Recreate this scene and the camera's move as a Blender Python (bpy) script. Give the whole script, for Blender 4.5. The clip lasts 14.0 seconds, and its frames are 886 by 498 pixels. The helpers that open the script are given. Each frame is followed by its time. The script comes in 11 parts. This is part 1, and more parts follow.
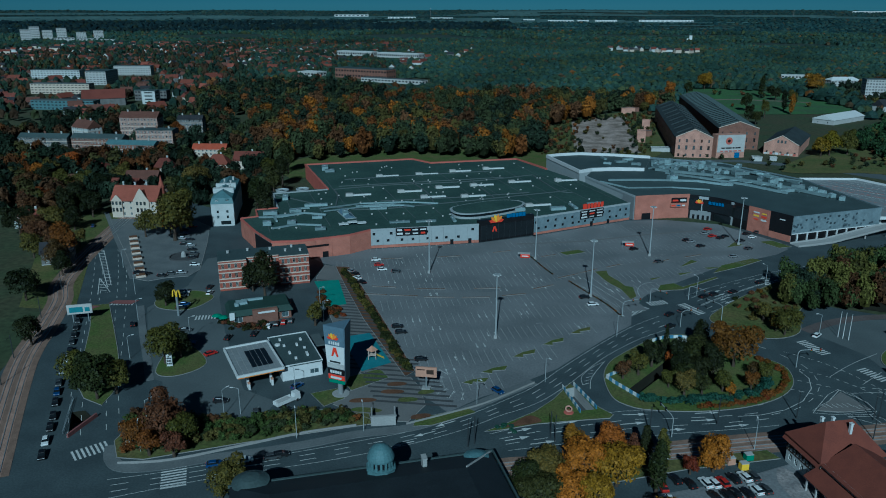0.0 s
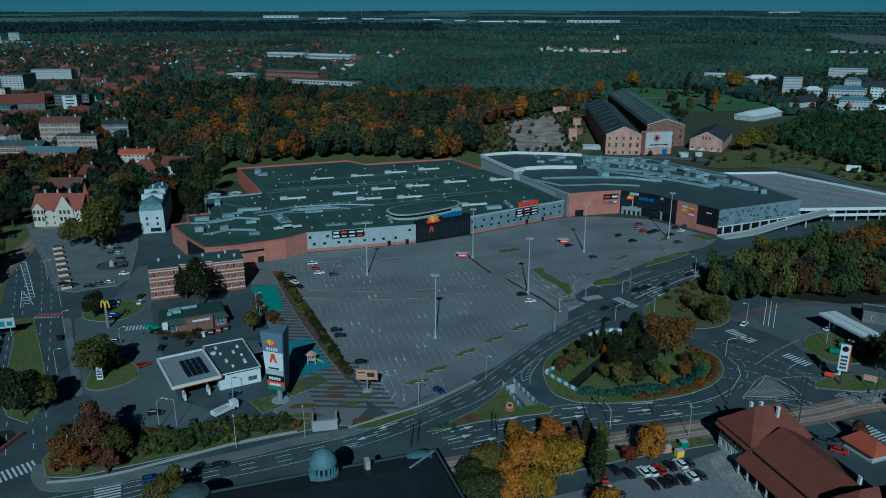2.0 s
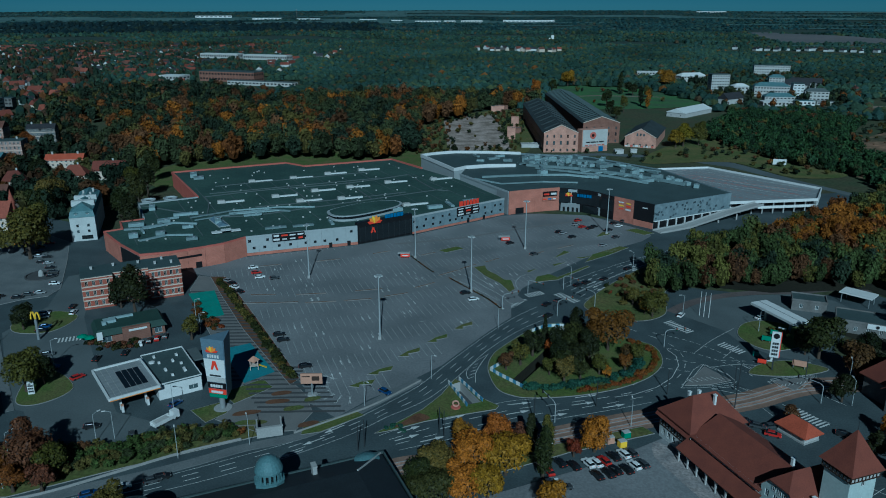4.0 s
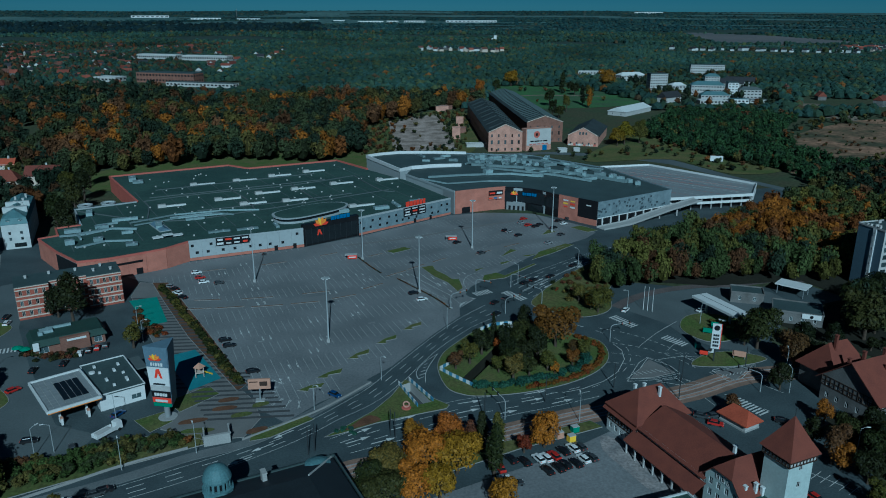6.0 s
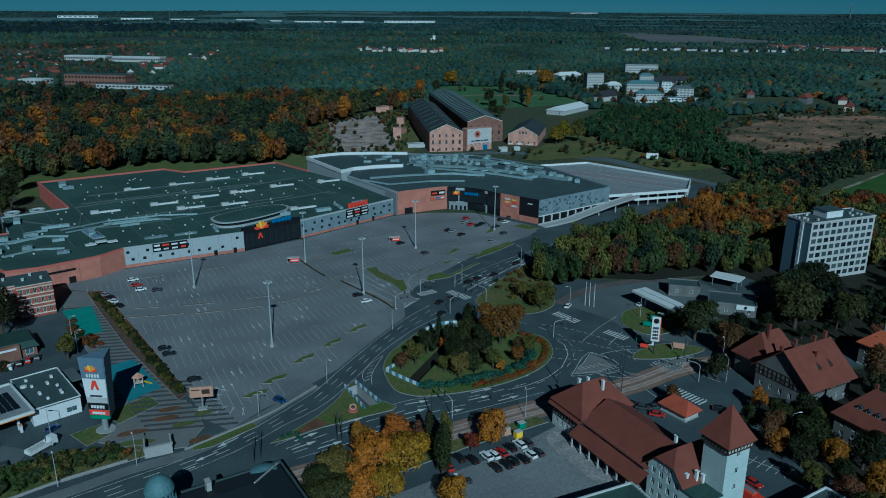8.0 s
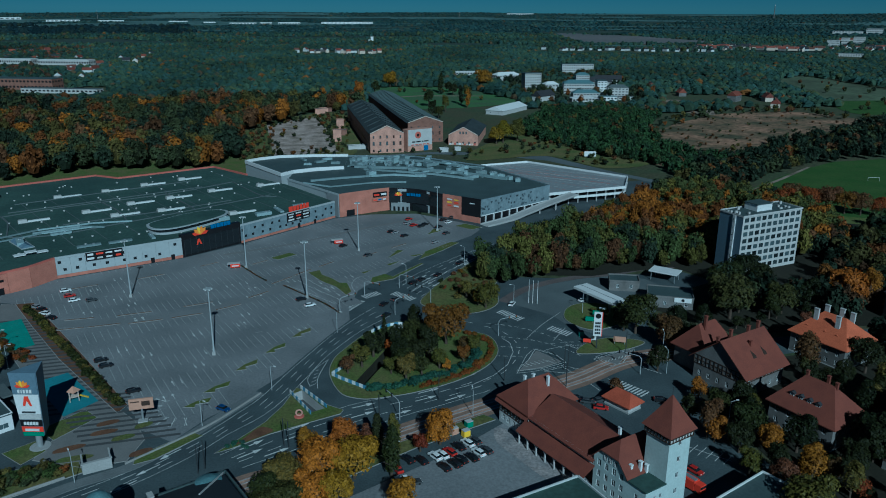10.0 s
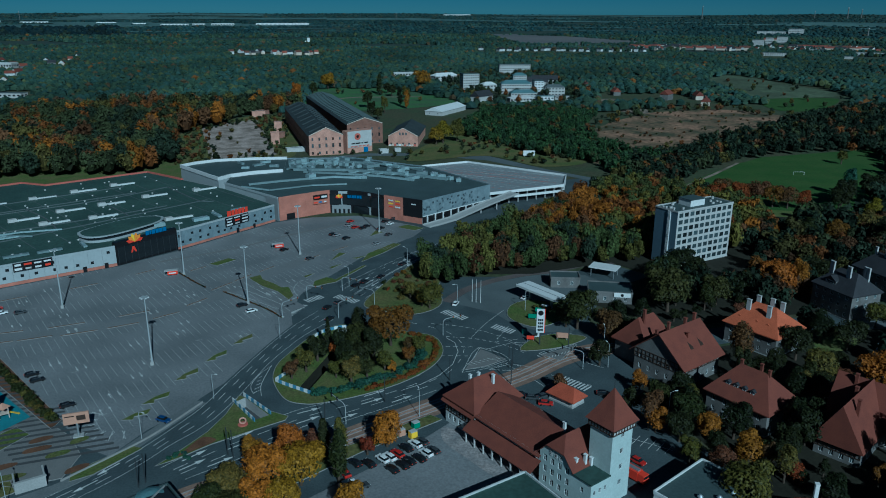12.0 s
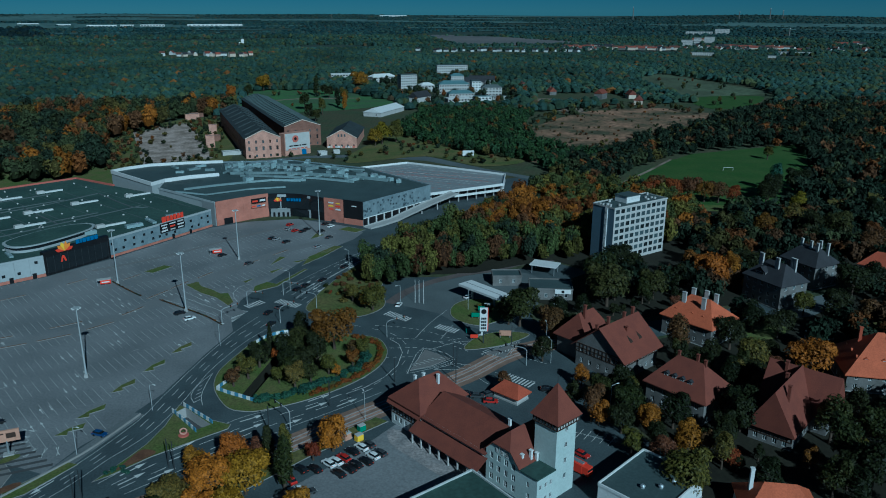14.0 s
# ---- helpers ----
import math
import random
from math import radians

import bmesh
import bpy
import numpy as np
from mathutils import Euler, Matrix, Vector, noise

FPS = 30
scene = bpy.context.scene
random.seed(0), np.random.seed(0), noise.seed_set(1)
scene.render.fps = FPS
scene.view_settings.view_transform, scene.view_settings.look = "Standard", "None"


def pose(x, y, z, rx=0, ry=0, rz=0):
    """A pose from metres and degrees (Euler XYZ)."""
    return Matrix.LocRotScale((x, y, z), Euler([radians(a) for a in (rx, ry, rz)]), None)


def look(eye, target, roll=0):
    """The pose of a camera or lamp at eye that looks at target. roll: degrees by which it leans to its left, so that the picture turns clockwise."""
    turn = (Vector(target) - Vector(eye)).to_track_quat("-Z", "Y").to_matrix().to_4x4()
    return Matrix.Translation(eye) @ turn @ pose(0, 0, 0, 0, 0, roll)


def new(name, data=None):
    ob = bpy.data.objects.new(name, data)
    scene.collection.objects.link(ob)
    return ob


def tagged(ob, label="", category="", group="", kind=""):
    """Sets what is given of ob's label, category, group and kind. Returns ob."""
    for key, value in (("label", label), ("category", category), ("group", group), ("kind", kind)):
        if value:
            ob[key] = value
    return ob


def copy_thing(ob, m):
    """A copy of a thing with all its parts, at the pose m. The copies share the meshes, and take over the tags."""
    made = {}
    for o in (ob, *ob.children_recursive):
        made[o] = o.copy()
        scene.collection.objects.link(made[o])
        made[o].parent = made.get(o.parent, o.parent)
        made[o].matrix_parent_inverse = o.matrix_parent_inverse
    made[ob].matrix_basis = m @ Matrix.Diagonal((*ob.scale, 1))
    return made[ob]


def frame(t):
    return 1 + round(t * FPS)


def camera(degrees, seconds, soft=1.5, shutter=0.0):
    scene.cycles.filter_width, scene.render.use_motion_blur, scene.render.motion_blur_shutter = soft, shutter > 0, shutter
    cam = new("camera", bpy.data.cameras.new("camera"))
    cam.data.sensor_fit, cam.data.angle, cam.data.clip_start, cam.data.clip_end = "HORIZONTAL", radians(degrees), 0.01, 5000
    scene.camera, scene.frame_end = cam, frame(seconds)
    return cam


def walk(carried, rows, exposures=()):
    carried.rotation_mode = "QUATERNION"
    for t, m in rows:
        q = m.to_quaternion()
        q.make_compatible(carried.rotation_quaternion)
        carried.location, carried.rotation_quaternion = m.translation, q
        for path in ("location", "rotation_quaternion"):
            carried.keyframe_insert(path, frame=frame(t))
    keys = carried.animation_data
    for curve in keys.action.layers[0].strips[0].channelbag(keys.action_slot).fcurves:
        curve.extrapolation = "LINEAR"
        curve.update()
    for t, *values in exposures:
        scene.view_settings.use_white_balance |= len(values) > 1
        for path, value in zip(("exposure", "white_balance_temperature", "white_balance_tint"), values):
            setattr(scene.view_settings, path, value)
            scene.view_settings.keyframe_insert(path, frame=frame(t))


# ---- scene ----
# The camera hovers at one place, 110 m up, and pans slowly to its right.
EYE = Vector((0, 0, 110))
cam = camera(61.05, 14.0, soft=1.0)
TURN = [  # seconds, heading (left of +y), tilt, lean, in degrees
    (0.0, 16.02, -17.92, 0.02), (0.5, 14.73, -17.88, 0.00), (1.0, 13.51, -17.86, -0.06),
    (1.5, 12.28, -17.85, -0.05), (2.0, 11.02, -17.86, -0.01), (2.5, 9.78, -17.85, 0.00),
    (3.0, 8.62, -17.86, -0.01), (5.5, 3.23, -17.86, 0.05), (6.0, 2.20, -17.85, 0.11),
    (6.5, 1.18, -17.81, 0.13), (7.0, 0.00, -17.81, 0.17), (7.5, -1.17, -17.79, 0.19),
    (8.0, -2.32, -17.81, 0.22), (10.5, -7.99, -17.71, 0.17), (11.0, -9.14, -17.70, 0.19),
    (11.5, -10.27, -17.66, 0.17), (12.0, -11.44, -17.65, 0.18), (12.5, -12.59, -17.61, 0.17),
    (13.0, -13.75, -17.60, 0.17), (13.5, -14.91, -17.59, 0.17), (14.0, -16.09, -17.58, 0.19)]
rows = []
for t, heading, tilt, lean in TURN:
    a, b = radians(heading), radians(tilt)
    ahead = Vector((-math.sin(a) * math.cos(b), math.cos(a) * math.cos(b), math.sin(b)))
    rows.append((t, look(EYE, EYE + ahead * 100, lean)))
walk(cam, rows, exposures=[(0.0, -0.82, 4220, -15), (7.0, -0.79, 4220, -15), (14.0, -0.66, 4220, -15)])

# ---- daylight: low autumn sun behind the camera, thin blue sky ----
SUN_TO = Vector((0.16, -0.987, 0)).normalized()
SUN_EL = radians(32)
sky_world = bpy.data.worlds.new("sky")
scene.world = sky_world
sky_world.use_nodes = True
wn = sky_world.node_tree
wn.nodes.clear()
sky = wn.nodes.new("ShaderNodeTexSky")
sky.sky_type = "NISHITA"
sky.sun_disc = False
sky.sun_elevation = SUN_EL
sky.sun_rotation = math.atan2(SUN_TO.x, SUN_TO.y)
sky.altitude = 300
sky.air_density = 0.5
sky.dust_density = 0.0
sky.ozone_density = 7.0
wbg = wn.nodes.new("ShaderNodeBackground")
wbg.inputs["Strength"].default_value = 0.0212
wout = wn.nodes.new("ShaderNodeOutputWorld")
haze = wn.nodes.new("ShaderNodeMix")   # thin high haze, slightly teal
haze.data_type, haze.blend_type = "RGBA", "MULTIPLY"
haze.inputs["Factor"].default_value = 1.0
haze.inputs["B"].default_value = (0.80, 1.10, 0.95, 1)
wn.links.new(sky.outputs[0], haze.inputs["A"])
wn.links.new(haze.outputs["Result"], wbg.inputs[0])
wn.links.new(wbg.outputs[0], wout.inputs[0])
sun = new("sun", bpy.data.lights.new("sun", "SUN"))
sun.data.energy = 5.0
sun.data.angle = radians(0.5)
sun.data.color = (1.0, 0.93, 0.82)
sun.matrix_world = look(SUN_TO * 300 * math.cos(SUN_EL) + Vector((0, 0, 300 * math.sin(SUN_EL))), (0, 0, 0))

# ---- materials ----
def material(name, colour, rough=0.8, metal=0.0, vary=0.15, scale=0.5, fine=6.0, bump=0.0, second=None, patch=0.5,
             by_object=0.0, by_island=0.0, spec=0.3):
    """A surface with a broad stain pattern (scale, per metre), a fine grain (fine) and a bump."""
    m = bpy.data.materials.new(name)
    m.use_nodes = True
    n, l = m.node_tree.nodes, m.node_tree.links
    bsdf = n["Principled BSDF"]
    bsdf.inputs["Roughness"].default_value = rough
    bsdf.inputs["Metallic"].default_value = metal
    bsdf.inputs["Specular IOR Level"].default_value = spec
    geo = n.new("ShaderNodeNewGeometry")
    big = n.new("ShaderNodeTexNoise")
    big.inputs["Scale"].default_value = scale
    big.inputs["Detail"].default_value = 5
    small = n.new("ShaderNodeTexNoise")
    small.inputs["Scale"].default_value = fine
    small.inputs["Detail"].default_value = 3
    for tex in (big, small):
        l.new(geo.outputs["Position"], tex.inputs["Vector"])
    ramp = n.new("ShaderNodeValToRGB")
    ramp.color_ramp.elements[0].position = patch - 0.14
    ramp.color_ramp.elements[1].position = patch + 0.14
    two = second or tuple(c * (1 - vary) for c in colour)
    ramp.color_ramp.elements[0].color = (*colour, 1)
    ramp.color_ramp.elements[1].color = (*two, 1)
    l.new(big.outputs["Fac"], ramp.inputs["Fac"])
    shade = n.new("ShaderNodeMapRange")
    shade.inputs["From Min"].default_value = 0.3
    shade.inputs["From Max"].default_value = 0.7
    shade.inputs["To Min"].default_value = 1 - vary
    shade.inputs["To Max"].default_value = 1 + vary
    l.new(small.outputs["Fac"], shade.inputs["Value"])
    value = shade.outputs[0]
    for amount, source in ((by_object, "object"), (by_island, "island")):
        if amount:
            if source == "object":
                pick = n.new("ShaderNodeObjectInfo").outputs["Random"]
            else:
                pick = geo.outputs["Random Per Island"]
            span = n.new("ShaderNodeMapRange")
            span.inputs["To Min"].default_value = 1 - amount
            span.inputs["To Max"].default_value = 1 + amount
            l.new(pick, span.inputs["Value"])
            times = n.new("ShaderNodeMath")
            times.operation = "MULTIPLY"
            l.new(value, times.inputs[0])
            l.new(span.outputs[0], times.inputs[1])
            value = times.outputs[0]
    mult = n.new("ShaderNodeVectorMath")
    mult.operation = "SCALE"
    l.new(ramp.outputs["Color"], mult.inputs[0])
    l.new(value, mult.inputs["Scale"])
    l.new(mult.outputs[0], bsdf.inputs["Base Color"])
    if bump:
        b = n.new("ShaderNodeBump")
        b.inputs["Strength"].default_value = bump
        b.inputs["Distance"].default_value = 0.05
        l.new(small.outputs["Fac"], b.inputs["Height"])
        l.new(b.outputs[0], bsdf.inputs["Normal"])
    return m


def brick_material(name, colour, mortar, row=0.3, vary=0.2):
    """Masonry courses in the wall plane, mixed with broad weathering."""
    m = material(name, colour, 0.9, vary=vary, scale=0.25, fine=4.0)
    n, l = m.node_tree.nodes, m.node_tree.links
    bsdf = n["Principled BSDF"]
    base = bsdf.inputs["Base Color"].links[0].from_socket
    geo = n.new("ShaderNodeNewGeometry")
    sep = n.new("ShaderNodeSeparateXYZ")
    l.new(geo.outputs["Position"], sep.inputs[0])
    wave = n.new("ShaderNodeMath")
    wave.operation = "PINGPONG"
    wave.inputs[1].default_value = row
    l.new(sep.outputs["Z"], wave.inputs[0])
    less = n.new("ShaderNodeMath")
    less.operation = "LESS_THAN"
    less.inputs[1].default_value = row * 0.18
    l.new(wave.outputs[0], less.inputs[0])
    mix = n.new("ShaderNodeMix")
    mix.data_type = "RGBA"
    half = n.new("ShaderNodeMath")
    half.operation = "MULTIPLY"
    half.inputs[1].default_value = 0.35
    l.new(less.outputs[0], half.inputs[0])
    l.new(half.outputs[0], mix.inputs["Factor"])
    l.new(base, mix.inputs["A"])
    mix.inputs["B"].default_value = (*mortar, 1)
    l.new(mix.outputs["Result"], bsdf.inputs["Base Color"])
    return m


def vivid(c, k=1.2):
    """The same lightness with stronger colour."""
    g = 0.3 * c[0] + 0.6 * c[1] + 0.1 * c[2]
    return tuple(max(0.004, g + (v - g) * k) for v in c)


def leaf_material(name, colour, second, rough=0.6):
    """Leaves: colour differs from leaf to leaf and from tree to tree, light passes a little."""
    m = bpy.data.materials.new(name)
    m.use_nodes = True
    n, l = m.node_tree.nodes, m.node_tree.links
    bsdf, out = n["Principled BSDF"], n["Material Output"]
    bsdf.inputs["Roughness"].default_value = rough
    bsdf.inputs["Specular IOR Level"].default_value = 0.15
    geo, info = n.new("ShaderNodeNewGeometry"), n.new("ShaderNodeObjectInfo")
    mix = n.new("ShaderNodeMix")
    mix.data_type = "RGBA"
    fine = n.new("ShaderNodeTexNoise")
    fine.inputs["Scale"].default_value = 3.0
    fine.inputs["Detail"].default_value = 2
    l.new(geo.outputs["Position"], fine.inputs["Vector"])
    twigs = n.new("ShaderNodeMapRange")
    twigs.inputs["From Min"].default_value = 0.3
    twigs.inputs["From Max"].default_value = 0.7
    twigs.inputs["To Min"].default_value = -0.6
    twigs.inputs["To Max"].default_value = 0.75
    l.new(fine.outputs["Fac"], twigs.inputs["Value"])
    plus = n.new("ShaderNodeMath")
    plus.use_clamp = True
    l.new(geo.outputs["Random Per Island"], plus.inputs[0])
    l.new(twigs.outputs[0], plus.inputs[1])
    l.new(plus.outputs[0], mix.inputs["Factor"])
    mix.inputs["A"].default_value = (*(c * 0.68 for c in vivid(colour)), 1)
    mix.inputs["B"].default_value = (*(c * 1.18 for c in vivid(second)), 1)
    hue = n.new("ShaderNodeHueSaturation")
    span = n.new("ShaderNodeMapRange")
    span.inputs["To Min"].default_value = 0.475
    span.inputs["To Max"].default_value = 0.525
    l.new(info.outputs["Random"], span.inputs["Value"])
    l.new(span.outputs[0], hue.inputs["Hue"])
    val = n.new("ShaderNodeMapRange")
    val.inputs["To Min"].default_value = 1.2
    val.inputs["To Max"].default_value = 0.75
    l.new(info.outputs["Random"], val.inputs["Value"])
    l.new(val.outputs[0], hue.inputs["Value"])
    l.new(mix.outputs["Result"], hue.inputs["Color"])
    l.new(hue.outputs[0], bsdf.inputs["Base Color"])
    thin = n.new("ShaderNodeBsdfTranslucent")
    l.new(hue.outputs[0], thin.inputs["Color"])
    both = n.new("ShaderNodeMixShader")
    both.inputs[0].default_value = 0.14
    l.new(bsdf.outputs[0], both.inputs[1])
    l.new(thin.outputs[0], both.inputs[2])
    l.new(both.outputs[0], out.inputs["Surface"])
    return m


def canopy_material(name):
    """Woodland seen as a whole: each tree carries its own leaf colour."""
    m = bpy.data.materials.new(name)
    m.use_nodes = True
    n, l = m.node_tree.nodes, m.node_tree.links
    bsdf = n["Principled BSDF"]
    bsdf.inputs["Roughness"].default_value = 0.75
    bsdf.inputs["Specular IOR Level"].default_value = 0.1
    tint, geo = n.new("ShaderNodeAttribute"), n.new("ShaderNodeNewGeometry")
    tint.attribute_name = "tint"
    span = n.new("ShaderNodeMapRange")
    span.inputs["To Min"].default_value = 0.84
    span.inputs["To Max"].default_value = 1.16
    l.new(geo.outputs["Random Per Island"], span.inputs["Value"])
    mult = n.new("ShaderNodeVectorMath")
    mult.operation = "SCALE"
    fine = n.new("ShaderNodeTexNoise")
    fine.inputs["Scale"].default_value = 1.5
    fine.inputs["Detail"].default_value = 2
    l.new(geo.outputs["Position"], fine.inputs["Vector"])
    twigs = n.new("ShaderNodeMapRange")
    twigs.inputs["From Min"].default_value = 0.32
    twigs.inputs["From Max"].default_value = 0.68
    twigs.inputs["To Min"].default_value = 0.62
    twigs.inputs["To Max"].default_value = 1.36
    l.new(fine.outputs["Fac"], twigs.inputs["Value"])
    both = n.new("ShaderNodeMath")
    both.operation = "MULTIPLY"
    l.new(span.outputs[0], both.inputs[0])
    l.new(twigs.outputs[0], both.inputs[1])
    l.new(tint.outputs["Color"], mult.inputs[0])
    l.new(both.outputs[0], mult.inputs["Scale"])
    l.new(mult.outputs[0], bsdf.inputs["Base Color"])
    return m


M = {}
M["meadow"] = material("meadow", (0.046, 0.062, 0.028), 0.95, vary=0.35, scale=0.03, fine=0.4, second=(0.06, 0.058, 0.030))
M["grass"] = material("grass", (0.075, 0.105, 0.020), 0.95, vary=0.35, scale=0.12, fine=2.0, second=(0.105, 0.105, 0.034))
M["dry_grass"] = material("dry_grass", (0.12, 0.105, 0.036), 0.95, vary=0.35, scale=0.06, fine=1.0, second=(0.072, 0.092, 0.022))
M["sports_turf"] = material("sports_turf", (0.032, 0.074, 0.009), 0.95, vary=0.25, scale=0.05, fine=1.0, second=(0.046, 0.084, 0.014))
M["field"] = material("field", (0.065, 0.14, 0.040), 0.95, vary=0.2, scale=0.02, fine=0.3, second=(0.06, 0.095, 0.045))
M["pasture"] = material("pasture", (0.10, 0.125, 0.07), 0.95, vary=0.35, scale=0.015, fine=0.12, second=(0.06, 0.07, 0.04))
M["heath"] = material("heath", (0.27, 0.155, 0.095), 0.95, vary=0.5, scale=0.03, fine=0.22, second=(0.062, 0.058, 0.03), patch=0.48)
M["sand"] = material("sand", (0.24, 0.19, 0.15), 0.95, vary=0.3, scale=0.05, fine=0.4, second=(0.12, 0.10, 0.07))
# earth greyed towards blue, the haze over the field put into its colour
M["plough"] = material("plough", (0.135, 0.125, 0.125), 0.95, vary=0.12, scale=0.004, fine=0.05, second=(0.105, 0.105, 0.108))
# takes the haze-blued forest colour so that gaps read as woods
M["hazy_scrub"] = material("hazy_scrub", (0.026, 0.042, 0.036), 0.95, vary=0.35, scale=0.01, fine=0.2, second=(0.036, 0.052, 0.040))
M["dusty_concrete"] = material("dusty_concrete", (0.30, 0.27, 0.26), 0.92, vary=0.3, scale=0.25, fine=1.6, second=(0.20, 0.19, 0.19))
# taken down to near-black: the shade under trees is in this colour
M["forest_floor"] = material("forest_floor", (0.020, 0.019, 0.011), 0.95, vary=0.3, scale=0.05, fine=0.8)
M["asphalt"] = material("asphalt", (0.112, 0.126, 0.130), 0.85, vary=0.12, scale=0.06, fine=2.0, second=(0.090, 0.102, 0.106), spec=0.25)
M["road_asphalt"] = material("road_asphalt", (0.066, 0.082, 0.088), 0.82, vary=0.2, scale=0.1, fine=2.0, second=(0.048, 0.060, 0.066), spec=0.3)
M["car_park"] = material("car_park", (0.196, 0.199, 0.204), 0.88, vary=0.18, scale=0.04, fine=1.6, second=(0.140, 0.145, 0.150))
M["plaza_paving"] = material("plaza_paving", (0.150, 0.158, 0.160), 0.9, vary=0.16, scale=0.12, fine=3.0, second=(0.118, 0.126, 0.130))
M["lane"] = material("lane", (0.120, 0.098, 0.093), 0.9, vary=0.2, scale=0.2, fine=3.0)
M["hall_roof"] = material("hall_roof", (0.040, 0.050, 0.053), 0.8, vary=0.2, scale=0.1, fine=0.9, second=(0.030, 0.036, 0.038))
M["paving"] = material("paving", (0.17, 0.165, 0.16), 0.9, vary=0.12, scale=0.2, fine=4.0)
M["dark_paving"] = material("dark_paving", (0.07, 0.07, 0.072), 0.9, vary=0.15, scale=0.2, fine=4.0)
M["kerb"] = material("kerb", (0.28, 0.27, 0.26), 0.9, vary=0.12, scale=0.4, fine=6.0)
M["track_slab"] = material("track_slab", (0.36, 0.23, 0.175), 0.9, vary=0.25, scale=0.3, fine=2.0, second=(0.26, 0.17, 0.13))
M["gravel"] = material("gravel", (0.22, 0.145, 0.108), 0.95, vary=0.25, scale=0.3, fine=5.0)
M["concrete"] = material("concrete", (0.34, 0.335, 0.325), 0.9, vary=0.12, scale=0.15, fine=3.0)
M["old_concrete"] = material("old_concrete", (0.40, 0.32, 0.28), 0.95, vary=0.35, scale=0.09, fine=0.6, second=(0.19, 0.15, 0.12))
M["marking"] = material("marking", (0.60, 0.60, 0.58), 0.8, vary=0.2, scale=0.8, fine=4.0)
M["worn_marking"] = material("worn_marking", (0.40, 0.40, 0.39), 0.85, vary=0.2, scale=0.8, fine=4.0)
M["soil"] = material("soil", (0.13, 0.065, 0.035), 0.95, vary=0.3, scale=0.3, fine=3.0)
M["roof_felt"] = material("roof_felt", (0.050, 0.083, 0.069), 0.85, vary=0.22, scale=0.05, fine=0.8, second=(0.034, 0.060, 0.052))
M["roof_dark"] = material("roof_dark", (0.062, 0.083, 0.084), 0.65, vary=0.15, scale=0.1, fine=1.5)
M["roof_black"] = material("roof_black", (0.022, 0.026, 0.030), 0.6, vary=0.2, scale=0.2, fine=3.0)
M["roof_grey"] = material("roof_grey", (0.095, 0.11, 0.112), 0.8, vary=0.1, scale=0.1, fine=1.5)
M["panel_grey"] = material("panel_grey", (0.24, 0.25, 0.255), 0.5, vary=0.06, scale=0.1, fine=0.7, by_object=0.05)
M["panel_light"] = material("panel_light", (0.34, 0.36, 0.365), 0.5, vary=0.05, scale=0.08, fine=0.7)
M["panel_blue"] = material("panel_blue", (0.20, 0.24, 0.26), 0.45, vary=0.1, scale=0.3, fine=0.8, second=(0.15, 0.185, 0.205))
M["white"] = material("white", (0.62, 0.62, 0.61), 0.6, vary=0.06, scale=0.3, fine=2.0)
M["offwhite"] = material("offwhite", (0.44, 0.43, 0.415), 0.7, vary=0.1, scale=0.3, fine=2.0)
M["black"] = material("black", (0.012, 0.012, 0.014), 0.35, vary=0.2, scale=0.3, fine=2.0)
M["dark_glass"] = material("dark_glass", (0.012, 0.015, 0.018), 0.08, vary=0.1, scale=0.3, fine=1.0, spec=0.6)
M["pane"] = material("pane", (0.045, 0.062, 0.068), 0.06, by_object=0.85, vary=0.2, scale=0.5, fine=1.0, spec=0.6)
M["steel"] = material("steel", (0.42, 0.45, 0.47), 0.4, metal=0.6, vary=0.08, scale=0.4, fine=3.0)
M["duct"] = material("duct", (0.27, 0.34, 0.35), 0.5, metal=0.2, by_object=0.3, vary=0.15, scale=0.3, fine=2.0)
M["dark_steel"] = material("dark_steel", (0.05, 0.055, 0.06), 0.5, metal=0.3, vary=0.1, scale=0.4, fine=3.0)
M["mall_brick"] = brick_material("mall_brick", (0.42, 0.165, 0.115), (0.36, 0.2, 0.16))
M["coping_red"] = material("coping_red", (0.42, 0.12, 0.09), 0.7, vary=0.12, scale=0.2, fine=2.0)
M["old_brick"] = brick_material("old_brick", (0.50, 0.27, 0.20), (0.4, 0.3, 0.25), vary=0.25)
M["tenement_brick"] = brick_material("tenement_brick", (0.34, 0.225, 0.185), (0.3, 0.24, 0.2), vary=0.25)
M["dark_brick"] = brick_material("dark_brick", (0.21, 0.105, 0.075), (0.2, 0.15, 0.13), vary=0.25)
M["red_brick"] = brick_material("red_brick", (0.30, 0.085, 0.055), (0.3, 0.2, 0.16), vary=0.2)
M["cream_stone"] = material("cream_stone", (0.56, 0.46, 0.38), 0.85, vary=0.12, scale=0.4, fine=3.0)
M["render_white"] = material("render_white", (0.50, 0.51, 0.50), 0.85, vary=0.08, scale=0.25, fine=2.0, second=(0.43, 0.44, 0.43))
M["render_mint"] = material("render_mint", (0.45, 0.51, 0.495), 0.85, vary=0.08, scale=0.25, fine=2.0, second=(0.40, 0.46, 0.445))
M["panel_dark"] = material("panel_dark", (0.075, 0.095, 0.11), 0.4, vary=0.1, scale=0.3, fine=1.0, by_object=0.4)
# teal of the distance haze mixed into the field colour
M["hazy_field"] = material("hazy_field", (0.088, 0.140, 0.132), 0.95, vary=0.25, scale=0.004, fine=0.03, second=(0.058, 0.098, 0.096))
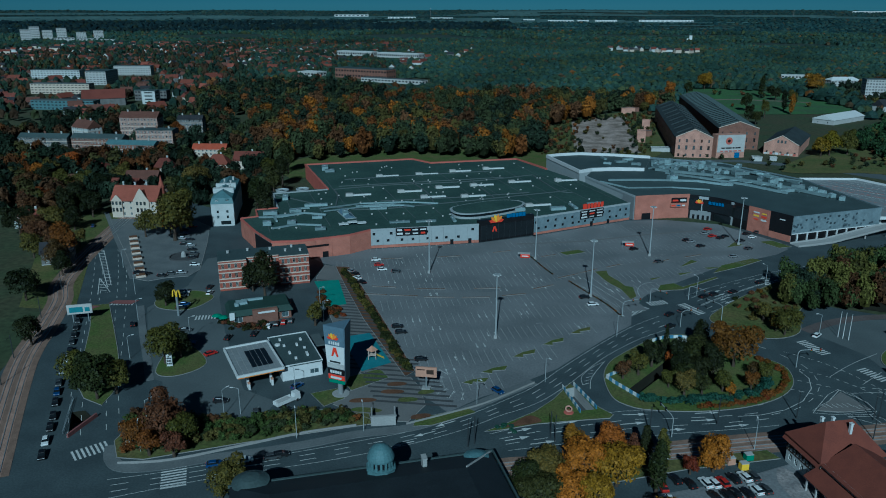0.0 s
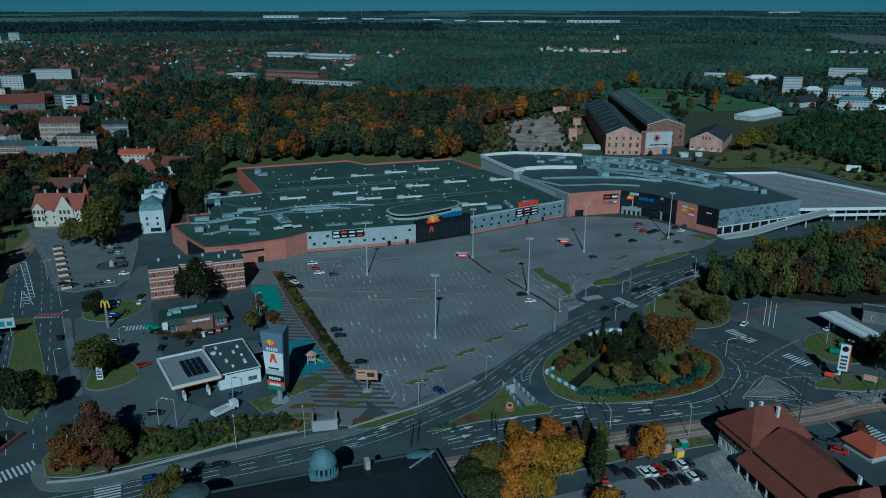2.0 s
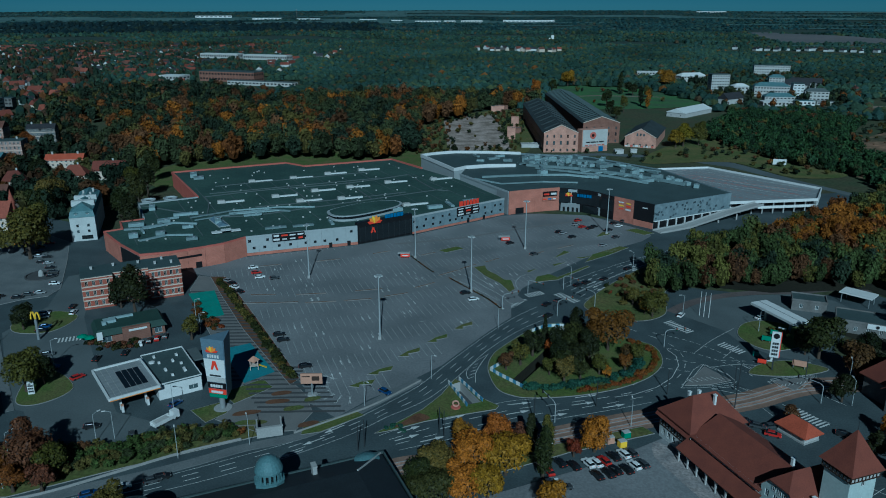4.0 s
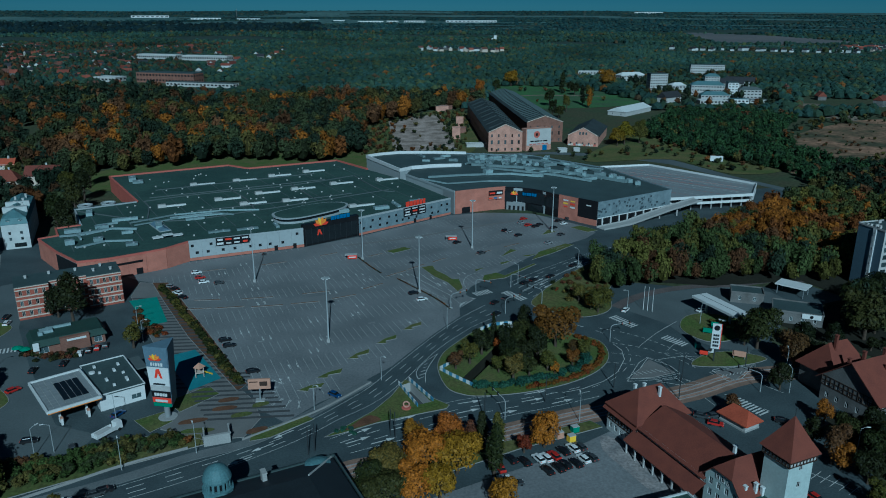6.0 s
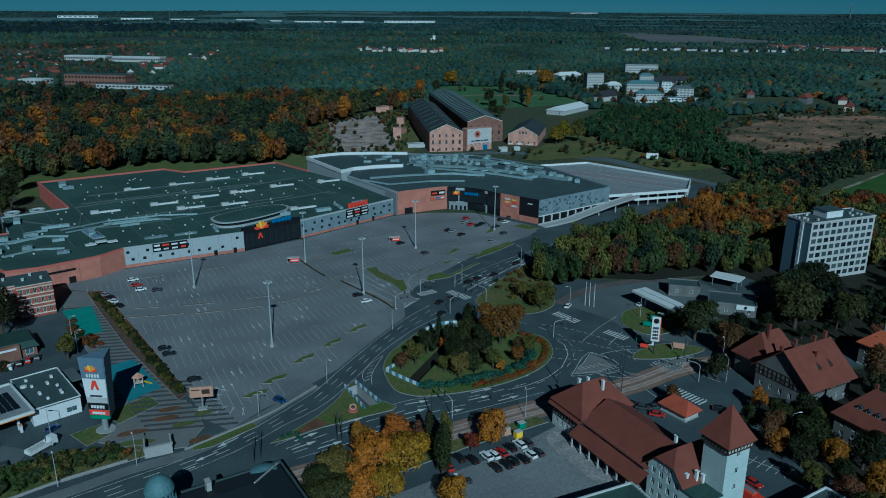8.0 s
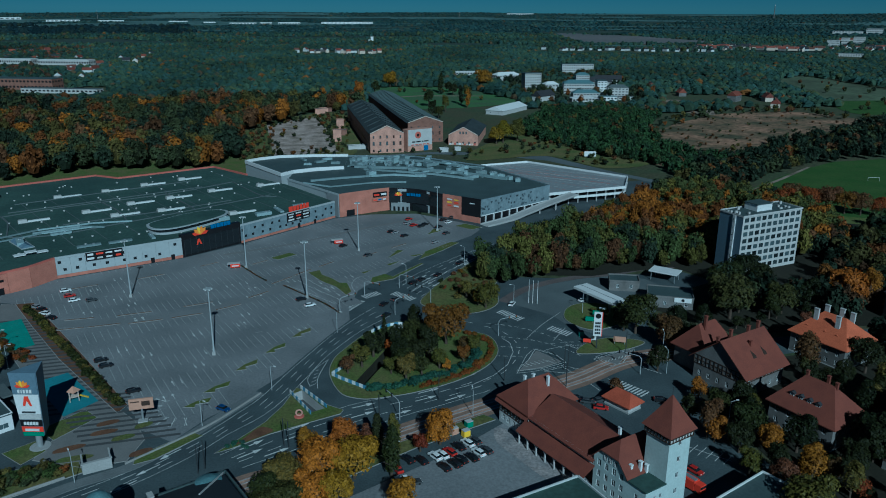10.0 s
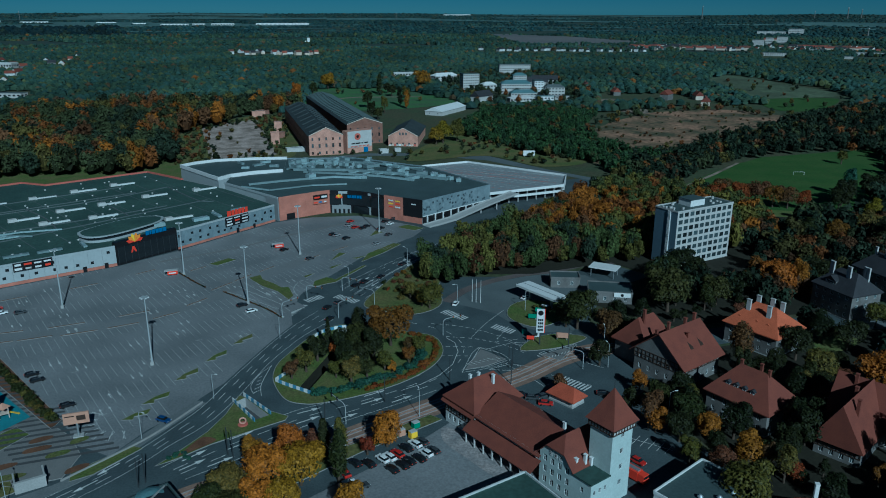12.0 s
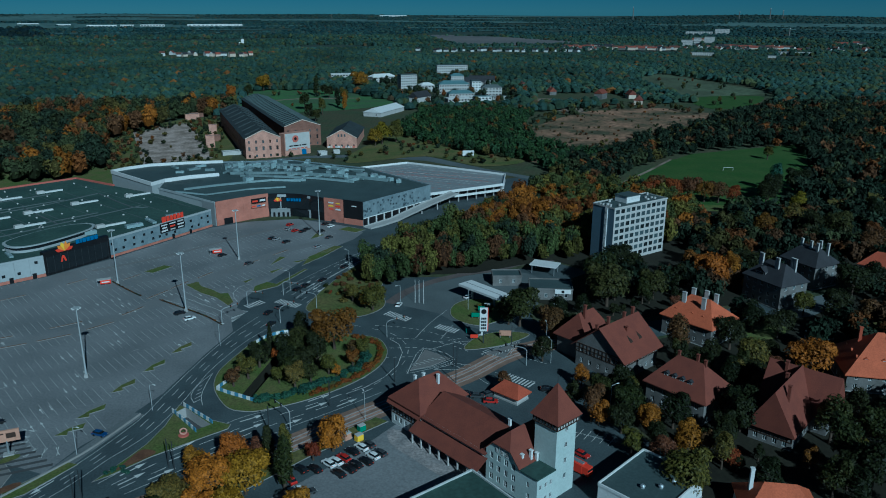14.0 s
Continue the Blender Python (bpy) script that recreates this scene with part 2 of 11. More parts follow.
# kept dark so that it carries the tree shade on the timbered villa
M["render_grey"] = material("render_grey", (0.16, 0.155, 0.15), 0.9, vary=0.15, scale=0.25, fine=2.0, second=(0.11, 0.105, 0.10))
M["render_cream"] = material("render_cream", (0.52, 0.44, 0.36), 0.88, vary=0.1, scale=0.25, fine=2.0)
M["tile_maroon"] = material("tile_maroon", (0.158, 0.047, 0.030), 0.85, vary=0.12, scale=0.3, fine=4.0, second=(0.132, 0.040, 0.027))
M["tile_red"] = material("tile_red", (0.33, 0.072, 0.035), 0.8, vary=0.15, scale=0.3, fine=2.5)
M["tile_orange"] = material("tile_orange", (0.42, 0.105, 0.045), 0.8, vary=0.15, scale=0.3, fine=2.5)
M["tile_old_red"] = material("tile_old_red", (0.16, 0.048, 0.034), 0.85, vary=0.2, scale=0.1, fine=1.5, by_object=0.3)
M["tile_old_orange"] = material("tile_old_orange", (0.23, 0.07, 0.045), 0.85, vary=0.2, scale=0.1, fine=1.5, by_object=0.3)
M["tile_brown"] = material("tile_brown", (0.12, 0.055, 0.04), 0.85, vary=0.2, scale=0.3, fine=2.5)
M["tile_slate"] = material("tile_slate", (0.035, 0.035, 0.04), 0.7, vary=0.2, scale=0.3, fine=2.5)
M["roof_green"] = material("roof_green", (0.030, 0.055, 0.045), 0.7, vary=0.15, scale=0.3, fine=2.0)
M["copper"] = material("copper", (0.11, 0.185, 0.20), 0.6, vary=0.15, scale=0.4, fine=3.0)
M["timber_dark"] = material("timber_dark", (0.045, 0.028, 0.02), 0.8, vary=0.2, scale=0.6, fine=5.0)
M["bark"] = material("bark", (0.075, 0.055, 0.04), 0.95, vary=0.3, scale=1.0, fine=8.0)
M["sign_red"] = material("sign_red", (0.62, 0.05, 0.025), 0.45, vary=0.05, scale=0.5, fine=2.0)
M["sign_blue"] = material("sign_blue", (0.02, 0.13, 0.30), 0.45, vary=0.05, scale=0.5, fine=2.0)
M["sign_yellow"] = material("sign_yellow", (0.80, 0.52, 0.03), 0.45, vary=0.05, scale=0.5, fine=2.0)
M["sign_orange"] = material("sign_orange", (0.72, 0.25, 0.03), 0.45, vary=0.05, scale=0.5, fine=2.0)
M["sign_green"] = material("sign_green", (0.03, 0.22, 0.13), 0.5, vary=0.05, scale=0.5, fine=2.0)
M["crossing_red"] = material("crossing_red", (0.22, 0.09, 0.085), 0.85, vary=0.15, scale=0.5, fine=3.0)
M["sign_peach"] = material("sign_peach", (0.46, 0.26, 0.18), 0.5, vary=0.1, scale=0.5, fine=2.0)
M["teal_pad"] = material("teal_pad", (0.06, 0.20, 0.235), 0.9, vary=0.1, scale=0.3, fine=2.0)
M["green_pad"] = material("green_pad", (0.06, 0.24, 0.19), 0.9, vary=0.15, scale=0.3, fine=2.0)
M["sign_slate"] = material("sign_slate", (0.13, 0.18, 0.23), 0.5, vary=0.08, scale=0.4, fine=2.0)
M["drive"] = material("drive", (0.172, 0.176, 0.180), 0.88, vary=0.12, scale=0.08, fine=1.6, second=(0.158, 0.160, 0.162))
M["parapet_blue"] = material("parapet_blue", (0.10, 0.22, 0.34), 0.7, vary=0.1, scale=0.5, fine=2.0)
M["rubber"] = material("rubber", (0.012, 0.012, 0.012), 0.85, vary=0.1, scale=2.0, fine=8.0)
CAR = {k: material("car_paint_" + k, c, 0.28, vary=0.04, scale=0.8, fine=2.0, spec=0.6, metal=mt) for k, c, mt in (
    ("white", (0.70, 0.70, 0.69), 0), ("black", (0.012, 0.012, 0.014), 0), ("silver", (0.38, 0.39, 0.40), 0.4),
    ("red", (0.38, 0.02, 0.015), 0), ("blue", (0.02, 0.06, 0.18), 0.2), ("grey", (0.07, 0.075, 0.08), 0.3))}
LEAF = {
    "green": leaf_material("leaf_green", (0.017, 0.022, 0.009), (0.041, 0.043, 0.016)),
    "dark": leaf_material("leaf_dark", (0.0085, 0.0115, 0.0055), (0.021, 0.024, 0.010)),
    "olive": leaf_material("leaf_olive", (0.056, 0.058, 0.022), (0.105, 0.088, 0.028)),
    "lime": leaf_material("leaf_lime", (0.10, 0.092, 0.020), (0.17, 0.135, 0.030)),
    "yellow": leaf_material("leaf_yellow", (0.185, 0.096, 0.026), (0.31, 0.155, 0.040)),
    "orange": leaf_material("leaf_orange", (0.180, 0.076, 0.025), (0.28, 0.116, 0.036)),
    "rust": leaf_material("leaf_rust", (0.090, 0.041, 0.017), (0.155, 0.068, 0.024)),
    "brown": leaf_material("leaf_brown", (0.060, 0.036, 0.022), (0.105, 0.056, 0.028)),
    "red": leaf_material("leaf_red", (0.075, 0.022, 0.014), (0.12, 0.036, 0.018)),
    "teal": leaf_material("leaf_teal", (0.026, 0.056, 0.044), (0.044, 0.082, 0.058)),
}
M["canopy"] = canopy_material("canopy")

# ---- builders ----
class Shape:
    """Collects boxes, prisms and slopes, with a material slot for each face, into one mesh."""

    def __init__(self):
        self.v, self.f, self.s = [], [], []

    def add(self, verts, faces, slot=0):
        k = len(self.v)
        self.v += [tuple(p) for p in verts]
        self.f += [tuple(i + k for i in f) for f in faces]
        self.s += [slot] * len(faces)
        return self

    def box(self, x, y, z, sx, sy, sz, turn=0.0, slot=0, taper=1.0):
        """A box that stands on z, centred on x, y."""
        c, s = math.cos(radians(turn)), math.sin(radians(turn))
        pts = []
        for h, k in ((0, 1.0), (sz, taper)):
            for a, b in ((-1, -1), (1, -1), (1, 1), (-1, 1)):
                u, w = a * sx / 2 * k, b * sy / 2 * k
                pts.append((x + u * c - w * s, y + u * s + w * c, z + h))
        return self.add(pts, [(3, 2, 1, 0), (4, 5, 6, 7), (0, 1, 5, 4), (1, 2, 6, 5), (2, 3, 7, 6), (3, 0, 4, 7)], slot)

    def beam(self, p, q, w, h=None, slot=0):
        """A square bar from p to q."""
        p, q = Vector(p), Vector(q)
        d = (q - p).normalized()
        side = d.cross(Vector((0, 0, 1)))
        side = side.normalized() if side.length > 1e-3 else Vector((1, 0, 0))
        up = side.cross(d).normalized()
        h = h or w
        ring = [side * (a * w / 2) + up * (b * h / 2) for a, b in ((-1, -1), (1, -1), (1, 1), (-1, 1))]
        pts = [p + r for r in ring] + [q + r for r in ring]
        return self.add(pts, [(3, 2, 1, 0), (4, 5, 6, 7), (0, 1, 5, 4), (1, 2, 6, 5), (2, 3, 7, 6), (3, 0, 4, 7)], slot)

    def rod(self, p, q, r0, r1=None, n=8, slot=0):
        """A round, tapered bar from p to q."""
        p, q = Vector(p), Vector(q)
        r1 = r0 if r1 is None else r1
        d = (q - p).normalized()
        side = d.cross(Vector((0.3, 0.1, 1))).normalized()
        up = side.cross(d).normalized()
        ring = [side * math.cos(a) + up * math.sin(a) for a in (2 * math.pi * i / n for i in range(n))]
        pts = [p + r * r0 for r in ring] + [q + r * r1 for r in ring]
        fs = [(i, (i + 1) % n, n + (i + 1) % n, n + i) for i in range(n)]
        return self.add(pts, fs + [tuple(range(n))[::-1], tuple(range(n, 2 * n))], slot)

    def lathe(self, x, y, profile, n=16, slot=0):
        """A turned form round a vertical axis from (radius, z) pairs."""
        pts = [(x + r * math.cos(2 * math.pi * i / n), y + r * math.sin(2 * math.pi * i / n), z) for r, z in profile for i in range(n)]
        fs = [(k * n + i, k * n + (i + 1) % n, (k + 1) * n + (i + 1) % n, (k + 1) * n + i) for k in range(len(profile) - 1) for i in range(n)]
        m = len(profile) - 1
        return self.add(pts, fs + [tuple(range(m * n, m * n + n)), tuple(range(n))[::-1]], slot)

    def prism(self, outline, z0, z1, slot=0, top=None):
        """An upright prism over an outline that turns left; top: another slot for its upper face."""
        n = len(outline)
        pts = [(p[0], p[1], z0) for p in outline] + [(p[0], p[1], z1) for p in outline]
        self.add(pts, [(i, (i + 1) % n, n + (i + 1) % n, n + i) for i in range(n)], slot)
        k = len(self.v) - 2 * n
        self.f.append(tuple(range(k + n, k + 2 * n)))
        self.s.append(slot if top is None else top)
        return self

    def mesh(self, name, mats):
        me = bpy.data.meshes.new(name)
        me.from_pydata(self.v, [], self.f)
        for m in mats:
            me.materials.append(m)
        if len(mats) > 1:
            me.polygons.foreach_set("material_index", self.s)
        me.update()
        return me


def as_list(m):
    return list(m) if isinstance(m, (list, tuple)) else [m]


def part(name, shape, mats, parent, label="", at=None):
    """One mesh object under a thing or under a part."""
    me = shape if isinstance(shape, bpy.types.Mesh) else shape.mesh(name, as_list(mats))
    ob = new(name, me)
    ob.parent = parent
    if at is not None:
        ob.matrix_basis = at
    return tagged(ob, label)


def thing(name, label, category, at=None, group="", kind=""):
    ob = new(name)
    ob.empty_display_size = 0.5
    if at is not None:
        ob.matrix_basis = at
    return tagged(ob, label, category, group, kind)


def solid(name, shape, mats, label, category, group="", kind="", at=None):
    """A thing of one mesh."""
    ob = new(name, shape.mesh(name, as_list(mats)))
    if at is not None:
        ob.matrix_basis = at
    return tagged(ob, label, category, group, kind)


def spline(points, steps=6, closed=False):
    """A smooth line through the points."""
    p = [Vector((*q[:2], 0)) for q in points]
    n = len(p)
    out = []
    for i in range(n if closed else n - 1):
        if closed:
            a, b, c, d = p[i - 1], p[i], p[(i + 1) % n], p[(i + 2) % n]
        else:
            a, b, c, d = p[max(i - 1, 0)], p[i], p[i + 1], p[min(i + 2, n - 1)]
        for k in range(steps):
            t = k / steps
            q = 0.5 * (2 * b + (c - a) * t + (2 * a - 5 * b + 4 * c - d) * t * t + (3 * b - a - 3 * c + d) * t ** 3)
            out.append((q.x, q.y))
    if not closed:
        out.append((p[-1].x, p[-1].y))
    return out


def left_turning(outline):
    area = sum(a[0] * b[1] - b[0] * a[1] for a, b in zip(outline, outline[1:] + outline[:1]))
    return outline if area > 0 else outline[::-1]


def offset_line(line, d):
    """The line moved d metres to its left."""
    out = []
    for i, p in enumerate(line):
        a, b = Vector(line[max(i - 1, 0)]), Vector(line[min(i + 1, len(line) - 1)])
        t = (b - a).normalized()
        out.append((p[0] - t.y * d, p[1] + t.x * d))
    return out


SHEETS = []


def sheet(name, outline, z, mat, label, category, holes=(), kerb=0.0, kerb_width=0.2, smooth=True, depth=0.0, kind="structure"):
    """A level area; with kerb, its rim is a stone step of that height and the area lies flush with it."""
    SHEETS.append(name)
    z += 0.0025 * len(SHEETS)   # each area lies a hair above the one before
    line = left_turning(spline(outline, 5, True) if smooth else [tuple(p) for p in outline])
    bm = bmesh.new()
    loops = [line] + [list(h) for h in holes]
    edges = []
    for loop in loops:
        vs = [bm.verts.new((x, y, z + kerb)) for x, y in loop]
        edges += [bm.edges.new((vs[i], vs[(i + 1) % len(vs)])) for i in range(len(vs))]
    bmesh.ops.triangle_fill(bm, use_beauty=True, use_dissolve=False, edges=edges)
    bmesh.ops.recalc_face_normals(bm, faces=bm.faces)
    for f in bm.faces:
        if f.normal.z < 0:
            f.normal_flip()
    me = bpy.data.meshes.new(name)
    bm.to_mesh(me)
    bm.free()
    me.materials.append(mat)
    ob = tagged(new(name, me), label, category, kind=kind)
    if kerb:
        n = len(line)
        inner = []
        for i in range(n):
            a, b = Vector(line[i - 1]), Vector(line[(i + 1) % n])
            t = (b - a).normalized()
            inner.append((line[i][0] - t.y * kerb_width, line[i][1] + t.x * kerb_width))
        s = Shape()
        s.add([(x, y, z) for x, y in line] + [(x, y, z + kerb + 0.02) for x, y in line] + [(x, y, z + kerb + 0.02) for x, y in inner],
              [(i, (i + 1) % n, n + (i + 1) % n, n + i) for i in range(n)] + [(n + i, n + (i + 1) % n, 2 * n + (i + 1) % n, 2 * n + i) for i in range(n)])
        part("kerb", s, M["kerb"], ob)
    return ob


def ribbon(shape, line, width, z, slot=0):
    """A flat band along a line."""
    a, b = offset_line(line, width / 2), offset_line(line, -width / 2)
    n = len(line)
    shape.add([(x, y, z) for x, y in b] + [(x, y, z) for x, y in a], [(i, i + 1, n + i + 1, n + i) for i in range(n - 1)], slot)


def wall_strip(shape, line, thick, z0, z1, slot=0):
    """A low wall along a line."""
    a, b = offset_line(line, thick / 2), offset_line(line, -thick / 2)
    n = len(line)
    pts = [(x, y, z) for z in (z0, z1) for ln in (b, a) for x, y in ln]
    fs = []
    for i in range(n - 1):
        fs += [(i, i + 1, 2 * n + i + 1, 2 * n + i), (n + i + 1, n + i, 3 * n + i, 3 * n + i + 1), (2 * n + i, 2 * n + i + 1, 3 * n + i + 1, 3 * n + i)]
    fs += [(n, 0, 2 * n, 3 * n), (n - 1, 2 * n - 1, 4 * n - 1, 3 * n - 1)]
    shape.add(pts, fs, slot)


def along(line, every, start=0.0):
    """Places and headings (degrees) at even steps along a line."""
    out, left = [], start
    for p, q in zip(line, line[1:]):
        a, b = Vector(p), Vector(q)
        d = (b - a).length
        while left <= d:
            c = a + (b - a) * (left / d)
            out.append((c.x, c.y, math.degrees(math.atan2(b.y - a.y, b.x - a.x))))
            left += every
        left -= d
    return out


def inside(p, poly):
    x, y = p[0], p[1]
    hit = False
    for (x0, y0), (x1, y1) in zip(poly, poly[1:] + poly[:1]):
        if (y0 > y) != (y1 > y) and x < (x1 - x0) * (y - y0) / (y1 - y0) + x0:
            hit = not hit
    return hit


def rise(r):
    """Height of the land at a distance from the town: level, then climbing to far hills."""
    if r < 2200:
        return 0.0
    s = min((r - 2200) / 2700, 1.0)
    return 110 - r * (0.05 * (1 - s) + 0.0050 * s)


def punched(shape, p, q, z0, z1, openings, slot=0, reveal=0.18):
    """A wall face from p to q (outside on its right) with openings (u0, u1, z0, z1) cut through, and their reveals."""
    p, q = Vector((*p[:2], 0)), Vector((*q[:2], 0))
    d = (q - p)
    length = d.length
    d.normalize()
    out = Vector((d.y, -d.x, 0))
    us = sorted({0.0, length, *[o[0] for o in openings], *[o[1] for o in openings]})
    zs = sorted({z0, z1, *[o[2] for o in openings], *[o[3] for o in openings]})

    def at(u, z, depth=0.0):
        return (p.x + d.x * u - out.x * depth, p.y + d.y * u - out.y * depth, z)

    for u0, u1 in zip(us, us[1:]):
        run = None
        for w0, w1 in zip(zs, zs[1:]):
            um, wm = (u0 + u1) / 2, (w0 + w1) / 2
            hole = any(o[0] < um < o[1] and o[2] < wm < o[3] for o in openings)
            if hole:
                if run:
                    shape.add([at(u0, run[0]), at(u1, run[0]), at(u1, run[1]), at(u0, run[1])], [(0, 1, 2, 3)], slot)
                run = None
            else:
                run = (run[0], w1) if run else (w0, w1)
        if run:
            shape.add([at(u0, run[0]), at(u1, run[0]), at(u1, run[1]), at(u0, run[1])], [(0, 1, 2, 3)], slot)
    for u0, u1, w0, w1 in openings:
        pts = [at(u0, w0), at(u1, w0), at(u1, w1), at(u0, w1), at(u0, w0, reveal), at(u1, w0, reveal), at(u1, w1, reveal), at(u0, w1, reveal)]
        shape.add(pts, [(0, 4, 5, 1), (1, 5, 6, 2), (2, 6, 7, 3), (3, 7, 4, 0)], slot)


WINDOWS = {}


def window_mesh(w, h, frame_mat, bars=1):
    """A sash with a rim, glazing bars and a recessed pane, facing -y, its foot at the origin."""
    key = (round(w, 2), round(h, 2), frame_mat.name, bars)
    if key not in WINDOWS:
        s = Shape()
        b = 0.1
        s.box(0, 0.0, 0, w, 0.08, b).box(0, 0.0, h - b, w, 0.08, b)
        s.box(-w / 2 + b / 2, 0.0, b, b, 0.08, h - 2 * b).box(w / 2 - b / 2, 0.0, b, b, 0.08, h - 2 * b)
        for i in range(bars):
            s.box(-w / 2 + w * (i + 1) / (bars + 1), 0.0, b, 0.07, 0.06, h - 2 * b)
        s.add([(-w / 2 + b, 0.02, b), (w / 2 - b, 0.02, b), (w / 2 - b, 0.02, h - b), (-w / 2 + b, 0.02, h - b)], [(0, 1, 2, 3)], 1)
        WINDOWS[key] = s.mesh("window", [frame_mat, M["pane"]])
    return WINDOWS[key]


def glazed_wall(shape, parent, p, q, z0, z1, openings, frame_mat, slot=0, bars=1, name="window"):
    """A wall face with its openings, each with a window of its own."""
    punched(shape, p, q, z0, z1, openings, slot)
    p, q = Vector((*p[:2], 0)), Vector((*q[:2], 0))
    d = (q - p).normalized()
    a = math.degrees(math.atan2(d.y, d.x))
    inn = Vector((-d.y, d.x, 0)) * 0.12
    for u0, u1, w0, w1 in openings:
        c = p + d * ((u0 + u1) / 2) + inn
        part(name, window_mesh(u1 - u0, w1 - w0, frame_mat, bars), None, parent, at=pose(c.x, c.y, w0, 0, 0, a))


def grid_openings(length, bays, floors, width, height, sill, storey, edge=0.0, first=0.0):
    """Openings in even bays and storeys."""
    step = (length - 2 * edge) / bays
    return [(edge + step * (i + 0.5) - width / 2, edge + step * (i + 0.5) + width / 2, first + storey * k + sill, first + storey * k + sill + height)
            for k in range(floors) for i in range(bays)]

# ---- ground ----
PASSAGE = [(-2.2, 209.6), (0.6, 207.2), (15.0, 237.4), (11.6, 239.0)]   # open ramp of the underpass
STAIRWELL = [(-20.5, 204.6), (-14.6, 193.1), (-10.8, 195.1), (-17.9, 206.8)]
SUBWAY = [(-153.6, 152.4), (-150.4, 154.2), (-146.0, 151.6), (-145.2, 141.6)]


def land(r, a):
    """Height of the ground at a distance r and bearing a: low swells on the rising land."""
    z, b = rise(r), math.pi / 2 - a
    if r > 2600:
        z += 9 * noise.noise((r * 0.0006, math.cos(b) * 5, math.sin(b) * 5)) * (r - 2600) / 2200
    if r > 4600:
        z += (r - 4600) / 280 * (9 * noise.noise((3.1, math.cos(b) * 7, math.sin(b) * 7)) + 3)
    return z


def ground_sheet():
    """One sheet to the horizon: level round the town, rising to low hills; two wells are left open."""
    bm = bmesh.new()
    n = 144
    first = [(640 * math.cos(2 * math.pi * i / n), 640 * math.sin(2 * math.pi * i / n)) for i in range(n)]
    edges = []
    for loop in (first, PASSAGE, STAIRWELL, SUBWAY):
        vs = [bm.verts.new((x, y, 0)) for x, y in loop]
        if loop is first:
            ring = vs
        edges += [bm.edges.new((vs[i], vs[(i + 1) % len(vs)])) for i in range(len(vs))]
    bmesh.ops.triangle_fill(bm, use_beauty=True, use_dissolve=False, edges=edges)
    for r in (900, 1300, 1800, 2200, 2400, 2600, 2800, 3000, 3200, 3400, 3600, 3800, 4000, 4200, 4350, 4500, 4600, 4700, 4800, 4880):
        outer = []
        for i in range(n):
            a = 2 * math.pi * i / n
            z = land(r, math.pi / 2 - a)
            outer.append(bm.verts.new((r * math.cos(a), r * math.sin(a), z)))
        for i in range(n):
            bm.faces.new((ring[i], outer[i], outer[(i + 1) % n], ring[(i + 1) % n]))
        ring = outer
    bmesh.ops.recalc_face_normals(bm, faces=bm.faces)
    for f in bm.faces:
        if f.normal.z < 0:
            f.normal_flip()
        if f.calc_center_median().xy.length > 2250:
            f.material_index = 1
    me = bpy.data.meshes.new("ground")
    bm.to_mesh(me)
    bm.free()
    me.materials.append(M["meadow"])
    me.materials.append(M["hazy_scrub"])
    return tagged(new("ground", me), "level meadow and scrub land rising to distant hills", "ground", kind="structure")


ground_sheet()
sheet("road", [(-330, 420), (-285, 318), (-222, 225), (-190, 160), (-160, 118), (-130, 100), (-60, 92), (30, 98), (84, 112), (104, 145),
               (96, 185), (140, 214), (205, 222), (205, 232), (132, 226), (104, 240), (112, 262), (150, 284), (140, 300), (100, 292), (62, 300),
               (74, 330), (110, 372), (186, 425), (215, 446), (200, 480), (160, 470), (60, 400), (-20, 412), (-130, 345), (-215, 352), (-262, 372), (-296, 430)],
      0.03, M["road_asphalt"], "dark asphalt carriageways and yards", "road", holes=(PASSAGE, STAIRWELL, SUBWAY), smooth=False)
sheet("road", [(150, 574), (180, 512), (212, 462), (222, 452), (212, 440), (198, 470), (172, 508), (146, 552), (110, 578), (60, 588), (0, 575), (0, 582), (60, 598), (120, 590)],
      0.03, M["asphalt"], "narrow asphalt road behind the parking deck", "road", smooth=False)
car_park = sheet("car_park", [(-140, 292), (-150, 299), (-127, 317), (-81, 340), (-57, 359), (-12, 402), (8, 409), (34, 408), (62, 382), (64, 372), (58, 362), (31, 336),
                              (12, 309), (0, 290), (-4, 272), (-3.6, 259.6), (-11.4, 245.4), (-18.5, 231.0), (-24.8, 217.4), (-31.2, 208.7), (-36.1, 201.1), (-43.5, 193.4), (-50.8, 181.9), (-56, 186), (-62, 190), (-64, 197), (-96, 244), (-120, 278), (-128, 288)],
                 0.06, M["car_park"], "wide grey asphalt car park with worn bays", "car park", smooth=False)
# entry drives inside the car park
drive = Shape()
ribbon(drive, spline([(-2, 274), (-16, 296), (-36, 322), (-58, 348)]), 9, 0.075)
ribbon(drive, spline([(-118, 268), (-82, 268), (-54, 277), (-32, 297), (-6, 326), (24, 352), (48, 362)]), 7, 0.085)
solid("drive", drive, M["drive"], "dark asphalt drives crossing the car park", "drive", kind="structure")

# market square, forecourts and footways
sheet("pavement", [(-281.9, 327.5), (-260.5, 305.5), (-230.6, 275.4), (-207.6, 251.2), (-200.7, 250.1), (-195.6, 255.8), (-188.0, 260.2), (-188.1, 269.3), (-207.6, 305.7), (-222, 330), (-236, 338), (-251.8, 336.2)],
      0.03, M["plaza_paving"], "grey paved market square", "pavement", kerb=0.12, smooth=False)
